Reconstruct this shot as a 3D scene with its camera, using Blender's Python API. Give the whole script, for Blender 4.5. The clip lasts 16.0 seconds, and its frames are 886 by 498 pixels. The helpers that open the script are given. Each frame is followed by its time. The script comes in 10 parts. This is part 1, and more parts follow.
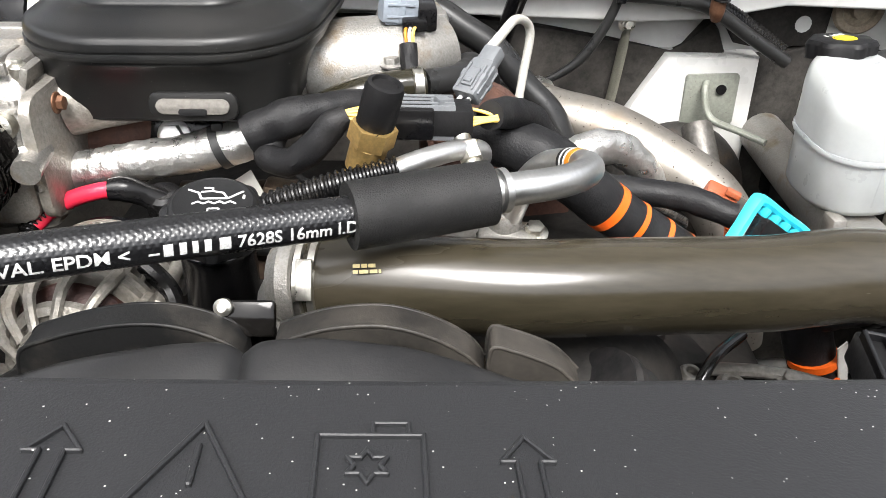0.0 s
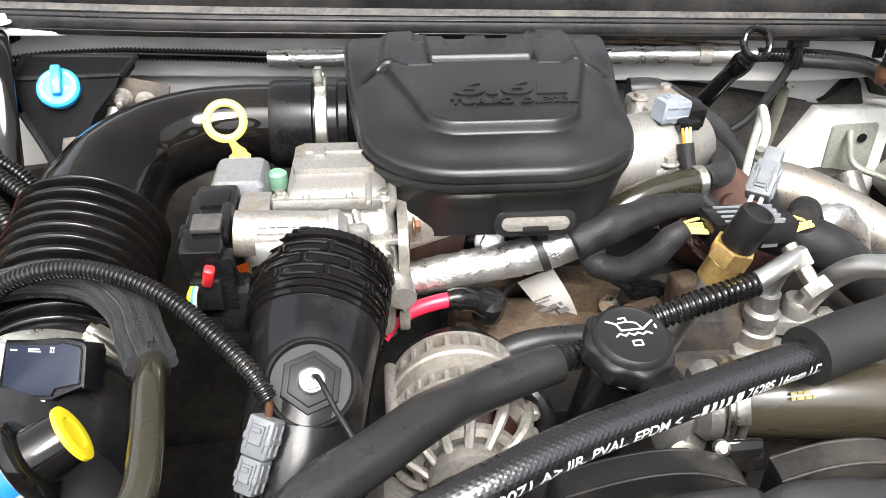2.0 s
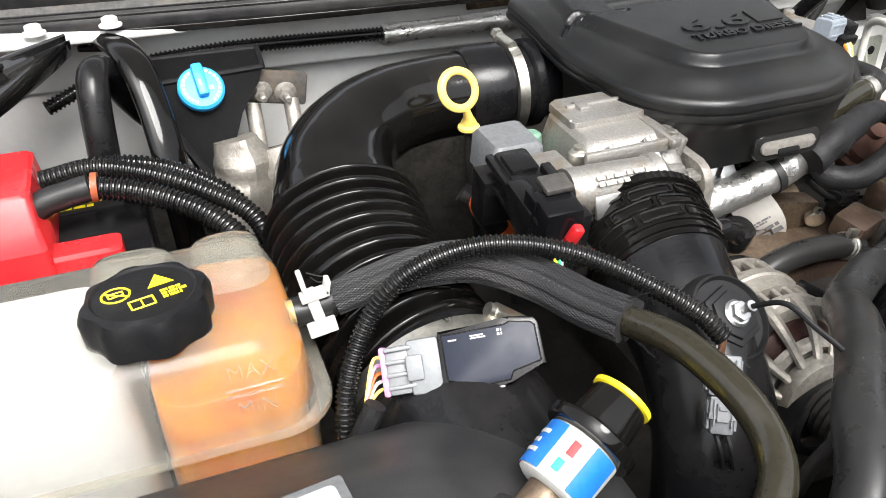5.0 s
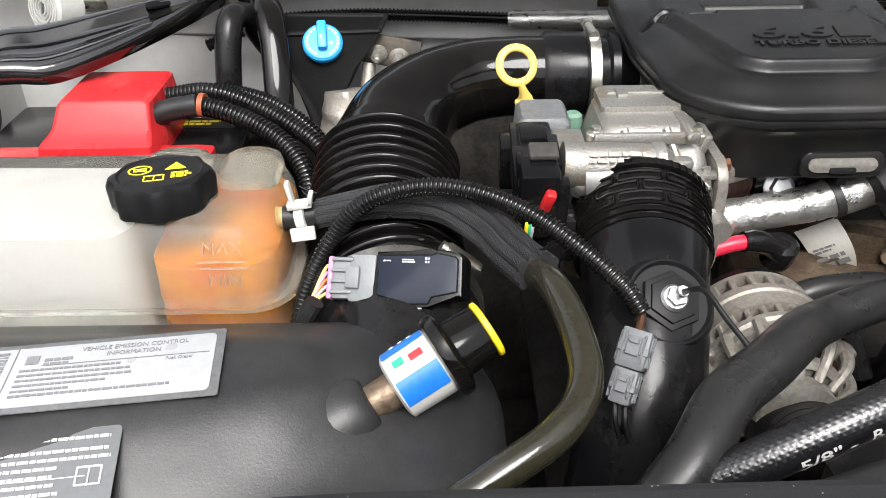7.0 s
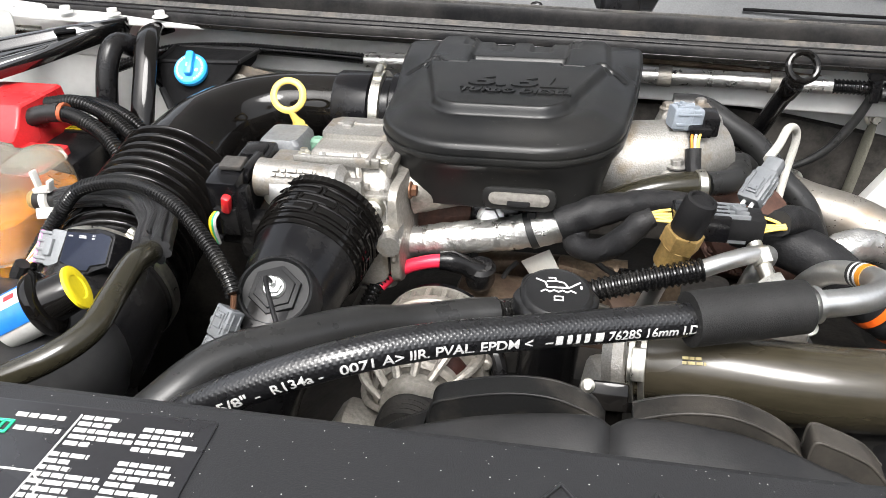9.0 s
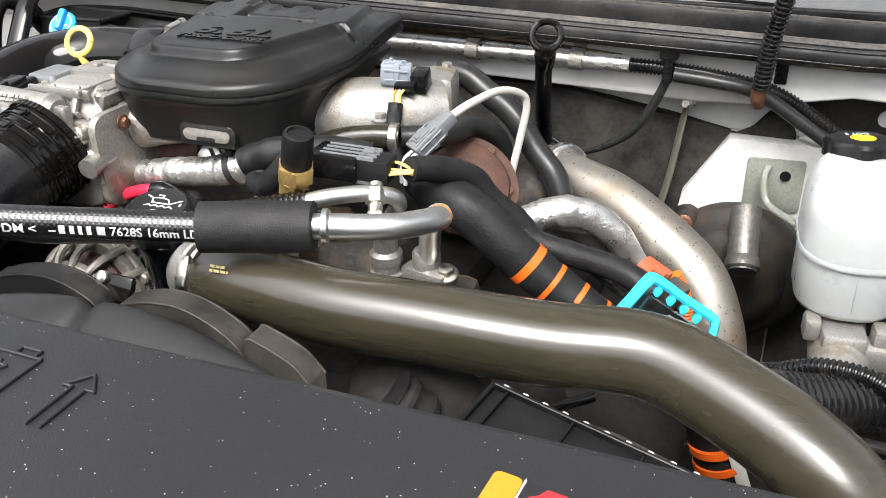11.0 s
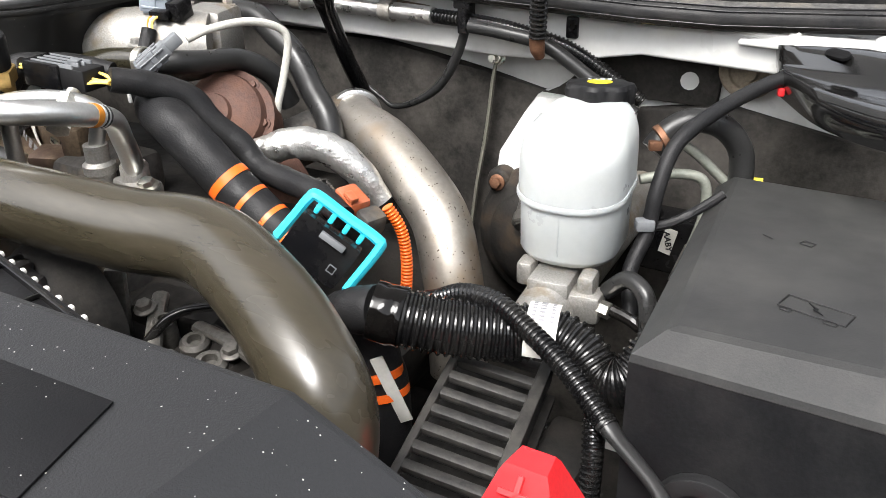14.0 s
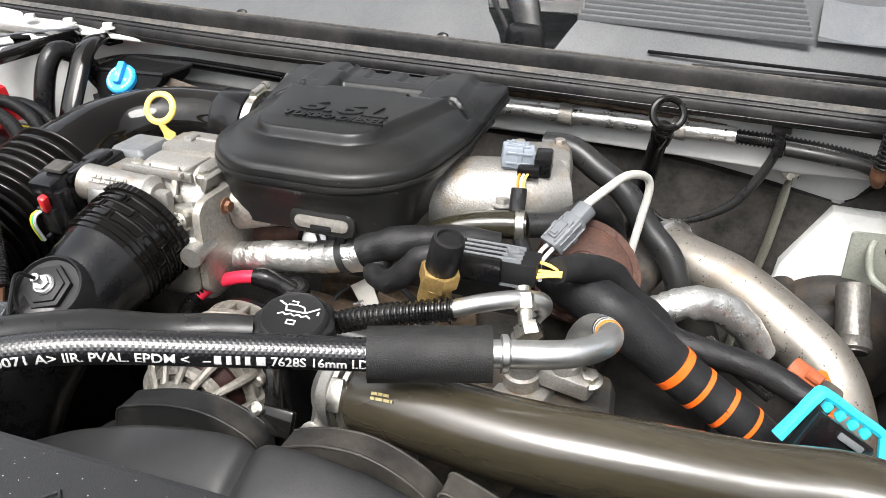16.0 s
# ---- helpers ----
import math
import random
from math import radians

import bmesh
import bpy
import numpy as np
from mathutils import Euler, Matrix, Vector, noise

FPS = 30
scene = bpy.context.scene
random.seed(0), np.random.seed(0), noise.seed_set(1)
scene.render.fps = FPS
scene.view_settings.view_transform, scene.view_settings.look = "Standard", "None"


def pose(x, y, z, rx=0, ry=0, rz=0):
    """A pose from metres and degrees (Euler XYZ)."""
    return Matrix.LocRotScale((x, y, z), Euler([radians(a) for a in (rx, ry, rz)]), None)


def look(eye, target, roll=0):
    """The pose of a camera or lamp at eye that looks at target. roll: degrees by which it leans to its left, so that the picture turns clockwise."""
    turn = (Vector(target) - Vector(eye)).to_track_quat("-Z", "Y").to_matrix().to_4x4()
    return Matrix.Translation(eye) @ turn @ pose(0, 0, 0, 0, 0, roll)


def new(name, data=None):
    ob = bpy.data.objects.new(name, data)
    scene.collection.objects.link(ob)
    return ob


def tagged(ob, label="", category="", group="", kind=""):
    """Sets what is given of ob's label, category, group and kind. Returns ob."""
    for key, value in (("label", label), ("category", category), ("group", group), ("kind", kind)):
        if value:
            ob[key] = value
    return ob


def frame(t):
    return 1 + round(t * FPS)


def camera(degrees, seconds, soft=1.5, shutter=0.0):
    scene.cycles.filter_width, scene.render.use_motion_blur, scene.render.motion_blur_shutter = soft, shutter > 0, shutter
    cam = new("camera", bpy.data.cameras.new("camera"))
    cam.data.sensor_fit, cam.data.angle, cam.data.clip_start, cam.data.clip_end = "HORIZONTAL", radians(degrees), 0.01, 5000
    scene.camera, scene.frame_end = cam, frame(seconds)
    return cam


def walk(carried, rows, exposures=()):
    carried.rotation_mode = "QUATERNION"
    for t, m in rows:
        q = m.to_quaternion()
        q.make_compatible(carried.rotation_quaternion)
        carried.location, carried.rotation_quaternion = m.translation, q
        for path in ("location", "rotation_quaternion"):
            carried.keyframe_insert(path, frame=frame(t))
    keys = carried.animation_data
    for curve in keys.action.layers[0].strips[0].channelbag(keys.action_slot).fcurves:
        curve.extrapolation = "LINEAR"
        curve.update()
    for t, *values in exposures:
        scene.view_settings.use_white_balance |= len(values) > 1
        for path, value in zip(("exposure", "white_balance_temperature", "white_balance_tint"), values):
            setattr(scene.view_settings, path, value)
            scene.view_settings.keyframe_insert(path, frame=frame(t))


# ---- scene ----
cam = camera(56.0, 16.0, soft=0.75)
PATH = [
    (0, (0.007, 0.012, 1.356), (-0.01, 1.727, 0.328), 0.2),
    (0.5, (-0.056, -0.005, 1.407), (-0.029, 1.688, 0.342), 1.1),
    (1, (-0.149, 0.006, 1.443), (-0.129, 1.686, 0.358), 0.7),
    (1.5, (-0.225, 0.009, 1.473), (-0.159, 1.682, 0.379), 0.7),
    (2, (-0.32, 0.032, 1.476), (-0.175, 1.707, 0.393), 0.6),
    (2.5, (-0.433, 0.033, 1.477), (-0.163, 1.688, 0.387), -1.6),
    (3, (-0.529, 0.04, 1.461), (-0.011, 1.632, 0.366), -1.5),
    (3.5, (-0.591, 0.075, 1.45), (0.01, 1.632, 0.349), -1.7),
    (4, (-0.646, 0.099, 1.458), (0.058, 1.608, 0.35), -0.0),
    (4.5, (-0.687, 0.122, 1.456), (-0.036, 1.653, 0.346), -0.9),
    (4.7, (-0.7, 0.12, 1.452), (-0.078, 1.664, 0.343), -1.0),
    (6.8, (-0.543, 0.006, 1.438), (-0.493, 1.695, 0.368), -1.3),
    (7, (-0.518, -0.002, 1.432), (-0.534, 1.692, 0.368), -1.1),
    (7.5, (-0.457, -0.022, 1.442), (-0.588, 1.676, 0.393), -0.9),
    (8, (-0.383, -0.062, 1.455), (-0.594, 1.644, 0.434), -0.5),
    (8.5, (-0.271, -0.112, 1.476), (-0.564, 1.604, 0.491), -0.2),
    (9, (-0.117, -0.081, 1.459), (-0.48, 1.626, 0.483), -1.2),
    (9.5, (-0.003, -0.031, 1.439), (-0.444, 1.662, 0.469), -1.1),
    (9.7, (0.047, -0.019, 1.425), (-0.432, 1.667, 0.461), -0.9),
    (11.8, (0.506, -0.025, 1.4), (-0.307, 1.556, 0.485), -1.7),
    (12, (0.541, -0.009, 1.395), (-0.289, 1.571, 0.493), -1.3),
    (12.5, (0.617, 0.05, 1.366), (-0.274, 1.607, 0.482), -1.1),
    (13, (0.684, 0.094, 1.338), (-0.246, 1.633, 0.464), -1.1),
    (13.5, (0.729, 0.119, 1.314), (-0.197, 1.665, 0.446), -1.0),
    (14, (0.702, 0.104, 1.316), (-0.214, 1.646, 0.43), -0.9),
    (14.5, (0.612, 0.079, 1.374), (-0.274, 1.647, 0.503), -0.6),
    (15, (0.46, 0.037, 1.447), (-0.325, 1.645, 0.553), -0.6),
    (15.5, (0.318, 0.01, 1.458), (-0.362, 1.654, 0.545), -0.2),
    (16, (0.175, -0.001, 1.461), (-0.476, 1.65, 0.537), -0.4),
]
walk(cam, [(t, look(eye, target, roll)) for t, eye, target, roll in PATH],
     [(0, 2.08), (1, 2.34), (2, 2.38), (3, 2.31), (4, 2.18), (4.5, 2.06), (5.8, 1.74), (7, 1.57), (8.5, 1.55), (9, 1.92), (9.5, 2.23), (10.5, 2.05), (12, 1.96), (13, 2.08), (14, 2.12), (15, 1.76), (15.5, 1.78), (16, 2.00)])

# ---- sky and light: an overcast day, soft light from above and from the front ----
world = bpy.data.worlds.new("sky")
scene.world = world
world.use_nodes = True
wn, wl = world.node_tree.nodes, world.node_tree.links
sky = wn.new("ShaderNodeTexSky")
sky.sky_type, sky.sun_disc = "NISHITA", False
sky.sun_elevation, sky.sun_rotation = radians(58), radians(200)
sky.air_density, sky.dust_density = 1.0, 4.0
grey = wn.new("ShaderNodeHueSaturation")
grey.inputs["Saturation"].default_value = 0.22
wl.new(sky.outputs[0], grey.inputs["Color"])
wl.new(grey.outputs[0], wn["Background"].inputs["Color"])
wn["Background"].inputs["Strength"].default_value = 0.125
sun_data = bpy.data.lights.new("sun", "SUN")
sun_data.energy, sun_data.angle, sun_data.color = 1.5, radians(25), (1.0, 0.98, 0.955)
sun = new("sun", sun_data)
sun.matrix_world = look((0.5, -2.0, 5.0), (-0.1, 0.6, 1.2))

# ---- builders ----
V = Vector
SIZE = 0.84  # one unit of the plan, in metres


def bm_new():
    return bmesh.new()


def mesh_of(name, bm, base, material, angle=32):
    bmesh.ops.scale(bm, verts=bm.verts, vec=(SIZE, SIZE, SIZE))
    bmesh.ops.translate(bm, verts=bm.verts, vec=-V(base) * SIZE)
    bmesh.ops.recalc_face_normals(bm, faces=bm.faces)
    me = bpy.data.meshes.new(name)
    for f in bm.faces:
        f.smooth = True
    bm.to_mesh(me)
    bm.free()
    me.set_sharp_from_angle(angle=radians(angle))
    for m in material if isinstance(material, (list, tuple)) else [material]:
        me.materials.append(m)
    return me


BASES = {}


def thing(name, base, label, category, group="", kind=""):
    """An Empty at the base of a thing; its parts hang under it."""
    ob = new(name)
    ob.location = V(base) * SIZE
    ob.empty_display_size = 0.02
    BASES[ob.name] = V(base)
    return tagged(ob, label, category, group, kind)


def part(name, bm, material, parent, label="", angle=32):
    """One mesh, modelled in world places, under a thing or under a part."""
    base = BASES[parent.name]
    ob = new(name, mesh_of(name, bm, base, material, angle))
    ob.parent = parent
    BASES[ob.name] = base
    return tagged(ob, label)


def solo(name, bm, material, label, category, group="", kind="", angle=32):
    """A thing that is one mesh."""
    lo = [min(v.co[k] for v in bm.verts) for k in range(3)]
    hi = [max(v.co[k] for v in bm.verts) for k in range(3)]
    base = V(((lo[0] + hi[0]) / 2, (lo[1] + hi[1]) / 2, lo[2]))
    ob = new(name, mesh_of(name, bm, base, material, angle))
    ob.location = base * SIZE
    BASES[ob.name] = base
    return tagged(ob, label, category, group, kind)


def lean(bm, dy=-0.015, dz=-0.012, ys=0.08, zs=-0.05):
    """The truck stands a little askew: lines across the bay run back and down to the right."""
    for v in bm.verts:
        k = v.co.x - 0.3
        v.co.y += dy + ys * k
        v.co.z += dz + zs * k


def cowl_tip(bm):
    """Strips and panels of the cowl climb towards the windscreen, and bend back at both ends."""
    for v in bm.verts:
        k, u, z = v.co.x - 0.3, v.co.y - 1.20, v.co.z - 0.012
        if u < 0.145:
            y, low, old = 1.185 + 0.276 * u, 1.359 + 0.276 * u, 1.359
        else:
            y, low, old = 1.225 + 0.4 * (u - 0.145), 1.399 + 0.4 * (u - 0.145), 1.363 + 0.21 * (u - 0.145)
        end = max(0.0, -0.62 - v.co.x)
        far = max(0.0, v.co.x - 0.56)
        v.co.y = y + 0.08 * k + 0.22 * end + 0.2 * far
        v.co.z = low + 0.9 * (z - old) - 0.05 * k - 0.05 * end + 0.06 * far


def smooth01(a):
    a = max(0.0, min(1.0, a))
    return a * a * (3 - 2 * a)


def curve_points(pts, n=8):
    """Catmull-Rom through the points."""
    p = [V(q) for q in pts]
    if len(p) == 2:
        return [p[0].lerp(p[1], k / n) for k in range(n + 1)]
    q = [2 * p[0] - p[1], *p, 2 * p[-1] - p[-2]]
    out = []
    for i in range(1, len(q) - 2):
        a, b, c, d = q[i - 1:i + 3]
        for k in range(n):
            t = k / n
            out.append(0.5 * (2 * b + (c - a) * t + (2 * a - 5 * b + 4 * c - d) * t * t + (3 * b - a - 3 * c + d) * t ** 3))
    out.append(p[-1])
    return out


def even(points, step):
    """The same line with even steps; also the run of u from 0 to 1."""
    run = [0.0]
    for a, b in zip(points, points[1:]):
        run.append(run[-1] + (b - a).length)
    count = max(2, int(run[-1] / step))
    out, j = [], 0
    for k in range(count + 1):
        s = run[-1] * k / count
        while j < len(run) - 2 and run[j + 1] < s:
            j += 1
        w = (s - run[j]) / max(run[j + 1] - run[j], 1e-9)
        out.append(points[j].lerp(points[j + 1], min(1, w)))
    return out, run[-1]


def carried_frames(points):
    """Tangent, side and up at each point, turned as little as possible."""
    out, side = [], None
    for i, p in enumerate(points):
        t = (points[min(i + 1, len(points) - 1)] - points[max(i - 1, 0)]).normalized()
        if side is None:
            side = t.cross(V((0, 0, 1)))
            if side.length < 0.1:
                side = V((1, 0, 0))
        side = (side - t * side.dot(t)).normalized()
        out.append((t, side, side.cross(t)))
    return out


def skin(bm, rings, cap0=True, cap1=True, closed=True):
    rows = [[bm.verts.new(p) for p in ring] for ring in rings]
    n = len(rows[0])
    for a, b in zip(rows, rows[1:]):
        for k in range(n if closed else n - 1):
            bm.faces.new((a[k], a[(k + 1) % n], b[(k + 1) % n], b[k]))
    if cap0:
        bm.faces.new(rows[0][::-1])
    if cap1:
        bm.faces.new(rows[-1])
    return rows


def tube(bm, pts, r, seg=14, n=8, ribs=None, flat=1.0, step=None, caps=True, wrinkle=0.0):
    """A round hose along the points. r: a number, a list along the points, or a function of u. ribs: (pitch, depth)."""
    line = curve_points(pts, n)
    if ribs:
        line, total = even(line, ribs[0] / 4)
    elif step:
        line, total = even(line, step)
    rows = []
    last = len(line) - 1
    for i, (p, (t, s, u)) in enumerate(zip(line, carried_frames(line))):
        w = i / last
        if callable(r):
            rad = r(w)
        elif isinstance(r, (list, tuple)):
            x = w * (len(r) - 1)
            j = min(int(x), len(r) - 2)
            rad = r[j] + (r[j + 1] - r[j]) * (x - j)
        else:
            rad = r
        if ribs:
            rad -= ribs[1] * (0, 0.08, 1, 0.92)[i % 4]
        ring = []
        for k in range(seg):
            a = 2 * math.pi * k / seg
            q = rad
            if wrinkle:
                q *= 1 + wrinkle * noise.noise(V((p.x * 90 + math.cos(a) * 1.4, p.y * 90 + math.sin(a) * 1.4, p.z * 90 + i * 0.13)))
            ring.append(p + s * (q * math.cos(a)) + u * (q * flat * math.sin(a)))
        rows.append(ring)
    made = skin(bm, rows, caps, caps)
    uv = bm.loops.layers.uv.verify()
    spot, run = {}, 0.0
    for i, row in enumerate(made):
        run += (line[i] - line[i - 1]).length if i else 0.0
        for k, v in enumerate(row):
            spot[v] = (k / seg, run)
    for row in made[:-1]:
        for v in row:
            for f in v.link_faces:
                ks = [spot[q.vert][0] for q in f.loops if q.vert in spot]
                for q in f.loops:
                    if q.vert in spot:
                        u_, v_ = spot[q.vert]
                        q[uv].uv = (u_ + (1.0 if u_ < 0.01 and max(ks) > 0.7 else 0.0), v_)


def plug_shell(name, m, w, d, z0, z1, taper, material, parent, label=""):
    """A connector half along the z axis of the pose m: stepped body with side rails and latches as parts of it."""
    L = z1 - z0
    turn3 = m.to_3x3()
    rings = []
    for f, g in ((0.0, 0.86), (0.03, 0.92), (0.42, 0.94), (0.45, 1.0), (0.60, 1.0), (0.63, 0.94 * taper + 0.06), (0.96, taper), (1.0, taper * 0.92)):
        rings.append([m @ V((x, y, z0 + L * f)) for x, y in round_rect(-w * g / 2, w * g / 2, -d * g / 2, d * g / 2, min(w, d) * 0.12, 2)])
    bm = bm_new()
    skin(bm, rings)
    half = part(name, bm, material, parent, label)
    pieces = []
    for sg in (-1, 1):
        pieces += [("rail", (sg * w * 0.47, d * k, L * 0.5), (w * 0.10, d * 0.10, L * 0.8)) for k in (-0.22, 0.22)]
        pieces += [("latch", (0, sg * d * 0.50, L * 0.42), (w * 0.42, d * 0.16, L * 0.5)), ("latch_tab", (0, sg * d * 0.60, L * 0.30), (w * 0.30, d * 0.14, L * 0.12))]
        pieces += [("rail", (k * w * 0.30, sg * d * 0.49, L * 0.45), (w * 0.07, d * 0.12, L * 0.72)) for k in (-1, 1)]
    for kind_, c, size in pieces:
        bm = bm_new()
        box(bm, m @ V((c[0], c[1], z0 + c[2])), size, turn3, w * 0.02, 1)
        part(kind_, bm, material, half)
    return half


def lathe(bm, profile, m, seg=28, caps=True, wobble=None):
    """A turned solid: profile of (radius, height) along the z axis of the pose m."""
    rows = []
    for r, h in profile:
        ring = []
        for k in range(seg):
            a = 2 * math.pi * k / seg
            q = r * (wobble(a, r, h) if wobble else 1)
            ring.append(m @ V((q * math.cos(a), q * math.sin(a), h)))
        rows.append(ring)
    skin(bm, rows, caps, caps)


def edges_of(verts):
    return list({e for v in verts for e in v.link_edges})


def box(bm, centre, size, m=None, bevel=0.0, seg=2):
    """A box, round at the edges. centre in world metres, m: a turn."""
    verts = bmesh.ops.create_cube(bm, size=1.0)["verts"]
    turn = (m or Matrix.Identity(4)).to_4x4()
    bmesh.ops.transform(bm, matrix=Matrix.Translation(centre) @ turn @ Matrix.Diagonal((*size, 1)), verts=verts)
    if bevel:
        bmesh.ops.bevel(bm, geom=edges_of(verts), offset=bevel, segments=seg, profile=0.5, affect="EDGES")


def rot(rx=0, ry=0, rz=0):
    return Euler([radians(a) for a in (rx, ry, rz)]).to_matrix().to_4x4()


def at(x, y, z, rx=0, ry=0, rz=0):
    return pose(x, y, z, rx, ry, rz)


def along(a, b):
    """A pose at a whose z axis points to b."""
    d = V(b) - V(a)
    return Matrix.Translation(a) @ d.to_track_quat("Z", "Y").to_matrix().to_4x4()


def prism(bm, poly, height, m, bevel=0.0, seg=2):
    """A flat shape of (x, y) corners, given thickness, at the pose m."""
    low = [bm.verts.new(m @ V((x, y, 0))) for x, y in poly]
    high = [bm.verts.new(m @ V((x, y, height))) for x, y in poly]
    n = len(poly)
    bm.faces.new(low[::-1])
    bm.faces.new(high)
    for k in range(n):
        bm.faces.new((low[k], low[(k + 1) % n], high[(k + 1) % n], high[k]))
    if bevel:
        rim = [e for e in edges_of(high) if all(v in high for v in e.verts)]
        bmesh.ops.bevel(bm, geom=rim, offset=bevel, segments=seg, profile=0.5, affect="EDGES")


def round_rect(x0, x1, y0, y1, radii, n=6):
    """Corners in turn: front left, front right, back right, back left."""
    if not isinstance(radii, (list, tuple)):
        radii = (radii,) * 4
    out = []
    for (cx, cy, start), r in zip(((x0, y0, 180), (x1, y0, 270), (x1, y1, 0), (x0, y1, 90)), radii):
        ox = cx + r if cx == x0 else cx - r
        oy = cy + r if cy == y0 else cy - r
        for k in range(n + 1):
            a = radians(start + 90 * k / n)
            out.append((ox + r * math.cos(a), oy + r * math.sin(a)))
    return out


def stack(bm, layers):
    """Round boxes on one another: layers of (x0, x1, y0, y1, z, radii), skinned together."""
    rings = []
    for x0, x1, y0, y1, z, r in layers:
        rings.append([V((x, y, z)) for x, y in round_rect(x0, x1, y0, y1, r)])
    skin(bm, rings)


def hexagon(bm, m, r, h, bevel=0.0):
    prism(bm, [(r * math.cos(radians(60 * k)), r * math.sin(radians(60 * k))) for k in range(6)], h, m, bevel)


def bolt(bm, m, r=0.008, washer=True):
    """A flanged hex bolt head at the pose m, z outwards."""
    if washer:
        lathe(bm, [(r * 1.45, 0), (r * 1.45, r * 0.2), (r * 1.1, r * 0.38)], m, 16)
    hexagon(bm, m @ Matrix.Translation((0, 0, r * 0.25)), r, r * 0.9, r * 0.12)


def text_mesh(words, size, m, thick=0.0003, align="CENTER", bold=0.0, squeeze=1.0):
    """Letters of the built-in font, as a bmesh at the pose m."""
    cu = bpy.data.curves.new("letters", "FONT")
    cu.body, cu.size, cu.align_x, cu.align_y, cu.extrude, cu.offset = words, size, align, "CENTER", thick, bold
    cu.resolution_u = 3
    ob = bpy.data.objects.new("letters", cu)
    scene.collection.objects.link(ob)
    bpy.context.view_layer.update()
    me = bpy.data.meshes.new_from_object(ob)
    bm = bmesh.new()
    bm.from_mesh(me)
    bpy.data.objects.remove(ob)
    bpy.data.meshes.remove(me)
    bpy.data.curves.remove(cu)
    bmesh.ops.transform(bm, matrix=m @ Matrix.Diagonal((squeeze, 1, 1, 1)), verts=bm.verts)
    return bm


def bars(bm, m, rows, height, gap, thick=0.0003, chunks=True, rnd=None):
    """Rows of plain bars for lines of print: each row is its length."""
    rnd = rnd or random.Random(7)
    y = 0.0
    for length in rows:
        x = 0.0
        while x < length - 1e-6:
            w = min(length - x, rnd.uniform(1.2, 3.6) * height if chunks else length)
            box(bm, m @ V((x + w / 2, y - height / 2, 0)), (w, height, thick * 2), m.to_3x3())
            x += w + (0.35 * height if chunks else 0)
        y -= height + gap

# ---- materials ----


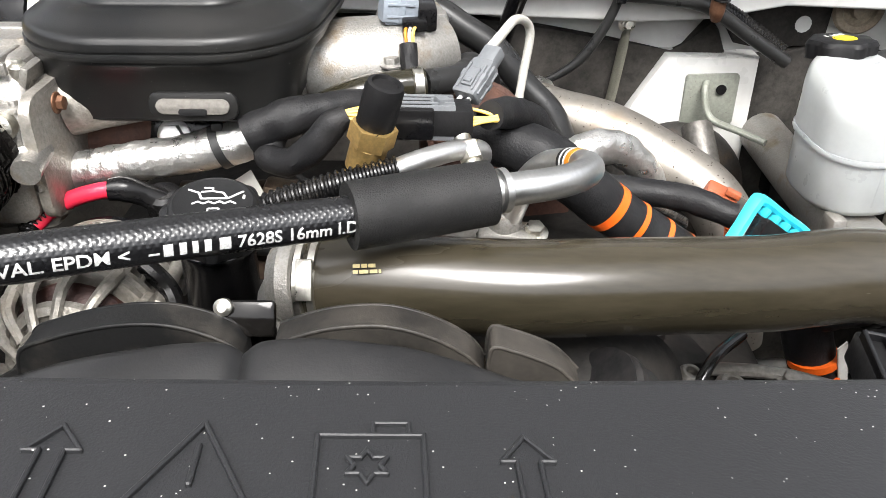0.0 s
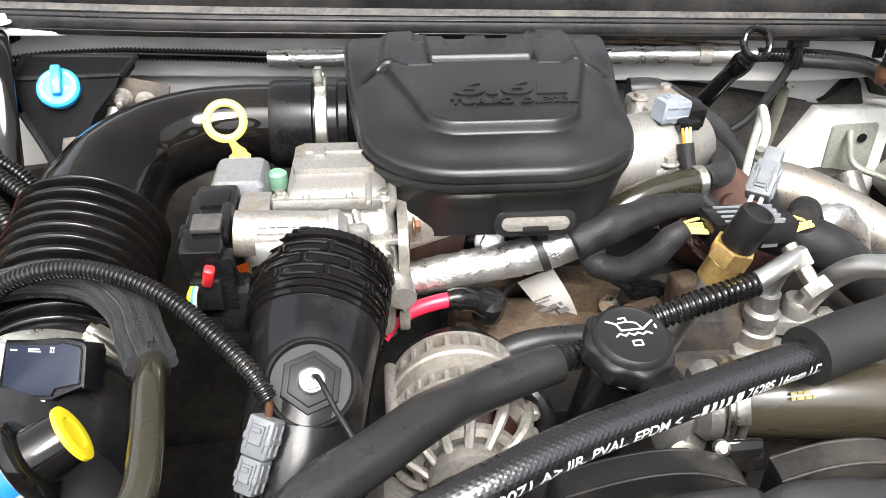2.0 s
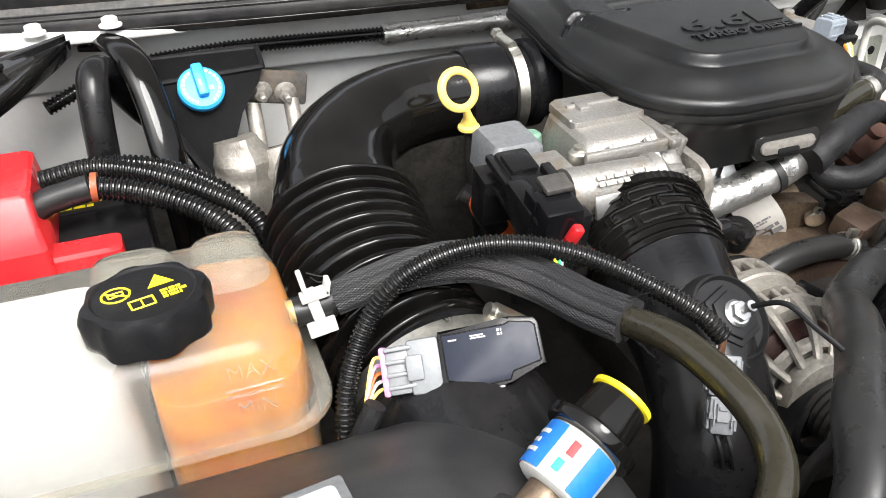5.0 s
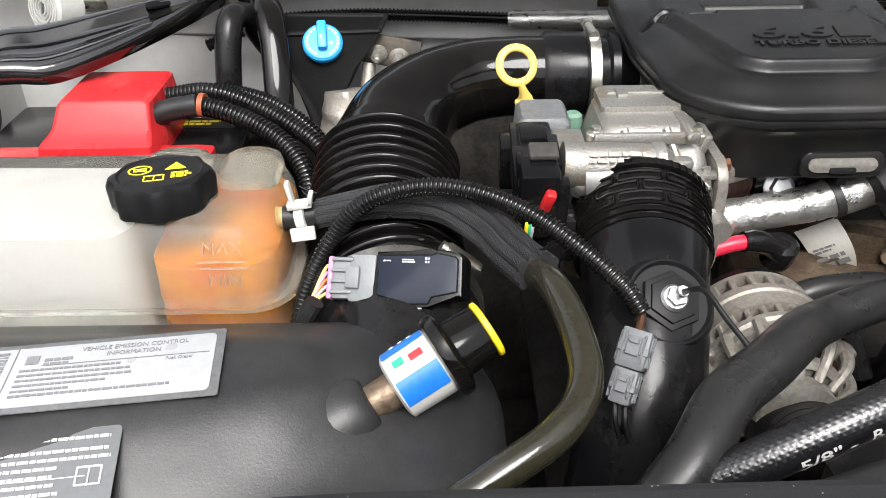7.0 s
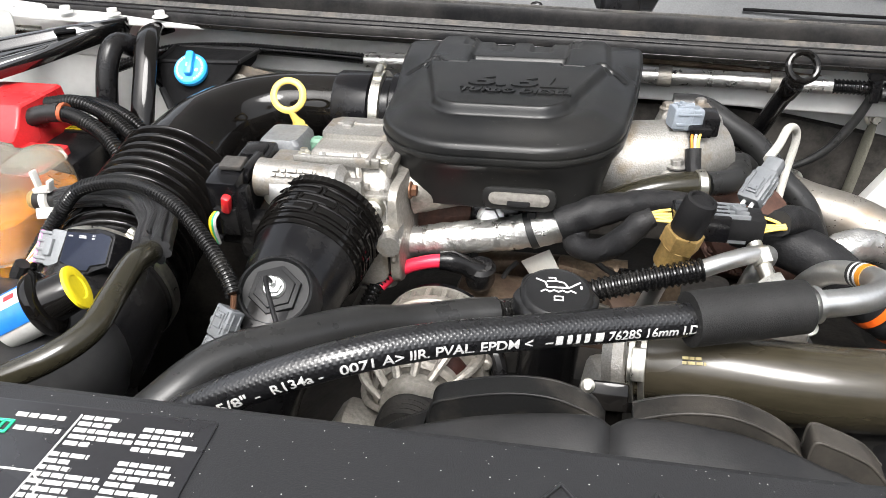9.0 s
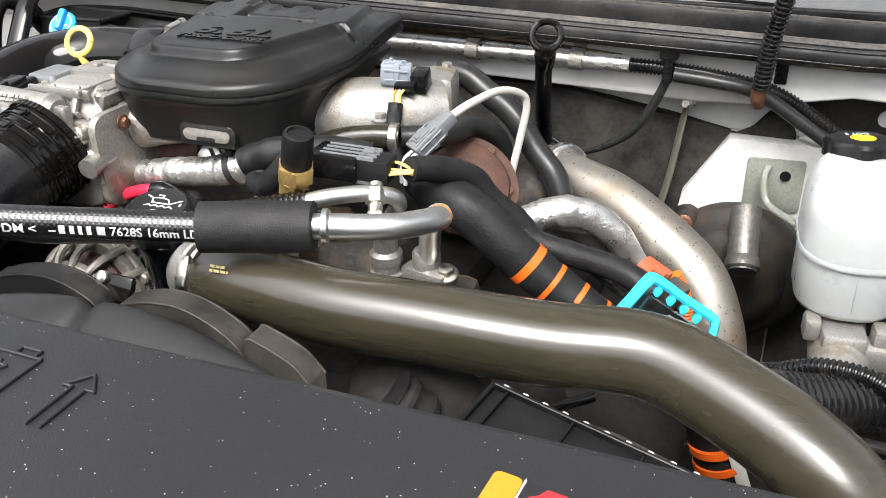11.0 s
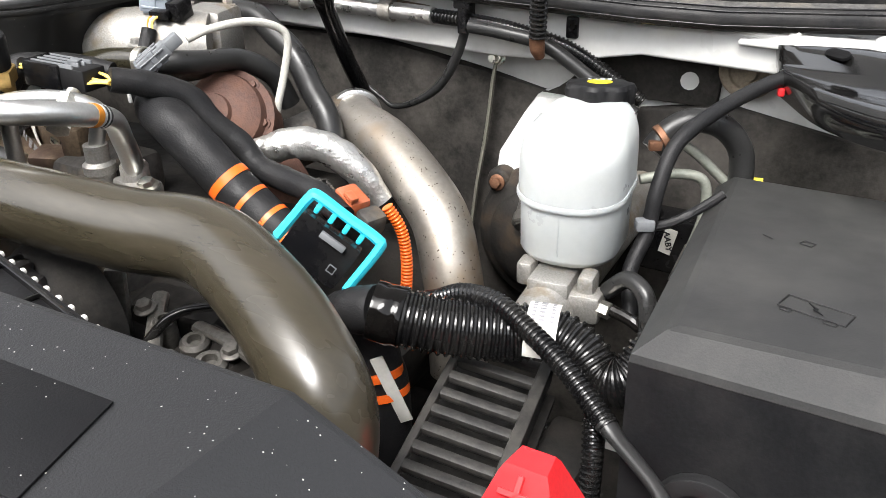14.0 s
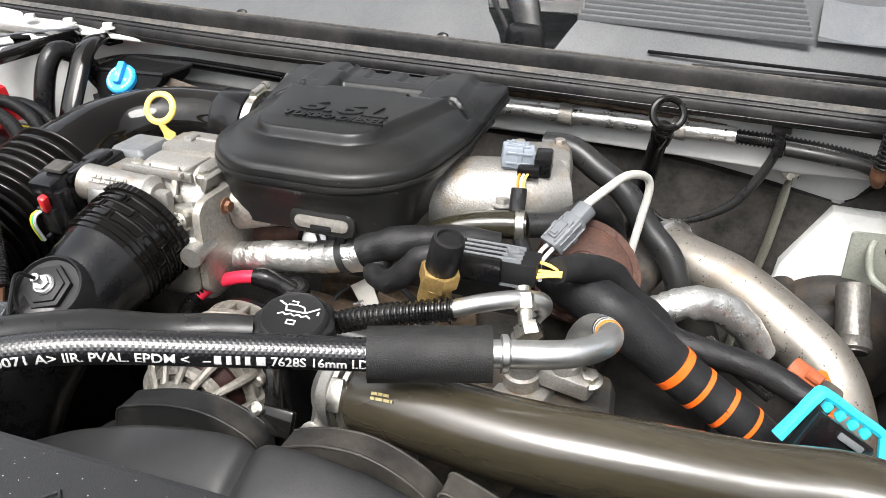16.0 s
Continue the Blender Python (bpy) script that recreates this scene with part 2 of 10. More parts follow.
def mat(name, col, rough=0.5, metal=0.0, var=0.18, scale=35.0, fine=260.0, bump=0.15, rvar=0.12, col2=None, amount=0.5, dust=0.0,
        dust_col=(0.42, 0.39, 0.34), specks=0.0, weave=None, coat=0.0, trans=0.0, ior=1.46, spec=0.5, streak=None, subsurface=0.0, speck_col=(0.62, 0.6, 0.56)):
    """A surface with large and fine variation in colour, gloss and relief, at real size."""
    m = bpy.data.materials.new(name)
    m.use_nodes = True
    nodes, links = m.node_tree.nodes, m.node_tree.links
    b = nodes["Principled BSDF"]
    place = nodes.new("ShaderNodeTexCoord")
    src = place.outputs["Object"]
    if streak:
        mp = nodes.new("ShaderNodeMapping")
        mp.inputs["Scale"].default_value = streak
        links.new(src, mp.inputs["Vector"])
        src = mp.outputs[0]

    def noisy(s, detail, roughness=0.6):
        n = nodes.new("ShaderNodeTexNoise")
        n.inputs["Scale"].default_value, n.inputs["Detail"].default_value, n.inputs["Roughness"].default_value = s, detail, roughness
        links.new(src, n.inputs["Vector"])
        return n.outputs["Fac"]

    def ramp(fac, lo, hi):
        r = nodes.new("ShaderNodeMapRange")
        r.inputs[1].default_value, r.inputs[2].default_value = lo, hi
        links.new(fac, r.inputs[0])
        return r.outputs[0]

    def mixed(fac, a, c):
        x = nodes.new("ShaderNodeMix")
        x.data_type = "RGBA"
        links.new(fac, x.inputs[0])
        for sock, v in ((x.inputs[6], a), (x.inputs[7], c)):
            if isinstance(v, tuple):
                sock.default_value = (*v, 1)
            else:
                links.new(v, sock)
        return x.outputs[2]

    large, small = noisy(scale, 4.0), noisy(fine, 3.0)
    dark, light = tuple(c * (1 - var) for c in col), tuple(min(1, c * (1 + var)) for c in col)
    colour = mixed(ramp(small, 0.3, 0.7), dark, light)
    if col2:
        colour = mixed(ramp(large, 0.62 - 0.35 * amount, 0.78 - 0.35 * amount), colour, col2)
    if dust:
        haze = nodes.new("ShaderNodeMath")
        haze.operation = "MULTIPLY"
        haze.inputs[1].default_value = dust
        links.new(ramp(noisy(scale * 0.6, 6.0, 0.75), 0.42, 0.72), haze.inputs[0])
        colour = mixed(haze.outputs[0], colour, dust_col)
    if specks:
        v = nodes.new("ShaderNodeTexVoronoi")
        v.inputs["Scale"].default_value = 260.0
        links.new(src, v.inputs["Vector"])
        lt = nodes.new("ShaderNodeMath")
        lt.operation = "LESS_THAN"
        lt.inputs[1].default_value = specks
        links.new(v.outputs["Distance"], lt.inputs[0])
        both = nodes.new("ShaderNodeMath")
        both.operation = "MULTIPLY"
        links.new(lt.outputs[0], both.inputs[0])
        links.new(ramp(noisy(90.0, 2.0), 0.52, 0.56), both.inputs[1])
        colour = mixed(both.outputs[0], colour, speck_col)
    links.new(colour, b.inputs["Base Color"])
    rr = nodes.new("ShaderNodeMapRange")
    rr.inputs[1].default_value, rr.inputs[2].default_value = 0.3, 0.7
    rr.inputs[3].default_value, rr.inputs[4].default_value = max(0.02, rough - rvar), min(1, rough + rvar)
    links.new(large, rr.inputs[0])
    links.new(rr.outputs[0], b.inputs["Roughness"])
    b.inputs["Metallic"].default_value = metal
    b.inputs["Specular IOR Level"].default_value = spec
    b.inputs["Coat Weight"].default_value = coat
    b.inputs["Coat Roughness"].default_value = 0.12
    b.inputs["Transmission Weight"].default_value = trans
    b.inputs["IOR"].default_value = ior
    if subsurface:
        b.inputs["Subsurface Weight"].default_value = subsurface
        b.inputs["Subsurface Radius"].default_value = (0.03, 0.028, 0.024)
        b.inputs["Subsurface Scale"].default_value = 1.0
    if bump:
        bp = nodes.new("ShaderNodeBump")
        bp.inputs["Strength"].default_value, bp.inputs["Distance"].default_value = bump, 0.0012
        links.new(small, bp.inputs["Height"])
        if weave:
            # two crossing sets of threads round and along a hose
            round_, pitch, deep = weave
            sets = []
            for sgn in (1, -1):
                mp2 = nodes.new("ShaderNodeMapping")
                mp2.inputs["Scale"].default_value = (round_, sgn / pitch, 0)
                links.new(place.outputs["UV"], mp2.inputs["Vector"])
                wv = nodes.new("ShaderNodeTexWave")
                wv.bands_direction = "DIAGONAL"
                wv.inputs["Scale"].default_value = 0.31416
                wv.inputs["Distortion"].default_value = 0.0
                links.new(mp2.outputs[0], wv.inputs["Vector"])
                sets.append(wv.outputs["Fac"])
            cross = nodes.new("ShaderNodeMath")
            cross.operation = "MULTIPLY"
            links.new(sets[0], cross.inputs[0])
            links.new(sets[1], cross.inputs[1])
            bp2 = nodes.new("ShaderNodeBump")
            bp2.inputs["Strength"].default_value, bp2.inputs["Distance"].default_value = 1.0, deep
            links.new(cross.outputs[0], bp2.inputs["Height"])
            links.new(bp.outputs[0], bp2.inputs["Normal"])
            bp = bp2
        links.new(bp.outputs[0], b.inputs["Normal"])
    return m


M = dict(
    asphalt=mat("asphalt", (0.05, 0.05, 0.052), 0.9, var=0.3, scale=3, fine=200),
    white_paint=mat("white_paint", (0.54, 0.54, 0.525), 0.35, var=0.05, scale=9, fine=60, bump=0.03, coat=0.3, dust=0.4, dust_col=(0.42, 0.40, 0.36)),
    dark_pad=mat("dark_pad", (0.0165, 0.015, 0.0135), 0.8, spec=0.25, var=0.35, scale=14, fine=170, bump=0.6, dust=0.5, dust_col=(0.12, 0.108, 0.095)),
    rubber=mat("rubber", (0.007, 0.007, 0.0077), 0.5, spec=0.22, var=0.25, scale=20, fine=200, bump=0.2, dust=0.25, dust_col=(0.11, 0.1, 0.09)),
    gutter=mat("gutter", (0.05, 0.048, 0.045), 0.7, var=0.45, scale=22, fine=160, bump=0.6, col2=(0.10, 0.09, 0.076), amount=0.35),
    cowl=mat("cowl", (0.075, 0.077, 0.08), 0.55, var=0.15, scale=6, fine=500, bump=0.12, dust=0.2, dust_col=(0.2, 0.2, 0.2)),
    cover_black=mat("cover_black", (0.0091, 0.0092, 0.0097), 0.46, spec=0.24, var=0.15, scale=8, fine=900, bump=0.14, rvar=0.06, dust=0.05, dust_col=(0.1, 0.095, 0.09)),
    engine_cover=mat("engine_cover", (0.0063, 0.0066, 0.007), 0.32, spec=0.34, var=0.12, scale=9, fine=900, bump=0.12, rvar=0.05, dust=0.03, specks=0.05),
    shield=mat("shield", (0.016, 0.0163, 0.0175), 0.42, spec=0.36, var=0.15, scale=7, fine=900, bump=0.25, rvar=0.05, specks=0.1),
    gloss_black=mat("gloss_black", (0.0028, 0.0025, 0.0024), 0.09, spec=0.28, var=0.2, scale=12, fine=200, bump=0.02, rvar=0.05, dust=0.02),
    arm_paint=mat("arm_paint", (0.004, 0.004, 0.0042), 0.08, spec=0.6, var=0.2, scale=12, fine=200, bump=0.03, rvar=0.05, coat=1.0, dust=0.03),
    satin_black=mat("satin_black", (0.0042, 0.0042, 0.0049), 0.22, spec=0.26, var=0.2, scale=15, fine=300, bump=0.06, rvar=0.07, dust=0.03),
    matt_black=mat("matt_black", (0.0059, 0.0059, 0.0065), 0.5, spec=0.2, var=0.25, scale=25, fine=300, bump=0.2, dust=0.1, dust_col=(0.09, 0.085, 0.08)),
    foam=mat("foam", (0.01, 0.01, 0.01), 0.55, spec=0.3, var=0.25, scale=60, fine=900, bump=0.5, dust=0.1, dust_col=(0.09, 0.085, 0.08)),
    hose=mat("hose", (0.0056, 0.0056, 0.0063), 0.29, spec=0.75, var=0.2, scale=40, fine=600, bump=0.1, rvar=0.05, weave=(34, 0.0026, 0.00014)),
    braid=mat("braid", (0.022, 0.022, 0.023), 0.38, spec=0.45, var=0.3, scale=40, fine=700, bump=0.2, weave=(30, 0.0026, 0.0007)),
    smooth_hose=mat("smooth_hose", (0.0138, 0.0138, 0.0138), 0.34, spec=0.36, var=0.15, scale=40, fine=500, bump=0.08, dust=0.08, dust_col=(0.09, 0.085, 0.08)),
    old_hose=mat("old_hose", (0.018, 0.016, 0.010), 0.15, var=0.15, scale=40, fine=300, bump=0.05, rvar=0.06, dust=0.05, dust_col=(0.08, 0.075, 0.06)),
    charge=mat("charge", (0.0221, 0.0187, 0.0119), 0.27, var=0.12, scale=12, fine=300, bump=0.05, rvar=0.08, coat=0.12, dust=0.55, dust_col=(0.075, 0.063, 0.045), streak=(0.16, 1, 1)),
    loom=mat("loom", (0.0042, 0.0042, 0.0045), 0.18, spec=0.4, var=0.2, scale=50, fine=400, bump=0.05, rvar=0.07, dust=0.03),
    tape=mat("tape", (0.0084, 0.0084, 0.0091), 0.52, spec=0.24, var=0.25, scale=45, fine=500, bump=0.4, dust=0.12, dust_col=(0.08, 0.075, 0.07)),
    alu=mat("alu", (0.58, 0.58, 0.57), 0.4, 1.0, var=0.06, scale=30, fine=400, bump=0.06, rvar=0.08),
    cast=mat("cast", (0.3145, 0.306, 0.289), 0.5, 0.8, var=0.18, scale=28, fine=500, bump=0.5, rvar=0.1, dust=0.32, dust_col=(0.30, 0.25, 0.19), col2=(0.23, 0.185, 0.135), amount=0.22),
    cast_rough=mat("cast_rough", (0.27, 0.255, 0.23), 0.5, 0.6, var=0.22, scale=40, fine=260, bump=0.7, dust=0.45, dust_col=(0.26, 0.22, 0.17)),
    steel=mat("steel", (0.55, 0.54, 0.52), 0.33, 1.0, var=0.12, scale=30, fine=300, bump=0.08, rvar=0.1),
    down=mat("down", (0.29, 0.268, 0.24), 0.48, 0.85, var=0.1, scale=10, fine=160, bump=0.15, rvar=0.1, col2=(0.2, 0.14, 0.09), amount=0.3, dust=0.5, dust_col=(0.26, 0.22, 0.17), specks=0.22, speck_col=(0.05, 0.035, 0.022)),
    zinc=mat("zinc", (0.6, 0.58, 0.52), 0.36, 1.0, var=0.15, scale=60, fine=300, bump=0.1),
    brass=mat("brass", (0.62, 0.42, 0.16), 0.35, 0.9, var=0.15, scale=50, fine=300, bump=0.12, dust=0.2, dust_col=(0.4, 0.25, 0.1)),
    unseen_wall=mat("unseen_wall", (0.16, 0.14, 0.12), 0.8, var=0.2, scale=2, fine=30, bump=0.3),
    copper=mat("copper", (0.17, 0.085, 0.05), 0.55, 0.7, var=0.2, scale=60, fine=300),
    rust=mat("rust", (0.065, 0.03, 0.021), 0.7, 0.2, var=0.3, scale=22, fine=240, bump=0.5, col2=(0.1, 0.048, 0.032), amount=0.5),
    bronze=mat("bronze", (0.15, 0.11, 0.075), 0.5, 0.6, var=0.3, scale=20, fine=240, bump=0.45, col2=(0.07, 0.045, 0.033), amount=0.5),
    foil=mat("foil", (0.56, 0.55, 0.53), 0.34, 0.9, var=0.1, scale=60, fine=220, bump=1.0, rvar=0.12, dust=0.25, dust_col=(0.4, 0.38, 0.34)),
    iron=mat("iron", (0.048, 0.0448, 0.0416), 0.7, 0.3, var=0.35, scale=18, fine=160, bump=0.6, col2=(0.11, 0.085, 0.06), amount=0.4),
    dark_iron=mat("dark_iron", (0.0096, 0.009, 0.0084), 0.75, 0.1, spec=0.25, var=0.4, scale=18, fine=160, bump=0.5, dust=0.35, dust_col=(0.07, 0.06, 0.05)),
    grey_plastic=mat("grey_plastic", (0.115, 0.122, 0.13), 0.5, var=0.08, scale=40, fine=400, bump=0.08, dust=0.1),
    light_grey=mat("light_grey", (0.19, 0.215, 0.245), 0.5, var=0.08, scale=40, fine=400, bump=0.08, dust=0.1),
    conn_grey=mat("conn_grey", (0.16, 0.168, 0.175), 0.45, var=0.08, scale=40, fine=400, bump=0.08, dust=0.1),
    shroud=mat("shroud", (0.0098, 0.0099, 0.0105), 0.40, spec=0.32, var=0.2, scale=8, fine=700, bump=0.1, dust=0.4, dust_col=(0.04, 0.038, 0.036)),
    shroud_dusty=mat("shroud_dusty", (0.0072, 0.0072, 0.0072), 0.5, spec=0.25, var=0.2, scale=9, fine=500, bump=0.15, dust=0.85, dust_col=(0.085, 0.075, 0.063)),
    tray=mat("tray", (0.016, 0.0155, 0.015), 0.5, spec=0.35, var=0.25, scale=24, fine=260, bump=0.25, dust=0.75, dust_col=(0.075, 0.07, 0.062)),
    oily=mat("oily", (0.11, 0.104, 0.095), 0.4, 0.5, var=0.3, scale=30, fine=220, bump=0.5, dust=0.5, dust_col=(0.05, 0.044, 0.036)),
    sage_steel=mat("sage_steel", (0.23, 0.24, 0.205), 0.5, 0.3, var=0.15, scale=30, fine=260, bump=0.2, dust=0.3, dust_col=(0.2, 0.19, 0.16), specks=0.12, speck_col=(0.06, 0.045, 0.03)),
    tan_rubber=mat("tan_rubber", (0.2, 0.165, 0.12), 0.75, var=0.25, scale=40, fine=250, bump=0.3, dust=0.3, dust_col=(0.3, 0.26, 0.2)),
    hood_lining=mat("hood_lining", (0.68, 0.68, 0.67), 0.6, var=0.08, scale=6, fine=80, bump=0.2, dust=0.3, dust_col=(0.5, 0.49, 0.47)),
    plate_black=mat("plate_black", (0.0064, 0.0064, 0.0072), 0.5, spec=0.2, var=0.15, scale=9, fine=900, bump=0.15, rvar=0.05, specks=0.09),
    airbox=mat("airbox", (0.015, 0.015, 0.0155), 0.40, spec=0.5, var=0.2, scale=8, fine=700, bump=0.14, rvar=0.08, dust=0.5, dust_col=(0.07, 0.068, 0.065)),
    deep_black=mat("deep_black", (0.0031, 0.0031, 0.0035), 0.75, spec=0.12, var=0.3, scale=25, fine=300, bump=0.3, dust=0.12, dust_col=(0.03, 0.028, 0.026)),
    sooty=mat("sooty", (0.11, 0.115, 0.12), 0.45, var=0.2, scale=30, fine=300, bump=0.15, dust=0.3, dust_col=(0.09, 0.075, 0.06)),
    grime=mat("grime", (0.012, 0.0105, 0.009), 0.65, 0.1, var=0.4, scale=30, fine=220, bump=0.7, col2=(0.034, 0.023, 0.014), amount=0.35),
    inner_white=mat("inner_white", (0.44, 0.455, 0.47), 0.5, var=0.05, bump=0.05),
    faded_print=mat("faded_print", (0.26, 0.21, 0.075), 0.5, var=0.3, bump=0.02),
    dusty_lid=mat("dusty_lid", (0.0225, 0.0225, 0.0225), 0.5, spec=0.25, var=0.15, scale=6, fine=700, bump=0.12, dust=0.4, dust_col=(0.085, 0.082, 0.076)),
    label_slot=mat("label_slot", (0.15, 0.14, 0.125), 0.6, var=0.2),
    pink=mat("pink", (0.5, 0.22, 0.42), 0.5, var=0.08),
    clip_white=mat("clip_white", (0.48, 0.475, 0.45), 0.45, var=0.06, bump=0.05),
    yellow_handle=mat("yellow_handle", (0.78, 0.55, 0.12), 0.4, var=0.06, scale=40, fine=300, bump=0.08, dust=0.1),
    yellow=mat("yellow", (0.85, 0.68, 0.02), 0.45, var=0.05, bump=0.03),
    blue=mat("blue", (0.015, 0.32, 0.72), 0.38, var=0.08, scale=40, fine=300, bump=0.06, dust=0.12, dust_col=(0.3, 0.42, 0.5)),
    teal=mat("teal", (0.03, 0.52, 0.66), 0.4, var=0.08, scale=40, fine=300, bump=0.06),
    red=mat("red", (0.50, 0.016, 0.02), 0.3, var=0.08, scale=14, fine=300, bump=0.05, dust=0.08, dust_col=(0.5, 0.2, 0.18)),
    red_wire=mat("red_wire", (0.6, 0.02, 0.05), 0.35, var=0.08),
    orange=mat("orange", (0.72, 0.11, 0.01), 0.4, var=0.08, scale=60, fine=300, bump=0.1),
    orange_conn=mat("orange_conn", (0.30, 0.07, 0.025), 0.5, var=0.15, dust=0.2),
    print_white=mat("print_white", (0.46, 0.46, 0.45), 0.55, var=0.3, scale=200, fine=700, bump=0.05),
    print_orange=mat("print_orange", (0.50, 0.185, 0.012), 0.5, var=0.05, bump=0.02),
    print_black=mat("print_black", (0.012, 0.012, 0.012), 0.5, var=0.1, bump=0.02),
    print_red=mat("print_red", (0.6, 0.02, 0.025), 0.5, var=0.1, bump=0.02),
    print_green=mat("print_green", (0.02, 0.4, 0.2), 0.5, var=0.1, bump=0.02),
    print_blue=mat("print_blue", (0.012, 0.13, 0.45), 0.4, var=0.1, bump=0.02),
    silver_label=mat("silver_label", (0.33, 0.338, 0.345), 0.35, var=0.05, scale=10, fine=200, bump=0.03),
    paper=mat("paper", (0.58, 0.565, 0.52), 0.6, var=0.06, scale=30, fine=200, bump=0.05, dust=0.15),
    print_grey=mat("print_grey", (0.16, 0.16, 0.17), 0.5, var=0.1, bump=0.02),
    decal=mat("decal", (0.016, 0.016, 0.018), 0.32, var=0.1, scale=20, fine=300, bump=0.03, specks=0.09),
    milky=mat("milky", (0.36, 0.375, 0.37), 0.35, var=0.03, scale=20, fine=120, bump=0.04, subsurface=0.6),
    tank=mat("tank", (0.82, 0.795, 0.71), 0.12, var=0.02, scale=20, fine=120, bump=0.05, trans=0.91, ior=1.1, rvar=0.04, coat=0.15),
    coolant=mat("coolant", (0.42, 0.148, 0.0006), 0.3, var=0.12, scale=14, fine=40, bump=0.02, col2=(0.44, 0.095, 0.0006), amount=0.4, spec=0.2, subsurface=0.12),
    glass=mat("glass", (0.9, 0.95, 0.93), 0.04, var=0.02, bump=0.0, trans=1.0, ior=1.45, rvar=0.02),
    winding=mat("winding", (0.035, 0.012, 0.009), 0.45, 0.3, var=0.3, scale=60, fine=300, bump=0.4),
    amber=mat("amber", (0.6, 0.42, 0.16), 0.35, var=0.08, bump=0.03, trans=0.3),
    screen=mat("screen", (0.010, 0.013, 0.024), 0.45, spec=0.28, var=0.1, bump=0.03),
)

# ---- the setting: ground, walls of the engine bay, cowl ----
bm = bm_new()
box(bm, (0, 0, -0.05), (400, 400, 0.1))
solo("ground", bm, M["asphalt"], "grey asphalt of the yard under the truck", "ground", kind="structure")

bm = bm_new()
box(bm, (-0.05, 1.30, 0.672), (2.7, 0.04, 1.344))
lean(bm, 0.010, 0.0, 0.08, -0.05)
solo("wall_firewall", bm, M["white_paint"], "white painted steel firewall behind the engine", "wall", kind="structure")
for name, x in (("wall_left", -1.275), ("wall_right", 1.27)):
    bm = bm_new()
    box(bm, (x, 0.45, 0.65), (0.06, 1.62, 1.3))
    wing = solo(name, bm, M["white_paint"], "white painted inner wing panel of the engine bay", "wall", kind="structure")
    if x < 0:
        bm = bm_new()
        prism(bm, [(0.024 * math.cos(radians(a)), 0.042 * math.sin(radians(a))) for a in range(0, 360, 15)], 0.004, Matrix.Translation((-1.246, 1.067, 1.277)) @ rot(90, 0, 90))
        part("opening", bm, M["print_black"], wing, "dark oval opening")
bm = bm_new()
box(bm, (-0.05, 0.02, 0.62), (2.56, 0.1, 1.24))
solo("wall_front", bm, M["matt_black"], "black radiator support behind the grille", "wall", kind="structure")
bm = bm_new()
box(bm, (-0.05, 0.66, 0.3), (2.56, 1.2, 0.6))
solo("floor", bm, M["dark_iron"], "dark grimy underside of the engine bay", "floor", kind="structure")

# an unseen wall added behind the viewer to hold back low light
bm = bm_new()
box(bm, (0, -7.0, 1.7), (20, 0.3, 3.4))
solo("wall_unseen_front", bm, M["unseen_wall"], "plain brown-grey unseen wall added ahead of the truck to block low light", "wall", kind="structure")

# the raised hood that closes the place above, carried by the lift arms
bm = bm_new()
rows = []
for k in range(13):
    u = -1.0 + k / 6
    sag = 0.05 * u * u
    rows.append([V((-0.05 + 0.96 * u, 1.33 - 0.80 * w, 1.66 + 1.12 * w + 0.06 * math.sin(math.pi * w) - sag)) for w in (0.0, 0.25, 0.5, 0.75, 1.0)]
                + [V((-0.05 + 0.96 * u, 1.36 - 0.80 * w, 1.69 + 1.12 * w + 0.06 * math.sin(math.pi * w) - sag)) for w in (1.0, 0.75, 0.5, 0.25, 0.0)])
skin(bm, rows, True, True)
# out of view; white underside chosen to bounce light onto the engine
solo("ceiling_hood", bm, M["hood_lining"], "raised unseen hood, underside made white to reflect light into the bay", "hood", kind="structure")

# closed cab behind the windscreen; unseen added walls block low light at both sides
for name, c_, s_ in (("ceiling_cab", (-0.05, 2.95, 1.95), (2.4, 1.4, 0.05)), ("wall_cab_rear", (-0.05, 3.65, 1.2), (2.4, 0.06, 1.5)), ("wall_cab_left", (-1.25, 2.6, 1.0), (0.06, 2.1, 0.8)), ("wall_cab_right", (1.15, 2.6, 1.0), (0.06, 2.1, 0.8)), ("floor_cab", (-0.05, 2.6, 0.6), (2.4, 2.1, 0.05))):
    bm = bm_new()
    box(bm, c_, s_)
    solo(name, bm, M["white_paint"] if "left" in name or "right" in name else M["dark_pad"], "plain closing panel of the truck cab", "cab panel", kind="structure")
for name, x in (("wall_unseen_left", -6.0), ("wall_unseen_right", 6.0)):
    bm = bm_new()
    box(bm, (x, 1.0, 1.6), (0.3, 12, 3.2))
    solo(name, bm, M["unseen_wall"], "plain brown-grey unseen wall added at the side to block low light", "wall", kind="structure")

# insulation on the firewall, cut to shape, with white steel left bare
pad = thing("insulation_pad", (-0.05, 1.27, 0.62), "dark grey moulded insulation pad on the white firewall", "insulation")
flat_wall = Matrix.Translation((0, 1.279, 0)) @ rot(90, 0, 0)
bm = bm_new()
prism(bm, [(-1.15, 0.6), (0.44, 0.6), (0.43, 1.215), (0.415, 1.25), (0.40, 1.268), (0.365, 1.224), (0.345, 1.214), (0.25, 1.237), (0.149, 1.257), (0.05, 1.273), (-0.2, 1.28), (-0.46, 1.284), (-0.50, 1.275), (-0.53, 1.24), (-0.66, 1.20), (-1.15, 1.17)], 0.022, flat_wall, 0.006)
lean(bm, 0.010, 0.0, 0.08, 0.0)
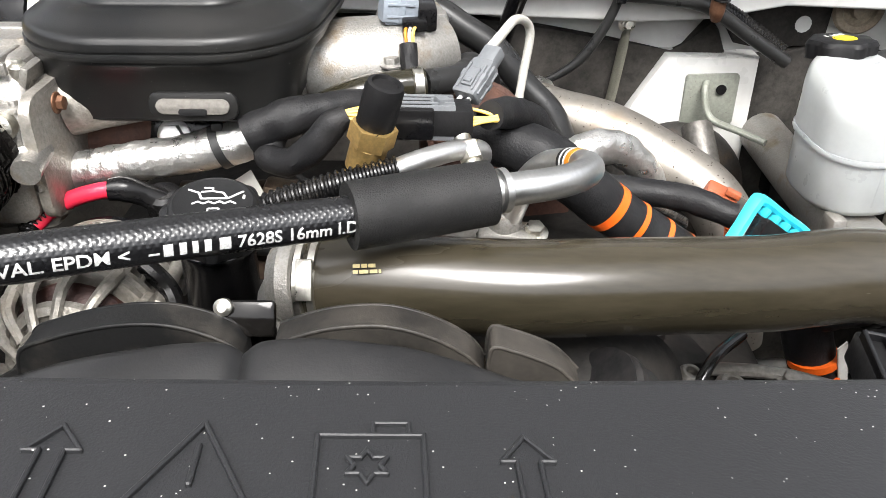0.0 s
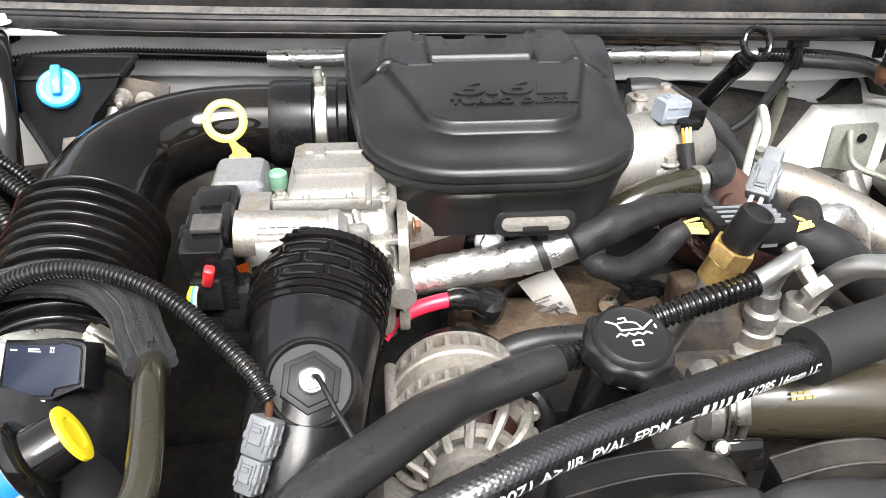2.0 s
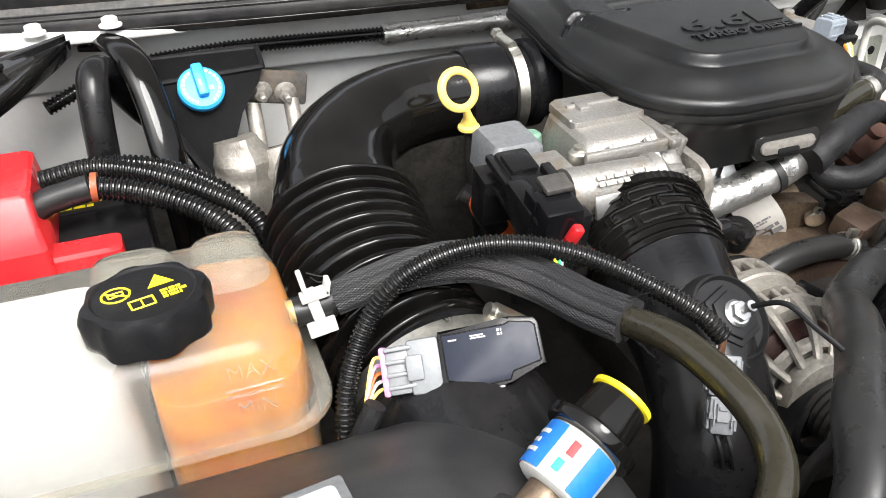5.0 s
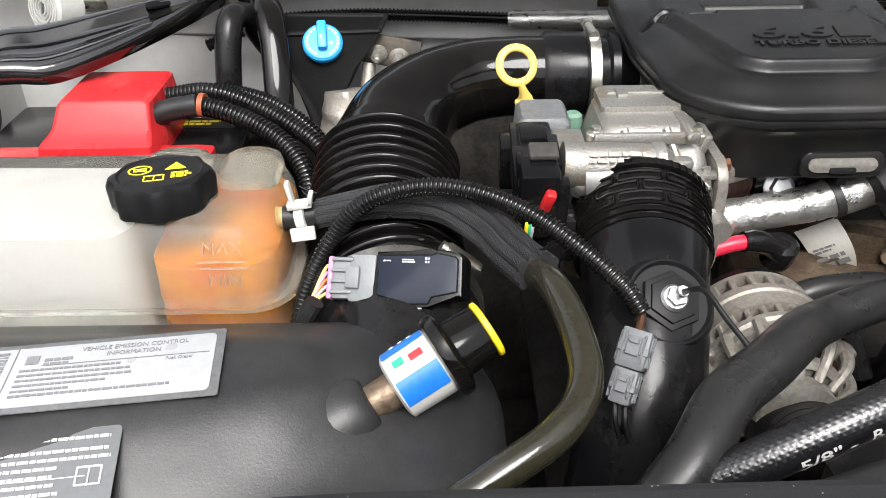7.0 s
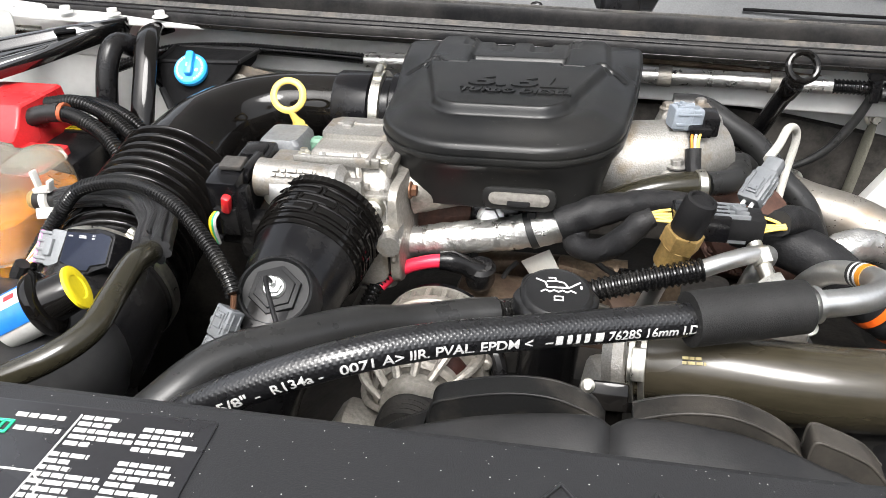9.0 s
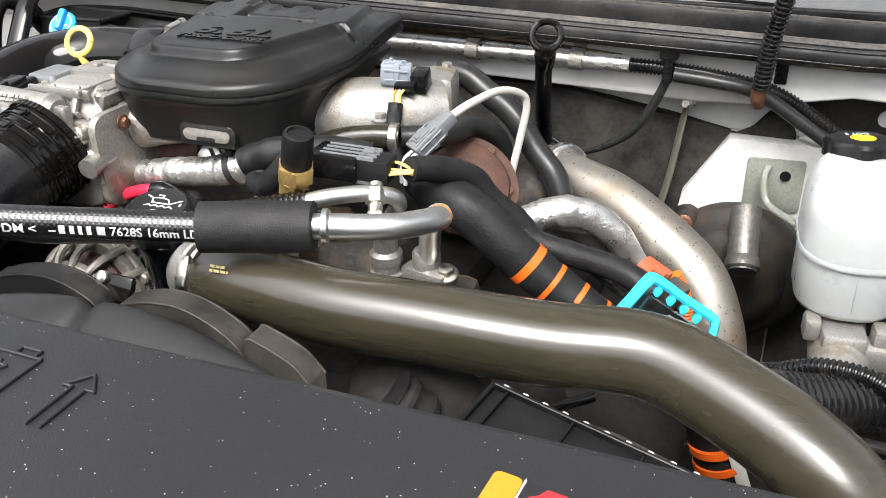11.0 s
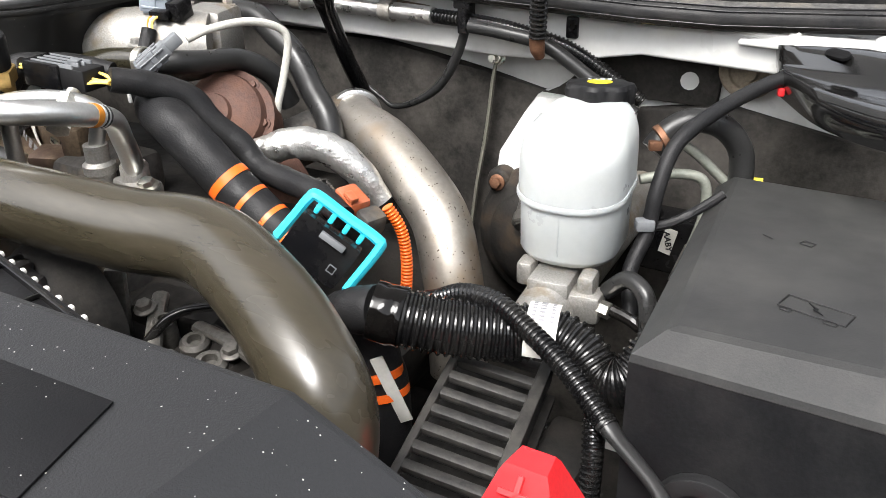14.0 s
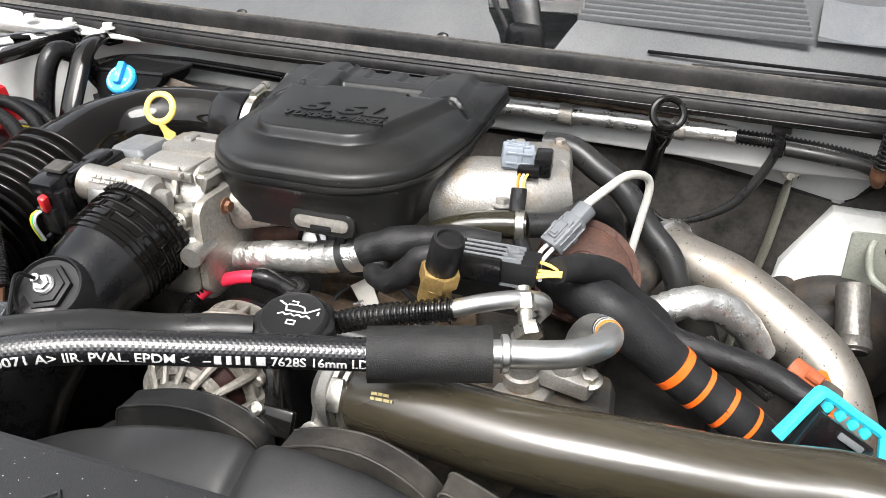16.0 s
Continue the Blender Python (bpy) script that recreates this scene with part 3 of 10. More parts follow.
part("panel", bm, M["dark_pad"], pad)
bm = bm_new()
hole = [(0.548 + 0.013 * math.cos(radians(a)), 1.254 + 0.013 * math.sin(radians(a))) for a in range(0, 360, 30)]
prism(bm, [(0.445, 1.226), (0.47, 1.220), (0.578, 1.218), (0.588, 1.226), (0.592, 1.284), (0.584, 1.293), (0.42, 1.284), (0.412, 1.276)], 0.012, flat_wall, 0.004)
lean(bm, 0.010, 0.0, 0.08, 0.0)
part("panel", bm, M["dark_pad"], pad)
bm = bm_new()
prism(bm, [(0.44, 0.6), (1.2, 0.6), (1.2, 1.17), (0.80, 1.185), (0.60, 1.225), (0.44, 1.20)], 0.016, flat_wall, 0.005)
lean(bm, 0.010, 0.0, 0.08, 0.0)
part("panel", bm, M["dark_pad"], pad)
bm = bm_new()
prism(bm, hole, 0.0135, flat_wall)
lean(bm, 0.010, 0.0, 0.08, 0.0)
part("bare_spot", bm, M["white_paint"], pad, "round hole showing white paint")
bm = bm_new()
prism(bm, [(0.262, 1.02), (0.48, 1.02), (0.48, 1.212), (0.335, 1.218), (0.318, 1.19), (0.275, 1.12)], 0.045, flat_wall, 0.008)
lean(bm, 0.010, 0.0, 0.08, 0.0)
part("bare_panel", bm, M["white_paint"], pad, "bare white steel panel behind the brake booster")

# cowl: rubber strips, gutter with dirt, two dark grey panels, windscreen
def strip(name, y0, y1, z0, z1, material, label, bevel=0.004, rise=0.0, shape=cowl_tip):
    bm = bm_new()
    rings = []
    prof = round_rect(y0, y1, z0, z1, bevel, 3)
    for k in range(25):
        x = -1.32 + 2.56 * k / 24
        lift = rise * min(1.0, max(0.0, (x - 0.36) / 0.1))
        rings.append([V((x, y, z + (lift if z < (z0 + z1) / 2 else 0.0))) for y, z in prof])
    skin(bm, rings)
    shape(bm)
    return solo(name, bm, material, label, "trim", kind="structure")


strip("trim_1", 1.20, 1.245, 1.371, 1.387, M["rubber"], "black rubber weather strip along the cowl edge", 0.008)
strip("trim_5", 1.222, 1.279, 1.286, 1.3705, M["white_paint"], "white painted steel lip below the cowl edge", 0.005, 0.032, lambda b: lean(b, 0.004, -0.012, 0.035, -0.045))
strip("trim_6", 1.213, 1.217, 1.383, 1.3895, M["satin_black"], "thin raised bead on the weather strip", 0.0015)
strip("trim_7", 1.232, 1.236, 1.383, 1.3892, M["satin_black"], "thin raised bead on the weather strip", 0.0015)
strip("trim_8", 1.328, 1.333, 1.386, 1.3935, M["gutter"], "worn grey bead on the hood seal", 0.002)
strip("trim_9", 1.196, 1.2, 1.368, 1.376, M["gloss_black"], "black lip under the weather strip", 0.0015)
strip("trim_2", 1.245, 1.275, 1.36, 1.374, M["satin_black"], "black plastic cowl edge rail")
strip("trim_3", 1.275, 1.315, 1.355, 1.368, M["gutter"], "cowl gutter with brown dirt and dry leaves")
strip("trim_4", 1.315, 1.345, 1.355, 1.390, M["rubber"], "black rubber hood seal with worn grey top", 0.011)

# cowl panels behind the strips, sloping up to the windscreen
def slope(y):
    return 1.375 + 0.21 * (y - 1.345)


def cowl_panel(bm, poly, thick=0.012):
    top = [bm.verts.new((x, y, slope(y))) for x, y in poly]
    low = [bm.verts.new((x, y, slope(y) - thick)) for x, y in poly]
    bm.faces.new(top)
    bm.faces.new(low[::-1])
    n = len(poly)
    for k in range(n):
        bm.faces.new((top[k], low[k], low[(k + 1) % n], top[(k + 1) % n]))
    rim = [e for e in edges_of(top) if all(v in top for v in e.verts)]
    bmesh.ops.bevel(bm, geom=rim, offset=0.004, segments=2, profile=0.5, affect="EDGES")
    cowl_tip(bm)


cowl_right = thing("cowl_panel", (0.5, 1.36, 1.37), "dark grey textured plastic cowl panel with louvres", "cowl panel", "cowl panels")
bm = bm_new()
cowl_panel(bm, [(-0.10, 1.345), (1.2, 1.345), (1.2, 1.78), (-0.04, 1.78), (-0.06, 1.47)])
part("panel", bm, M["cowl"], cowl_right)
for k in range(8):
    bm = bm_new()
    y = 1.475 + 0.016 * k
    box(bm, (0.10, y, slope(y) + 0.003), (0.33 - 0.006 * k, 0.008, 0.010), None, 0.0015)
    cowl_tip(bm)
    part("louvre", bm, M["cowl"], cowl_right)
    bm = bm_new()
    box(bm, (0.78, y, slope(y) + 0.003), (0.80, 0.008, 0.010), None, 0.0015)
    cowl_tip(bm)
    part("louvre", bm, M["cowl"], cowl_right)
bm = bm_new()
rows = []
for k in range(13):
    w = k / 12
    rows.append([V((0.27 + 0.115 * w, y_, slope(y_) + 0.004 - 0.006 * math.sin(math.pi * w))) for y_ in (1.49, 1.52, 1.56, 1.60)] + [V((0.27 + 0.115 * w, y_, slope(y_) - 0.004)) for y_ in (1.60, 1.56, 1.52, 1.49)])
skin(bm, rows)
cowl_tip(bm)
part("dished_panel", bm, M["grey_plastic"], cowl_right, "smooth lighter grey dished panel")
bm = bm_new()
box(bm, (0.21, 1.40, slope(1.40)), (0.33, 0.007, 0.004), None, 0.001)
cowl_tip(bm)
part("slot", bm, M["deep_black"], cowl_right, "narrow dark slot")
bm = bm_new()
box(bm, (0.42, 1.362, slope(1.362) + 0.004), (0.62, 0.012, 0.01), rot(0, 0, 0), 0.002)
cowl_tip(bm)
part("seal_edge", bm, M["rubber"], cowl_right)
cowl_left = thing("cowl_panel", (-0.7, 1.36, 1.37), "plain dark grey textured plastic cowl panel", "cowl panel", "cowl panels")
bm = bm_new()
cowl_panel(bm, [(-1.32, 1.345), (-0.16, 1.345), (-0.175, 1.40), (-0.205, 1.47), (-0.23, 1.66), (-1.32, 1.66)])
part("panel", bm, M["cowl"], cowl_left)
bm = bm_new()
tube(bm, [(-1.3, 1.352, slope(1.352) + 0.003), (-0.7, 1.352, slope(1.352) + 0.003), (-0.17, 1.352, slope(1.352) + 0.003)], 0.005, 8)
cowl_tip(bm)
part("seal_edge", bm, M["rubber"], cowl_left)
for x in (-1.0, -0.6, -0.26):
    bm = bm_new()
    lathe(bm, [(0.009, -0.002), (0.009, 0.002), (0.006, 0.004)], at(x, 1.375, slope(1.375), 12), 14)
    cowl_tip(bm)
    part("push_pin", bm, M["satin_black"], cowl_left)

wiper = thing("wiper_pivot", (-0.135, 1.40, 1.37), "black wiper arm and pivot standing between the cowl panels", "wiper")
bm = bm_new()
lathe(bm, [(0.03, -0.03), (0.03, 0.012), (0.024, 0.022), (0.012, 0.026)], at(-0.135, 1.395, 1.385, -12), 20)
cowl_tip(bm)
part("pivot_cap", bm, M["satin_black"], wiper)
bm = bm_new()
tube(bm, [(-0.13, 1.40, 1.40), (-0.15, 1.46, 1.435), (-0.19, 1.55, 1.47), (-0.24, 1.66, 1.51)], [0.02, 0.026, 0.022, 0.016], 10, flat=0.6)
cowl_tip(bm)
part("arm", bm, M["satin_black"], wiper)
bm = bm_new()
tube(bm, [(-0.155, 1.385, 1.385), (-0.175, 1.42, 1.412), (-0.20, 1.47, 1.43), (-0.23, 1.54, 1.445)], 0.004, 8)
cowl_tip(bm)
part("washer_hose", bm, M["rubber"], wiper)

bm = bm_new()
box(bm, (-0.05, 1.92, 1.66), (2.4, 0.006, 0.84), rot(-52, 0, 0), 0.002)
glass = solo("window_windscreen", bm, M["glass"], "clear windscreen glass behind the cowl", "windscreen", kind="structure")
bm = bm_new()
box(bm, (-0.05, 1.95, 1.33), (2.4, 0.75, 0.04), bevel=0.01)
solo("dashboard", bm, M["matt_black"], "dark dashboard top behind the windscreen", "dashboard", kind="structure")

# ---- black intake resonator cover in the middle of the engine ----
CX = -0.259


def cover_edge(x, y):
    """Distance to the outline of the lid, below zero inside."""
    r = 0.105 if y < 0.873 else 0.014
    qx, qy = abs(x - CX) - 0.152 + r, abs(y - 0.873) - 0.161 + r
    return math.hypot(max(qx, 0.0), max(qy, 0.0)) + min(max(qx, qy), 0.0) - r


def cover_height(x, y):
    u = abs(x - CX)
    d = cover_edge(x, y)
    back = smooth01((y - 0.928) / 0.006)
    z = 1.419 + 0.009 * smooth01((y - 0.93) / 0.1) - 0.05 * max(0.0, 0.80 - y) - 0.02 * max(0.0, u - 0.07)
    z -= 0.016 * smooth01((d + 0.05) / 0.05) ** 1.3 * (1 - 0.85 * smooth01((y - 0.88) / 0.1))
    e = min(0.007, max(0.0, d + 0.007))
    z -= 0.007 - math.sqrt(max(0.0, 0.007 ** 2 - e * e))
    w, r = 0.116 - 0.20 * (0.93 - y), 0.035
    qx, qy = u - w + r, 0.758 - y + r
    pd = math.hypot(max(qx, 0.0), max(qy, 0.0)) + min(max(qx, qy), 0.0) - r
    z += 0.012 * smooth01(-pd / 0.009) * smooth01((0.931 - y) / 0.004)
    shoulder = back * smooth01((u - 0.056) / 0.010) * smooth01((0.122 - 0.10 * (y - 0.93) - u) / 0.012)
    z += 0.007 * shoulder
    well = back * smooth01((0.062 - u) / 0.006) * smooth01((0.972 - y) / 0.004)
    z -= well * (0.006 + 0.020 * (1 - smooth01((y - 0.93) / 0.05)))
    crease_y = 0.922 + 0.022 * smooth01((u - 0.085) / 0.02) - 0.022 * smooth01((u - 0.112) / 0.03)
    if 0.058 < u < 0.142:
        z -= 0.010 * math.exp(-((y - crease_y) / 0.0035) ** 2) * smooth01((0.142 - u) / 0.012)
    if y > 0.990:
        z -= 0.004 * (1 if int((u + 0.014) / 0.026) % 2 else 0) * smooth01((0.075 - u) / 0.004) * smooth01((y - 0.99) / 0.006)
    return z


def tapered(x, y):
    """The lid is wider at the back than at the front."""
    return CX + (x - CX) * (1.04 - 0.135 * smooth01((1.03 - y) / 0.30)), max(y, 0.712) + 0.010 * smooth01((0.80 - y) / 0.09)


outline = round_rect(CX - 0.152, CX + 0.152, 0.712, 1.034, (0.105, 0.105, 0.014, 0.014), 14)
dense = []
for (ax, ay), (bx, by) in zip(outline, outline[1:] + outline[:1]):
    steps = max(1, int(math.hypot(bx - ax, by - ay) / 0.006))
    dense += [(ax + (bx - ax) * k / steps, ay + (by - ay) * k / steps) for k in range(steps)]
mid = V((CX, 0.885, 0))
cover = thing("intake_cover", (CX, 0.87, 1.295), "black moulded plastic intake cover with raised displacement lettering", "engine cover")
bm = bm_new()
rings = []
for j in range(161):
    q = 2 * j / 160 - 1
    y = 0.873 + 0.1608 * (0.7 * q + 0.3 * math.sin(q * math.pi / 2))
    r = 0.105 if y < 0.873 else 0.014
    near = max(0.0, abs(y - 0.873) - 0.161 + r)
    half = 0.152 - r + math.sqrt(max(0.0, r * r - near * near))
    row = []
    for k in range(131):
        q = 2 * k / 130 - 1
        x = CX + half * (0.7 * q + 0.3 * math.sin(q * math.pi / 2))
        row.append(V((*tapered(x, y), cover_height(x, y))))
    rings.append(row)
skin(bm, rings, False, False, False)
lid = part("lid", bm, M["engine_cover"], cover, angle=60)
bm = bm_new()
rows = []
for grow, dz in ((0.97, 0.004), (0.998, 0.0015), (1.001, -0.001), (1.001, -0.005), (0.993, -0.0055), (0.993, -0.0075), (1.008, -0.008), (1.010, -0.0095), (1.010, -0.0125), (1.006, -0.014), (0.97, -0.014)):
    rows.append([V((mid.x + (tapered(x, y)[0] - mid.x) * grow, mid.y + (tapered(x, y)[1] - mid.y) * grow, cover_height(x, y) + dz)) for x, y in dense])
skin(bm, rows)
part("rim", bm, M["engine_cover"], cover)
bm = bm_new()
stack(bm, [(CX - 0.112, CX + 0.112, 0.752, 0.99, 1.311, (0.05, 0.05, 0.03, 0.03)), (CX - 0.116, CX + 0.116, 0.746, 0.995, 1.315, (0.052, 0.052, 0.03, 0.03)),
           (CX - 0.121, CX + 0.121, 0.741, 1.0, 1.337, (0.055, 0.055, 0.03, 0.03)), (CX - 0.131, CX + 0.131, 0.732, 1.015, 1.364, (0.075, 0.075, 0.02, 0.02)),
           (CX - 0.142, CX + 0.142, 0.723, 1.028, 1.374, (0.10, 0.10, 0.014, 0.014)), (CX - 0.142, CX + 0.142, 0.723, 1.028, 1.38, (0.10, 0.10, 0.014, 0.014))])
part("body", bm, M["engine_cover"], cover)
face = at(-0.229, 0.7405, 1.332, 84, 0, 0)
bm = bm_new()
prism(bm, round_rect(-0.041, 0.041, -0.0135, 0.0135, 0.010), 0.005, face, 0.002)
tab = part("latch_frame", bm, M["engine_cover"], cover)
bm = bm_new()
prism(bm, round_rect(-0.034, 0.034, -0.007, 0.007, 0.007), 0.0075, face, 0.001)
part("latch_slot", bm, M["label_slot"], tab, "dusty grey rubber slot")
bm = bm_new()
prism(bm, round_rect(-0.013, 0.013, -0.008, -0.002, 0.002), 0.009, face, 0.001)
part("latch_tongue", bm, M["matt_black"], tab)
for words, size, y, sq in (("6.6L", 0.046, 0.840, 1.5), ("TURBO DIESEL", 0.0185, 0.808, 1.06)):
    m = at(CX + 0.014, y, cover_height(CX, y) + 0.0006, 1.0, 0, 0) @ Matrix(((1, 0.16, 0, 0), (0, 1, 0, 0), (0, 0, 1, 0), (0, 0, 0, 1)))
    part("lettering", text_mesh(words, size, m, 0.0016, bold=0.0011 if sq > 1.2 else 0.0006, squeeze=sq), M["engine_cover"], lid, "raised black lettering reading " + words, angle=20)
bm = bm_new()
box(bm, (CX, 0.938, 1.3985), (0.060, 0.012, 0.008), bevel=0.002)
part("handle_slot", bm, M["print_black"], lid)

# ---- radiator shield along the front ----
shield = thing("radiator_shield", (-0.08, 0.2, 1.22), "black textured plastic radiator shield dusted with white specks", "radiator shield")
bm = bm_new()
left, right = -0.72, 0.72


def shield_z(x, y):
    return 1.367 - 0.06 * x + 0.05 * (0.26 - y) - 0.50 * max(0.0, x - 0.6) - 0.05 * max(0.0, -0.66 - x)


rows = []
for k in range(57):
    x = left + (0.6 - left) * k / 46 if k < 47 else 0.6 + (right - 0.6) * (k - 46) / 10
    end = 0.315 + (0.101 if x > 0 else 0.075) * min(x, 0.6) + 0.1 * max(0.0, x - 0.6)
    row = [V((x, end, shield_z(x, end) - 0.10)), V((x, end + 0.0015, shield_z(x, end) - 0.006)), V((x, end - 0.001, shield_z(x, end) - 0.0015)), V((x, end - 0.006, shield_z(x, end)))]
    for j in range(1, 13):
        y = end - 0.006 + (-0.12 - end) * j / 12
        row.append(V((x, y, shield_z(x, y) - 0.45 * max(0.0, -0.02 - y))))
    row.append(V((x, -0.12, 1.22)))
    rows.append(row)
skin(bm, rows, True, True)
part("panel", bm, M["shield"], shield, angle=12)


def on_shield(x, y, up=0.0008, rz=0.0):
    n = V((0.06, 0.05, 1.0)).normalized()
    ax_ = V((1.0, 0.0, -0.06)).normalized()
    m = Matrix((ax_, n.cross(ax_), n)).transposed().to_4x4()
    m.translation = (x, y, shield_z(x, y) + up)
    return m @ rot(0, 0, rz)


# raised moulded signs: arrows, triangle, wash sign
def outline_sign(bm, pts, w, m, closed=True, h=0.0016):
    pairs = list(zip(pts, pts[1:] + pts[:1])) if closed else list(zip(pts, pts[1:]))
    for (ax, ay), (bx, by) in pairs:
        L = math.hypot(bx - ax, by - ay)
        box(bm, m @ V(((ax + bx) / 2, (ay + by) / 2, 0)), (L + w, w, h * 2), m.to_3x3() @ Matrix.Rotation(math.atan2(by - ay, bx - ax), 3, "Z"), 0.0006, 1)


small_ = Matrix.Diagonal((0.878, 0.878, 1, 1))
for x, y in ((-0.149, 0.268), (0.040, 0.276)):
    bm = bm_new()
    outline_sign(bm, [(-0.0055, -0.06), (-0.0055, -0.017), (-0.0125, -0.017), (0.0, 0.0), (0.0125, -0.017), (0.0055, -0.017), (0.0055, -0.06)], 0.0022, on_shield(x, y, rz=4) @ small_, False)
    part("arrow_sign", bm, M["shield"], shield, "raised moulded arrow")
bm = bm_new()
outline_sign(bm, [(-0.030, -0.06), (0.0, 0.0), (0.030, -0.06)], 0.0026, on_shield(-0.093, 0.274, rz=4) @ small_)
outline_sign(bm, [(0, -0.016), (0, -0.040)], 0.0028, on_shield(-0.093, 0.274, rz=4) @ small_, False)
part("warning_sign", bm, M["shield"], shield, "raised moulded warning triangle")
bm = bm_new()
outline_sign(bm, [(-0.025, -0.06), (-0.025, 0.0), (0.025, 0.0), (0.025, -0.06)], 0.0026, on_shield(-0.024, 0.272, rz=4) @ small_, False)
outline_sign(bm, [(0.001, 0.0), (0.001, 0.0085), (0.018, 0.0085), (0.018, 0.0)], 0.0022, on_shield(-0.024, 0.272, rz=4) @ small_, False)
part("case_sign", bm, M["shield"], shield, "raised moulded box outline")
bm = bm_new()
star = [((0.0105 if k % 2 == 0 else 0.006) * math.sin(k * math.pi / 6), (0.0105 if k % 2 == 0 else 0.006) * math.cos(k * math.pi / 6)) for k in range(12)]
outline_sign(bm, star, 0.0022, on_shield(-0.024, 0.254, rz=4) @ small_)
part("burst_sign", bm, M["shield"], shield)

# ---- fan shroud behind the shield ----
shroud = thing("fan_shroud", (-0.1, 0.4, 0.7), "black plastic fan shroud with two humped upper edges", "fan shroud")


def arch(bm, crest, y0, y1, low, bevel=0.004):
    """A plate standing across the bay with a curved upper edge."""
    line = [(p.x, p.z) for p in curve_points([(x, 0, z) for x, z in crest], 6)]
    prism(bm, [(line[0][0], low)] + line + [(line[-1][0], low)], y1 - y0, Matrix.Translation((0, y1, 0)) @ rot(90, 0, 0))
    for y in (y0 + 0.001, y1 - 0.001):
        tube(bm, [(x, y, z - 0.001) for x, z in line[::3] + line[-1:]], bevel, 8, 3)


for crest in ([(-0.36, 1.233), (-0.309, 1.259), (-0.263, 1.277), (-0.224, 1.290), (-0.177, 1.300), (-0.145, 1.304), (-0.128, 1.303), (-0.118, 1.296)],
              [(-0.118, 1.296), (-0.108, 1.304), (-0.095, 1.307), (-0.07, 1.308), (-0.048, 1.306), (-0.015, 1.301), (0.019, 1.290), (0.043, 1.280), (0.064, 1.272), (0.12, 1.242)]):
    bm = bm_new()
    rows = []
    for p in curve_points([(x, 0, z) for x, z in crest], 6):
        rows.append([V((p.x, 0.338, 1.05)), V((p.x, 0.340, min(1.22, p.z - 0.03))), V((p.x, 0.361, p.z - 0.026)), V((p.x, 0.387, p.z - 0.011)), V((p.x, 0.407, p.z - 0.003)), V((p.x, 0.414, p.z - 0.0006)),
                     V((p.x, 0.417, p.z)), V((p.x, 0.420, p.z - 0.001)), V((p.x, 0.4205, p.z - 0.004)), V((p.x, 0.4205, 1.05))])
    skin(bm, rows)
    part("hump", bm, M["shroud"], shroud, "smooth dark grey front skirt", angle=50)
for crest in ([(-0.268, 1.262), (-0.263, 1.288), (-0.246, 1.297), (-0.221, 1.305), (-0.194, 1.310), (-0.168, 1.310), (-0.146, 1.304), (-0.129, 1.295), (-0.122, 1.286)],
              [(-0.101, 1.296), (-0.084, 1.303), (-0.063, 1.309), (-0.035, 1.311), (-0.012, 1.306), (0.009, 1.296), (0.023, 1.285), (0.031, 1.273)],
              [(-0.33, 1.222), (-0.30, 1.246), (-0.272, 1.262)], [(0.033, 1.27), (0.035, 1.294), (0.047, 1.293), (0.065, 1.286), (0.079, 1.278), (0.093, 1.262)]):
    bm = bm_new()
    arch(bm, crest, 0.428, 0.452, 1.0, 0.0016)
    part("rear_hump", bm, M["shroud_dusty"], shroud, "dusty tan-grey rear rim", angle=50)
bm = bm_new()
box(bm, (-0.05, 0.375, 0.97), (1.2, 0.05, 0.44), bevel=0.01)
part("plate", bm, M["cover_black"], shroud)
bm = bm_new()
box(bm, (-0.1215, 0.455, 1.296), (0.034, 0.008, 0.024), rot(-30), 0.003)
box(bm, (-0.1215, 0.465, 1.235), (0.028, 0.006, 0.09), bevel=0.001)
tab_ = part("bracket_tab", bm, M["gloss_black"], shroud)
bm = bm_new()
lathe(bm, [(0.006, 0), (0.006, 0.006), (0.003, 0.008)], at(-0.138, 0.458, 1.303, 60), 12)
part("bolt", bm, M["zinc"], tab_)

# ---- fan drive wheel behind the shroud ----
fanw = thing("fan_drive", (0.13, 0.5, 1.0), "dark grooved fan drive pulley behind the shroud", "fan drive")
bm = bm_new()
lathe(bm, [(0.02, -0.06)] + [(0.085 - 0.004 * (k % 2) - 0.005 * (k // 2), -0.05 + 0.008 * k) for k in range(8)] + [(0.06, 0.012), (0.05, 0.006), (0.044, 0.010), (0.03, 0.004), (0.01, 0.006)], at(0.125, 0.52, 1.135, 90), 48)
part("wheel", bm, M["dark_iron"], fanw)
bm = bm_new()
bolt(bm, at(0.135, 0.512, 1.165, 90), 0.008)
part("bolt", bm, M["zinc"], fanw)

# ---- big charge air pipe ----
charge = thing("charge_pipe", (0.2, 0.54, 1.15), "large smooth olive-grey charge air pipe with spring clamp", "pipe")
CH = [(-0.106, 0.544, 1.268), (-0.033, 0.535, 1.274), (0.057, 0.531, 1.271), (0.149, 0.540, 1.268), (0.252, 0.556, 1.261), (0.342, 0.568, 1.261), (0.422, 0.543, 1.247), (0.483, 0.514, 1.227), (0.513, 0.499, 1.200), (0.517, 0.490, 1.16), (0.508, 0.484, 1.10), (0.495, 0.48, 1.0)]
bm = bm_new()
tube(bm, CH, [0.031, 0.0355, 0.037, 0.037, 0.0375, 0.0375, 0.0375, 0.0375, 0.037, 0.037, 0.037, 0.037], 32, 10)
part("pipe", bm, M["charge"], charge, angle=60)
bm = bm_new()
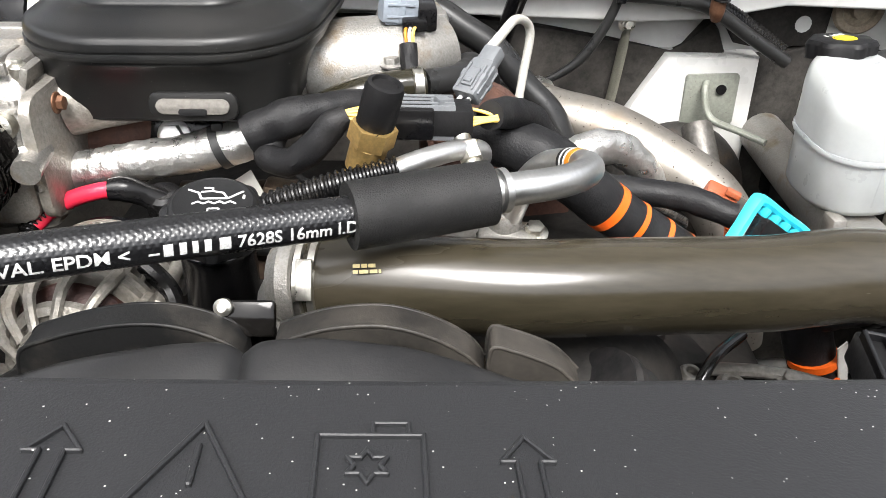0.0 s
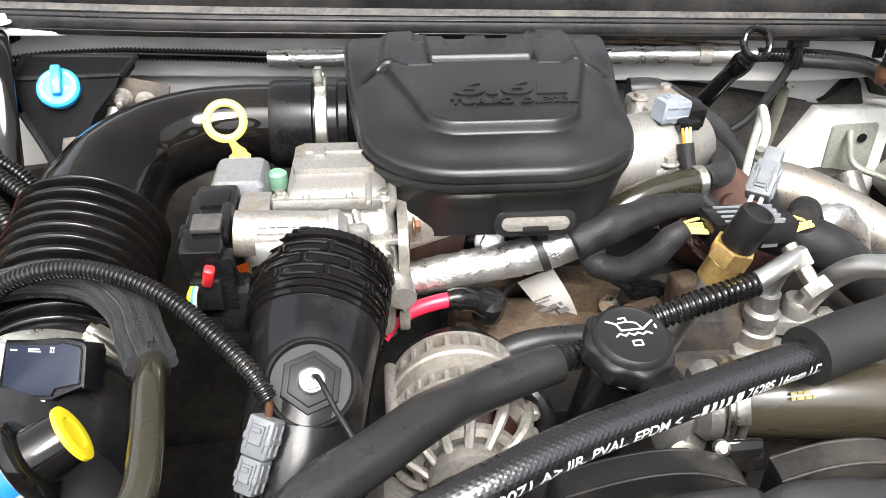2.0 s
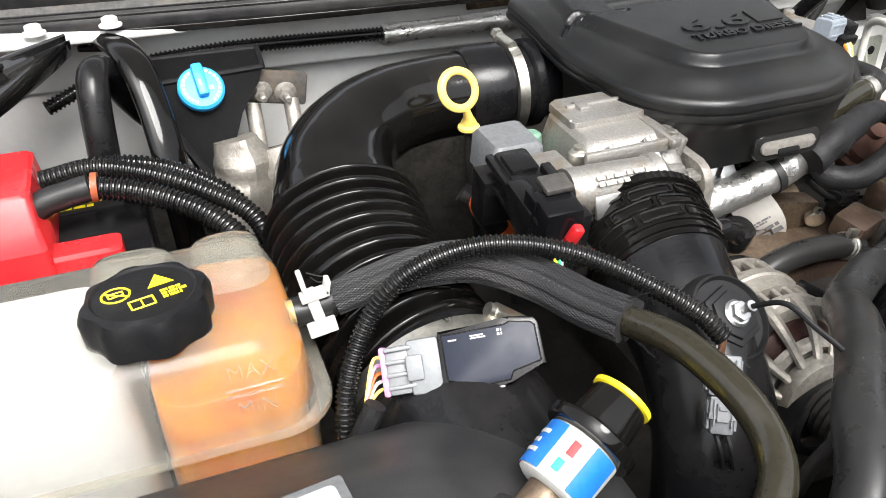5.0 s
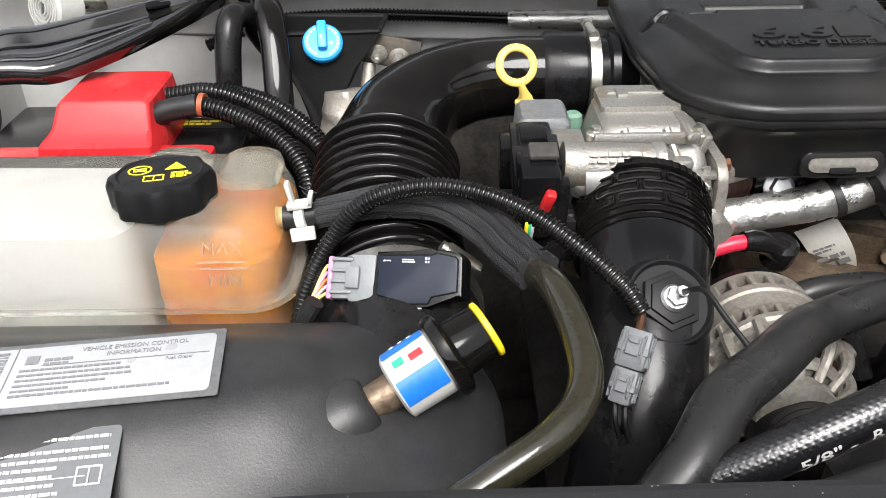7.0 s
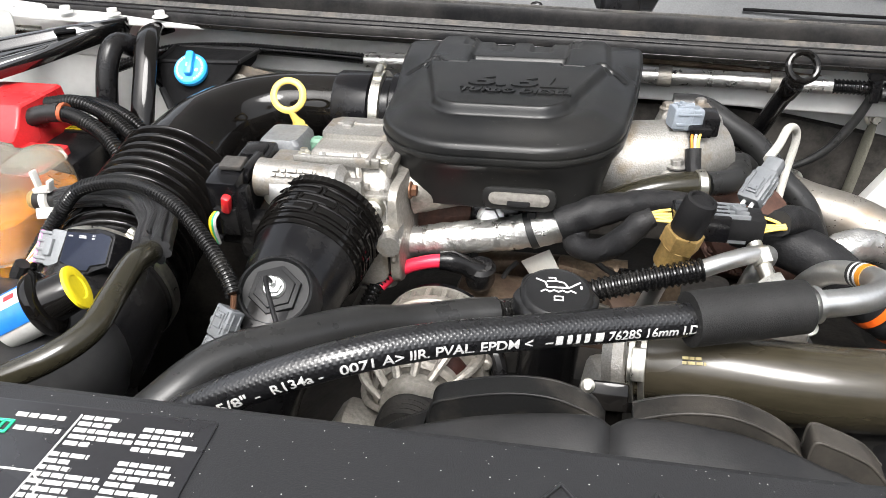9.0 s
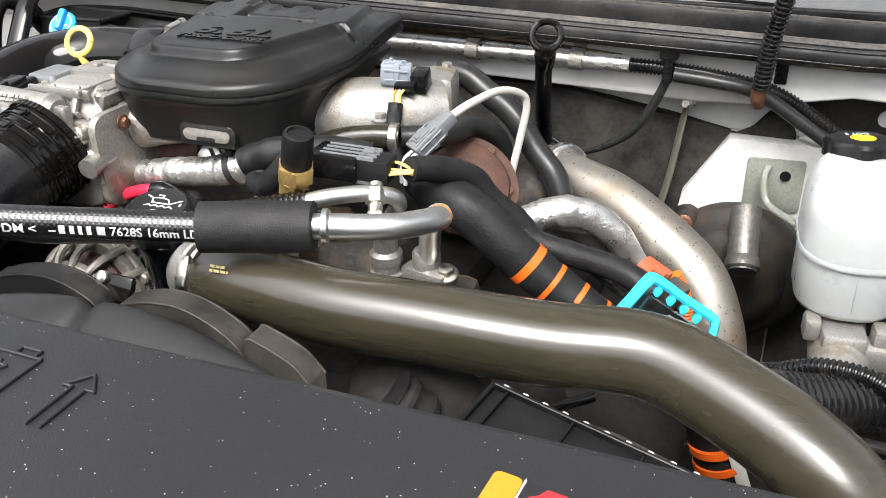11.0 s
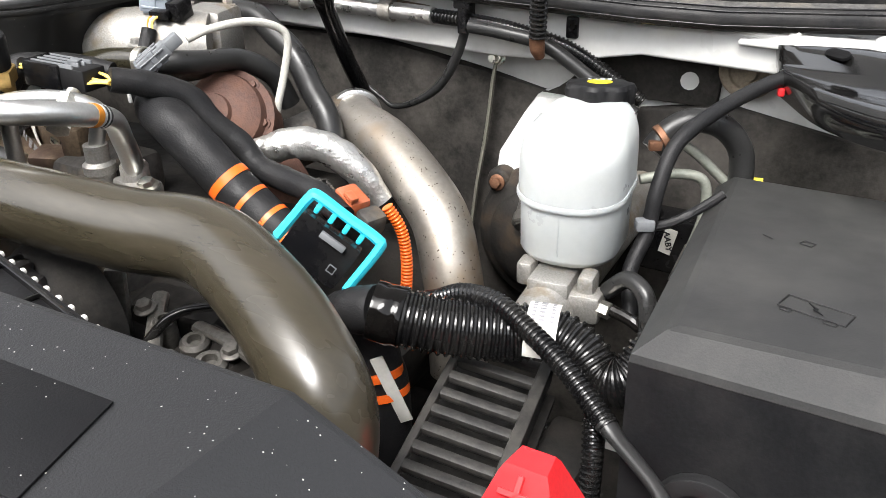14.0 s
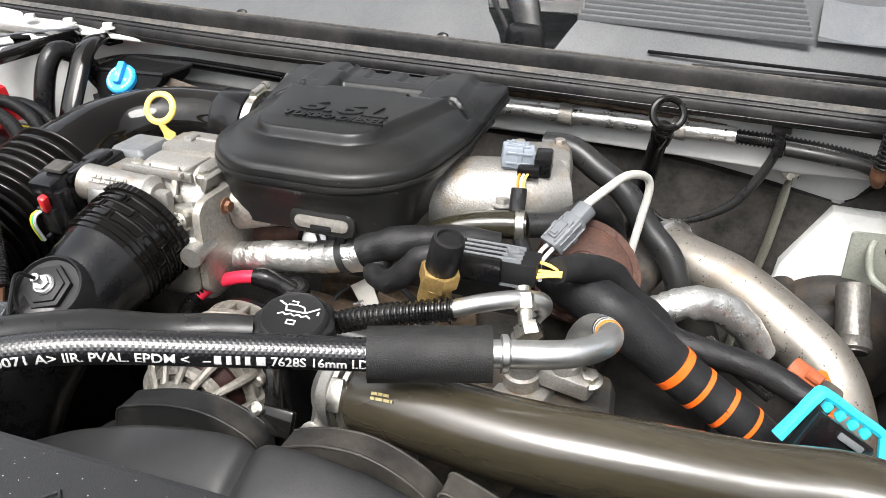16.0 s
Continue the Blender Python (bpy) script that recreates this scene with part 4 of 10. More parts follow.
for k, x in enumerate((-0.101, -0.091)):
    lathe(bm, [(0.035, 0), (0.037, 0.0005), (0.037, 0.0055), (0.035, 0.006)], along((x, 0.5435, 1.2683), (x + 0.1, 0.532, 1.2745)), 28)
box(bm, (-0.096, 0.512, 1.289), (0.012, 0.006, 0.03), rot(-30), 0.001)
part("spring_clamp", bm, M["zinc"], charge, "silvery spring clamp")
bm = bm_new()
lathe(bm, [(0.030, 0), (0.034, 0.004), (0.034, 0.014), (0.027, 0.024)], along((-0.100, 0.544, 1.268), (-0.2, 0.556, 1.258)), 24)
box(bm, (-0.125, 0.548, 1.230), (0.034, 0.045, 0.06), rot(0, 10, 20), 0.012)
part("outlet_neck", bm, M["cast"], charge)
bm = bm_new()
bolt(bm, at(-0.130, 0.524, 1.222, 70, 0, 0), 0.011)
part("bolt", bm, M["zinc"], charge)
bm = bm_new()
m = at(-0.046, 0.5085, 1.2985, 50, 0, 4)
bars(bm, m @ Matrix.Translation((-0.014, 0.006, 0)), [0.016, 0.020], 0.0026, 0.0016, 0.0006)
part("part_number", bm, M["faded_print"], charge, "faded yellow print")

# ---- intake duct: elbow, ribbed bellows, air meter tube ----
duct = thing("intake_duct", (-0.65, 0.75, 1.15), "black plastic air intake duct with ribbed bellows", "intake duct")
bm = bm_new()
tube(bm, [(-0.395, 0.962, 1.345), (-0.44, 0.960, 1.345), (-0.50, 0.958, 1.346)], [0.043, 0.046, 0.049], 32)
lathe(bm, [(0.047, 0), (0.051, 0.003), (0.051, 0.012), (0.047, 0.015)], along((-0.428, 0.961, 1.345), (-0.3, 0.961, 1.345)), 32)
lathe(bm, [(0.047, 0), (0.052, 0.002), (0.052, 0.045), (0.049, 0.05)], along((-0.455, 0.960, 1.345), (-0.6, 0.957, 1.347)), 32)
part("coupling_sleeve", bm, M["satin_black"], duct)
bm = bm_new()
tube(bm, [(-0.50, 0.958, 1.346), (-0.545, 0.957, 1.346), (-0.595, 0.948, 1.343), (-0.640, 0.922, 1.335), (-0.668, 0.885, 1.322), (-0.680, 0.84, 1.306), (-0.684, 0.80, 1.295)], [0.047, 0.047, 0.049, 0.053, 0.060, 0.066, 0.068], 36, 8)
part("elbow", bm, M["gloss_black"], duct, angle=70)
bm = bm_new()
BEL = [(-0.683, 0.812, 1.296), (-0.684, 0.76, 1.283), (-0.682, 0.70, 1.272), (-0.674, 0.645, 1.262), (-0.668, 0.616, 1.257)]
tube(bm, BEL, lambda w: 0.079 - 0.002 * w - 0.014 * (0.5 - 0.5 * math.cos(2 * math.pi * 11.5 * w)) ** 1.7, 48, 8, step=0.0013)
part("bellows", bm, M["gloss_black"], duct, angle=85)
bm = bm_new()
tube(bm, [(-0.669, 0.620, 1.258), (-0.665, 0.60, 1.257), (-0.66, 0.575, 1.255)], [0.070, 0.073, 0.073], 36)
part("rear_cuff", bm, M["satin_black"], duct)
bm = bm_new()
tube(bm, [(-0.6625, 0.592, 1.257), (-0.655, 0.55, 1.25), (-0.65, 0.50, 1.24), (-0.648, 0.46, 1.235)], 0.070, 36)
part("meter_tube", bm, M["satin_black"], duct, "black air meter tube")
bm = bm_new()
lathe(bm, [(0.071, 0), (0.0775, 0.001), (0.0775, 0.015), (0.071, 0.016)], along((-0.664, 0.604, 1.2605), (-0.658, 0.5, 1.2445)), 48)
box(bm, (-0.606, 0.594, 1.318), (0.036, 0.014, 0.013), rot(0, 36, -10), 0.003)
lathe(bm, [(0.006, 0), (0.006, 0.038)], along((-0.624, 0.597, 1.331), (-0.585, 0.592, 1.303)), 12)
part("hose_clamp", bm, M["zinc"], duct, "silvery worm-drive hose clamp")
bm = bm_new()
lathe(bm, [(0.0515, 0), (0.0535, 0.001), (0.0535, 0.013), (0.0515, 0.014)], along((-0.452, 0.961, 1.345), (-0.3, 0.961, 1.345)), 40)
tube(bm, [(-0.449, 0.975, 1.400), (-0.446, 0.945, 1.398)], 0.0055, 12)
hexagon(bm, along((-0.449, 0.978, 1.400), (-0.448, 1.0, 1.401)), 0.007, 0.008)
part("hose_clamp", bm, M["zinc"], duct, "silvery worm-drive hose clamp")

# ---- air filter box at the front, with labels ----
airbox = thing("air_filter_box", (-0.85, 0.4, 0.9), "black rounded plastic air filter box with emission labels", "air filter box")


def box_top(x, y):
    """Height of the lid: a broad plateau that sinks to a shelf round the gauge and along the front."""
    ahead = y - (0.30 + 0.30 * (x + 0.95))
    plateau = (1.0 - smooth01((x + 0.735) / 0.10)) * smooth01((ahead + 0.035) / 0.085) * (1.0 - smooth01((y - 0.445) / 0.085))
    return 1.306 + 0.039 * plateau 


bm = bm_new()
rows = []
X0, XE, Y0, YE, RC = -1.15, -0.576, 0.303, 0.552, 0.085
for j in range(29):
    y = Y0 + (YE - Y0) * smooth01(j / 28)
    near = min(y - Y0, YE - y)
    cut = RC - math.sqrt(max(0.0, RC * RC - (RC - near) ** 2)) if near < RC else 0.0
    x1 = XE - cut
    row = [V((X0, y, 0.9))]
    for i in range(41):
        w = 1 - (1 - i / 40) ** 1.6
        x = X0 + (x1 - X0) * w
        e = min(1.0, min(x1 - x, YE - y + 0.012, y - Y0 + 0.012) / 0.055)
        row.append(V((x, y, box_top(x, y) - 0.062 * (1 - math.sqrt(max(0.0, 1 - (1 - e) ** 2))))))
    row += [V((x1 - 0.012, y, 1.17)), V((x1 - 0.06, y, 1.08)), V((x1 - 0.10, y, 0.9))]
    rows.append(row)
skin(bm, rows)
part("housing", bm, M["airbox"], airbox, angle=70)
bm = bm_new()
lathe(bm, [(0.030, -0.030), (0.028, -0.012), (0.025, -0.002), (0.021, 0.004), (0.017, 0.006)], along((-0.676, 0.422, 1.311), (-0.604, 0.452, 1.345)), 32)
part("port", bm, M["airbox"], airbox, "moulded port round the gauge stem", angle=60)
bm = bm_new()
lathe(bm, [(0.018, 0), (0.018, 0.003), (0.004, 0.003), (0.004, 0.005), (0.001, 0.005)], at(-0.603, 0.430, 1.278, 20, 50, 0), 20)
part("screw", bm, M["satin_black"], airbox)

# ---- coolant tank: milky shell, orange fluid inside, ribbed black cap ----
tank = thing("coolant_tank", (-0.9, 0.64, 1.05), "translucent white coolant tank half full of orange coolant", "coolant tank")
X1 = -0.762
bm = bm_new()
stack(bm, [(-1.18, X1 - 0.004, 0.582, 0.74, 1.08, 0.03), (-1.18, X1, 0.578, 0.745, 1.10, 0.035), (-1.18, X1 + 0.002, 0.576, 0.75, 1.284, 0.035), (-1.18, X1 + 0.013, 0.566, 0.760, 1.286, 0.04),
           (-1.18, X1 + 0.013, 0.566, 0.760, 1.292, 0.04), (-1.18, X1 + 0.001, 0.577, 0.748, 1.294, 0.035), (-1.18, X1 - 0.003, 0.582, 0.742, 1.336, 0.035), (-1.176, X1 - 0.010, 0.594, 0.734, 1.354, 0.032),
           (-1.17, X1 - 0.022, 0.61, 0.722, 1.361, 0.025)])
shell = part("shell", bm, M["tank"], tank, angle=60)
for x0, x1 in ((-0.905, -0.842), (-0.83, X1 - 0.012)):
    bm = bm_new()
    stack(bm, [(x0, x1, 0.662, 0.739, 1.350, 0.02), (x0 + 0.002, x1 - 0.002, 0.665, 0.736, 1.361, 0.02), (x0 + 0.01, x1 - 0.01, 0.674, 0.727, 1.366, 0.015)])
    part("chamber_top", bm, M["tank"], shell, angle=60)
bm = bm_new()
stack(bm, [(-0.872, X1 - 0.010, 0.588, 0.734, 1.09, 0.028), (-0.874, X1 - 0.005, 0.583, 0.74, 1.12, 0.03), (-0.874, X1 - 0.006, 0.583, 0.742, 1.282, 0.03), (-0.874, X1 - 0.007, 0.585, 0.740, 1.319, 0.03), (-0.873, X1 - 0.008, 0.586, 0.739, 1.320, 0.03)])
part("fluid", bm, M["coolant"], tank, "orange coolant", angle=60)
bm = bm_new()
stack(bm, [(-1.17, -0.885, 0.594, 0.73, 1.10, 0.03), (-1.17, -0.885, 0.590, 0.734, 1.28, 0.03), (-1.165, -0.89, 0.604, 0.724, 1.338, 0.03)])
part("baffle", bm, M["inner_white"], tank, "white plastic inner chamber", angle=60)
cap_at = at(-0.864, 0.636, 1.357, -4, 0, 12)
bm = bm_new()
lathe(bm, [(0.036, -0.004), (0.043, 0.0), (0.044, 0.02), (0.041, 0.027), (0.036, 0.029), (0.034, 0.0275), (0.001, 0.0275)], cap_at, 64,
      wobble=lambda a, r, h: 1 + 0.05 * math.cos(8 * a) * smooth01((r - 0.036) / 0.004))
cap = part("cap", bm, M["matt_black"], tank, "black ribbed cap with yellow warning print")
bm = bm_new()
outline_ring = [(0.0095 * math.cos(radians(a)), 0.0095 * math.sin(radians(a))) for a in range(0, 360, 20)]
mm = cap_at @ Matrix.Translation((-0.017, 0.008, 0.0278))
outline_sign(bm, outline_ring, 0.0016, mm, h=0.0004)
outline_sign(bm, [(-0.007, 0.006), (0.007, -0.006)], 0.0014, mm, False, h=0.0004)
outline_sign(bm, [(-0.005, -0.002), (-0.005, 0.003), (0.005, 0.003), (0.005, -0.002)], 0.0012, mm, h=0.0004)
mm = cap_at @ Matrix.Translation((0.013, 0.010, 0.0278))
prism(bm, [(-0.009, -0.007), (0.009, -0.007), (0, 0.009)], 0.0005, mm)
mm = cap_at @ Matrix.Translation((-0.004, -0.012, 0.0278))
outline_sign(bm, [(-0.008, -0.006), (-0.008, 0.005), (0.008, 0.005), (0.008, -0.006)], 0.0014, mm, h=0.0004)
outline_sign(bm, [(0, 0.005), (0, -0.006)], 0.0012, mm, False, h=0.0004)
bars(bm, cap_at @ Matrix.Translation((0.010, -0.004, 0.028)), [0.014, 0.017, 0.013], 0.0026, 0.0018, 0.0003)
part("warning_print", bm, M["yellow"], cap, "yellow warning symbols")
bm = bm_new()
lathe(bm, [(0.010, 0), (0.010, 0.012), (0.007, 0.014), (0.007, 0.026), (0.0085, 0.028), (0.006, 0.034)], along((X1 - 0.010, 0.644, 1.334), (X1 + 0.1, 0.644, 1.336)), 18)
part("outlet", bm, M["amber"], tank, "yellowed outlet stub")
for words, z, w in (("MAX", 1.340, 0.05), ("MIN", 1.311, 0.045)):
    m = at(-0.806, 0.5785 if z < 1.32 else 0.5830, z, 85 if z < 1.32 else 62, 0, 0)
    bm = text_mesh(words, 0.016, m, 0.001, bold=-0.0003)
    part("level_mark", bm, M["tank"], shell, "raised level mark reading " + words)
    bm = bm_new()
    box(bm, m @ V((0, 0.012 if words == "MIN" else -0.011, 0)), (0.04, 0.0016, 0.002), m.to_3x3(), 0.0005)
    part("level_line", bm, M["tank"], shell)

# ---- battery with red terminal cover ----
battery = thing("battery", (-1.0, 0.93, 0.9), "black car battery with a red terminal cover and printed labels", "battery")
bm = bm_new()
box(bm, (-1.02, 0.94, 0.943), (0.32, 0.2, 0.686), bevel=0.008)
part("case", bm, M["satin_black"], battery)
bm = bm_new()
stack(bm, [(-1.082, -0.946, 0.840, 1.00, 1.283, 0.006), (-1.076, -0.948, 0.843, 0.998, 1.312, 0.006), (-1.068, -0.954, 0.868, 0.994, 1.322, 0.006), (-1.062, -0.956, 0.886, 0.990, 1.346, 0.006), (-1.059, -0.959, 0.890, 0.987, 1.349, 0.006)])
red = part("terminal_cover", bm, M["red"], battery, "bright red plastic terminal cover")
bm = bm_new()
stack(bm, [(-1.17, -0.885, 0.845, 0.885, 1.278, 0.008), (-1.165, -0.887, 0.848, 0.883, 1.296, 0.008), (-1.16, -0.895, 0.852, 0.878, 1.299, 0.006)])
part("cover_skirt", bm, M["red"], red, "red plastic skirt")
bm = bm_new()
box(bm, (-0.925, 0.99, 1.287), (0.085, 0.07, 0.002))
top = part("label", bm, M["print_black"], battery, "black label with yellow and white print")
bm = bm_new()
bars(bm, at(-0.962, 1.02, 1.2888), [0.07, 0.05, 0.065, 0.06, 0.07, 0.04], 0.004, 0.003)
part("print", bm, M["print_white"], top)
bm = bm_new()
bars(bm, at(-0.962, 0.972, 1.2888), [0.06, 0.05], 0.005, 0.003)
part("print", bm, M["yellow"], top)
bm = bm_new()
box(bm, (-0.905, 0.8395, 1.255), (0.07, 0.001, 0.035))
low = part("label", bm, M["paper"], battery, "white label with dark print")
bm = bm_new()
bars(bm, at(-0.936, 0.8388, 1.268, 90), [0.06, 0.05, 0.055, 0.06], 0.004, 0.003)
part("print", bm, M["print_grey"], low)

# ---- brake fluid reservoir on its master cylinder ----
brake = thing("brake_fluid_reservoir", (0.515, 0.955, 1.12), "milky white plastic brake fluid reservoir with black cap", "reservoir")
BX, BY = 0.510, 0.982
turn = Matrix.Translation((BX, BY, 0)) @ rot(0, 0, 6)


def layer(wx, wy, z, r, dy=0.0, lean=0.0):
    return [turn @ V((x, y + dy, z + lean * y)) for x, y in round_rect(-wx, wx, -wy, wy, r, 7)]


bm = bm_new()
skin(bm, [layer(0.0539, 0.066, 1.126, 0.046), layer(0.0583, 0.071, 1.134, 0.050), layer(0.0600, 0.074, 1.20, 0.054, lean=0.055)])
part("lower_shell", bm, M["milky"], brake, angle=60)
bm = bm_new()
skin(bm, [layer(0.0635, 0.0775, 1.1995, 0.056, lean=0.055), layer(0.0645, 0.0785, 1.2030, 0.057, lean=0.055), layer(0.0635, 0.0775, 1.2065, 0.056, lean=0.055)])
part("seam_flange", bm, M["milky"], brake, angle=60)
bm = bm_new()
rows = [layer(0.0622, 0.0765, 1.205, 0.055, lean=0.055), layer(0.0620, 0.0762, 1.232, 0.055, lean=0.03)]
for k in range(1, 11):
    w = k / 10
    g = 1 - 0.56 * (1 - math.sqrt(1 - (0.985 * w) ** 2.6))
    rows.append(layer(0.0618 * g, 0.0758 * g, 1.238 + 0.052 * w, 0.055 * g, 0.030 * w ** 2.2, 0.04 * w))
skin(bm, rows)
part("upper_shell", bm, M["milky"], brake, angle=60)
for k in range(-3, 4):
    bm = bm_new()
    tube(bm, [turn @ V((0.012 * k, -0.0700 + 0.0012 * k * k, 1.140)), turn @ V((0.012 * k, -0.0712 + 0.0012 * k * k, 1.17)), turn @ V((0.012 * k, -0.0725 + 0.0012 * k * k, 1.196))], 0.0018, 6, 3)
    part("rib", bm, M["milky"], brake)
capm = at(0.502, 1.056, 1.280, -6, 0, 20)
bm = bm_new()
lathe(bm, [(0.030, -0.012), (0.030, -0.002), (0.040, 0.0), (0.041, 0.018), (0.038, 0.023), (0.030, 0.0245), (0.001, 0.0245)], capm, 60,
      wobble=lambda a, r, h: 1 + 0.06 * math.cos(7 * a) * smooth01((r - 0.033) / 0.004))
bcap = part("cap", bm, M["matt_black"], brake, "black ribbed brake fluid cap")
bm = bm_new()
lathe(bm, [(0.012, 0.0), (0.012, 0.0006)], capm @ Matrix.Translation((0, -0.004, 0.0246)), 24)
outline_sign(bm, [(0.014 * math.cos(radians(a)), 0.014 * math.sin(radians(a))) for a in range(0, 360, 20)], 0.0015, capm @ Matrix.Translation((0, -0.004, 0.0246)), h=0.0004)
part("round_print", bm, M["yellow"], bcap, "yellow printed brake symbol")
part("lettering", text_mesh("DOT 3", 0.010, capm @ Matrix.Translation((0.0, 0.016, 0.0249)) @ rot(0, 0, 180), 0.0003), M["print_white"], bcap, "white lettering reading DOT 3")
master = thing("brake_master_cylinder", (0.52, 0.93, 1.02), "cast aluminium brake master cylinder with steel lines", "master cylinder")
bm = bm_new()
tube(bm, [(0.515, 0.84, 1.075), (0.515, 0.90, 1.08), (0.51, 1.02, 1.085), (0.505, 1.26, 1.09)], [0.030, 0.034, 0.034, 0.034], 20)
body = part("body", bm, M["cast"], master)
for c_, s_ in (((0.515, 0.91, 1.10), (0.05, 0.05, 0.04)), ((0.55, 0.91, 1.09), (0.05, 0.035, 0.035)), ((0.48, 0.915, 1.113), (0.02, 0.03, 0.03)), ((0.555, 0.915, 1.113), (0.02, 0.03, 0.03))):
    bm = bm_new()
    box(bm, c_, s_, rot(0, 0, 6), 0.006)
    part("lug", bm, M["cast"], body)
bm = bm_new()
lathe(bm, [(0.024, 0), (0.026, 0.003), (0.026, 0.012), (0.022, 0.014), (0.022, 0.016)], along((0.515, 0.842, 1.075), (0.515, 0.7, 1.07)), 24)
part("end_plug", bm, M["alu"], master)
bm = bm_new()
hexagon(bm, along((0.574, 0.905, 1.093), (0.62, 0.895, 1.092)), 0.0095, 0.014, 0.001)
part("fitting", bm, M["zinc"], master)
bm = bm_new()
tube(bm, [(0.588, 0.905, 1.093), (0.615, 0.90, 1.088), (0.64, 0.90, 1.07), (0.655, 0.92, 1.03)], 0.007, 10)
part("line", bm, M["gloss_black"], master)
booster = thing("brake_booster", (0.43, 1.12, 1.0), "rusty dark brake booster drum with grey cylinder", "brake booster")
bm = bm_new()
lathe(bm, [(0.112, -0.06), (0.117, -0.045), (0.117, -0.02), (0.112, -0.008), (0.100, 0.0), (0.086, 0.006), (0.082, 0.014), (0.064, 0.022), (0.046, 0.030), (0.02, 0.032)], at(0.366, 1.215, 0.996, 90), 48)
lathe(bm, [(0.020, -0.04), (0.022, -0.012), (0.020, -0.006), (0.014, -0.003), (0.002, -0.002)], at(0.288, 1.215, 1.080, 90), 24)
part("drum", bm, M["grime"], booster, "rust-stained dark drum", angle=40)
bm = bm_new()
lathe(bm, [(0.023, 0), (0.023, 0.09), (0.020, 0.1)], along((0.378, 1.19, 1.128), (0.388, 1.115, 1.06)), 22)
lathe(bm, [(0.024, 0), (0.0255, 0.003), (0.0255, 0.016), (0.022, 0.019), (0.010, 0.0192), (0.010, 0.021)], along((0.3858, 1.132, 1.075), (0.388, 1.115, 1.06)), 24)
part("cylinder", bm, M["oily"], booster, "grey metal cylinder with end cap")
bm = bm_new()
bolt(bm, at(0.288, 1.216, 1.080, 82), 0.009)
part("bolt", bm, M["copper"], booster)

# ---- fuse box with chamfered lid, beside the right inner wing ----
fuse = thing("fuse_box", (0.86, 0.88, 0.95), "large matt black plastic fuse box with sloping lid edges", "fuse box")
bm = bm_new()
rings = [[V(p) for p in ring] for ring in (
    [(0.682, 0.668, 1.03), (1.12, 0.668, 1.03), (1.12, 1.16, 1.03), (0.66, 1.16, 1.03)],
    [(0.674, 0.690, 1.180), (1.12, 0.690, 1.180), (1.12, 1.16, 1.152), (0.630, 1.16, 1.152)],
    [(0.675, 0.692, 1.187), (1.12, 0.692, 1.187), (1.12, 1.158, 1.159), (0.632, 1.158, 1.159)],
    [(0.697, 0.710, 1.2065), (1.12, 0.738, 1.2065), (1.12, 1.148, 1.182), (0.654, 1.146, 1.181)],
    [(0.704, 0.718, 1.2090), (1.12, 0.747, 1.2090), (1.12, 1.14, 1.1845), (0.661, 1.139, 1.1835)])]
skin(bm, rings[1:])
part("lid", bm, M["dusty_lid"], fuse, angle=12)
bm = bm_new()
skin(bm, [rings[0], [p - V((0, 0, 0.0005)) for p in rings[1]]])
box(bm, (0.895, 0.91, 0.99), (0.42, 0.44, 0.1), bevel=0.01)
# darker than the dusty lid: shade of the upright front is in the colour
part("base", bm, M["matt_black"], fuse)
bm = bm_new()
arch = [(0.03 * math.cos(radians(a)), 0.03 * math.sin(radians(a))) for a in range(0, 181, 15)]
prism(bm, [(0.042, 0)] + [(0.042 * math.cos(radians(a)), 0.042 * math.sin(radians(a))) for a in range(15, 181, 15)] + arch[::-1], 0.012, at(0.752, 0.672, 1.062, 84, 0, 0), 0.002)
part("cable_arch", bm, M["cover_black"], fuse)
# lid signs: thin sunk lines drawn as dark bars, their shade in the colour
bm = bm_new()
lid_at = lambda x, y, rz: at(x, y, 1.2094 - 0.0605 * (y - 0.73), -3.4, 0, rz)
m = lid_at(0.797, 0.805, -12)
outline_sign(bm, [(-0.028, -0.014), (-0.028, 0.012), (0.028, 0.012), (0.028, -0.014)], 0.0012, m, h=0.0004)
outline_sign(bm, [(0.012, -0.014), (0.012, -0.02), (0.022, -0.02), (0.022, -0.014)], 0.0012, m, h=0.0004)
outline_sign(bm, [(-0.024, -0.014), (-0.024, -0.02), (-0.015, -0.02), (-0.015, -0.014)], 0.0012, m, h=0.0004)
prism(bm, [(-0.009, 0.007), (0.001, 0.001), (-0.002, 0.0), (0.008, -0.008), (-0.002, -0.003), (0.001, -0.002)], 0.001, m)
part("battery_sign", bm, M["cover_black"], fuse, "moulded battery and flash sign, shade of its sunk lines in dark colour")
bm = bm_new()
outline_sign(bm, [(-0.012, 0), (0.0, 0)], 0.0015, lid_at(0.735, 0.95, -30), False, h=0.0006)
part("lid_mark", bm, M["cover_black"], fuse)
bm = bm_new()
outline_sign(bm, [(-0.006, -0.005), (-0.006, 0.005), (0.006, 0.005), (0.006, -0.005)], 0.0014, lid_at(0.768, 0.955, -20), h=0.0006)
part("lid_mark", bm, M["cover_black"], fuse)

# ---- downpipe, turbo housing and manifold behind ----
down = thing("exhaust_downpipe", (0.3, 0.98, 1.0), "thick grey stainless exhaust downpipe with tan staining", "exhaust pipe")
bm = bm_new()
DP = [(0.112, 1.090, 1.202), (0.148, 1.055, 1.199), (0.212, 1.025, 1.190), (0.279, 0.990, 1.163), (0.336, 0.958, 1.130), (0.366, 0.933, 1.081), (0.380, 0.922, 1.025), (0.387, 0.915, 0.94)]
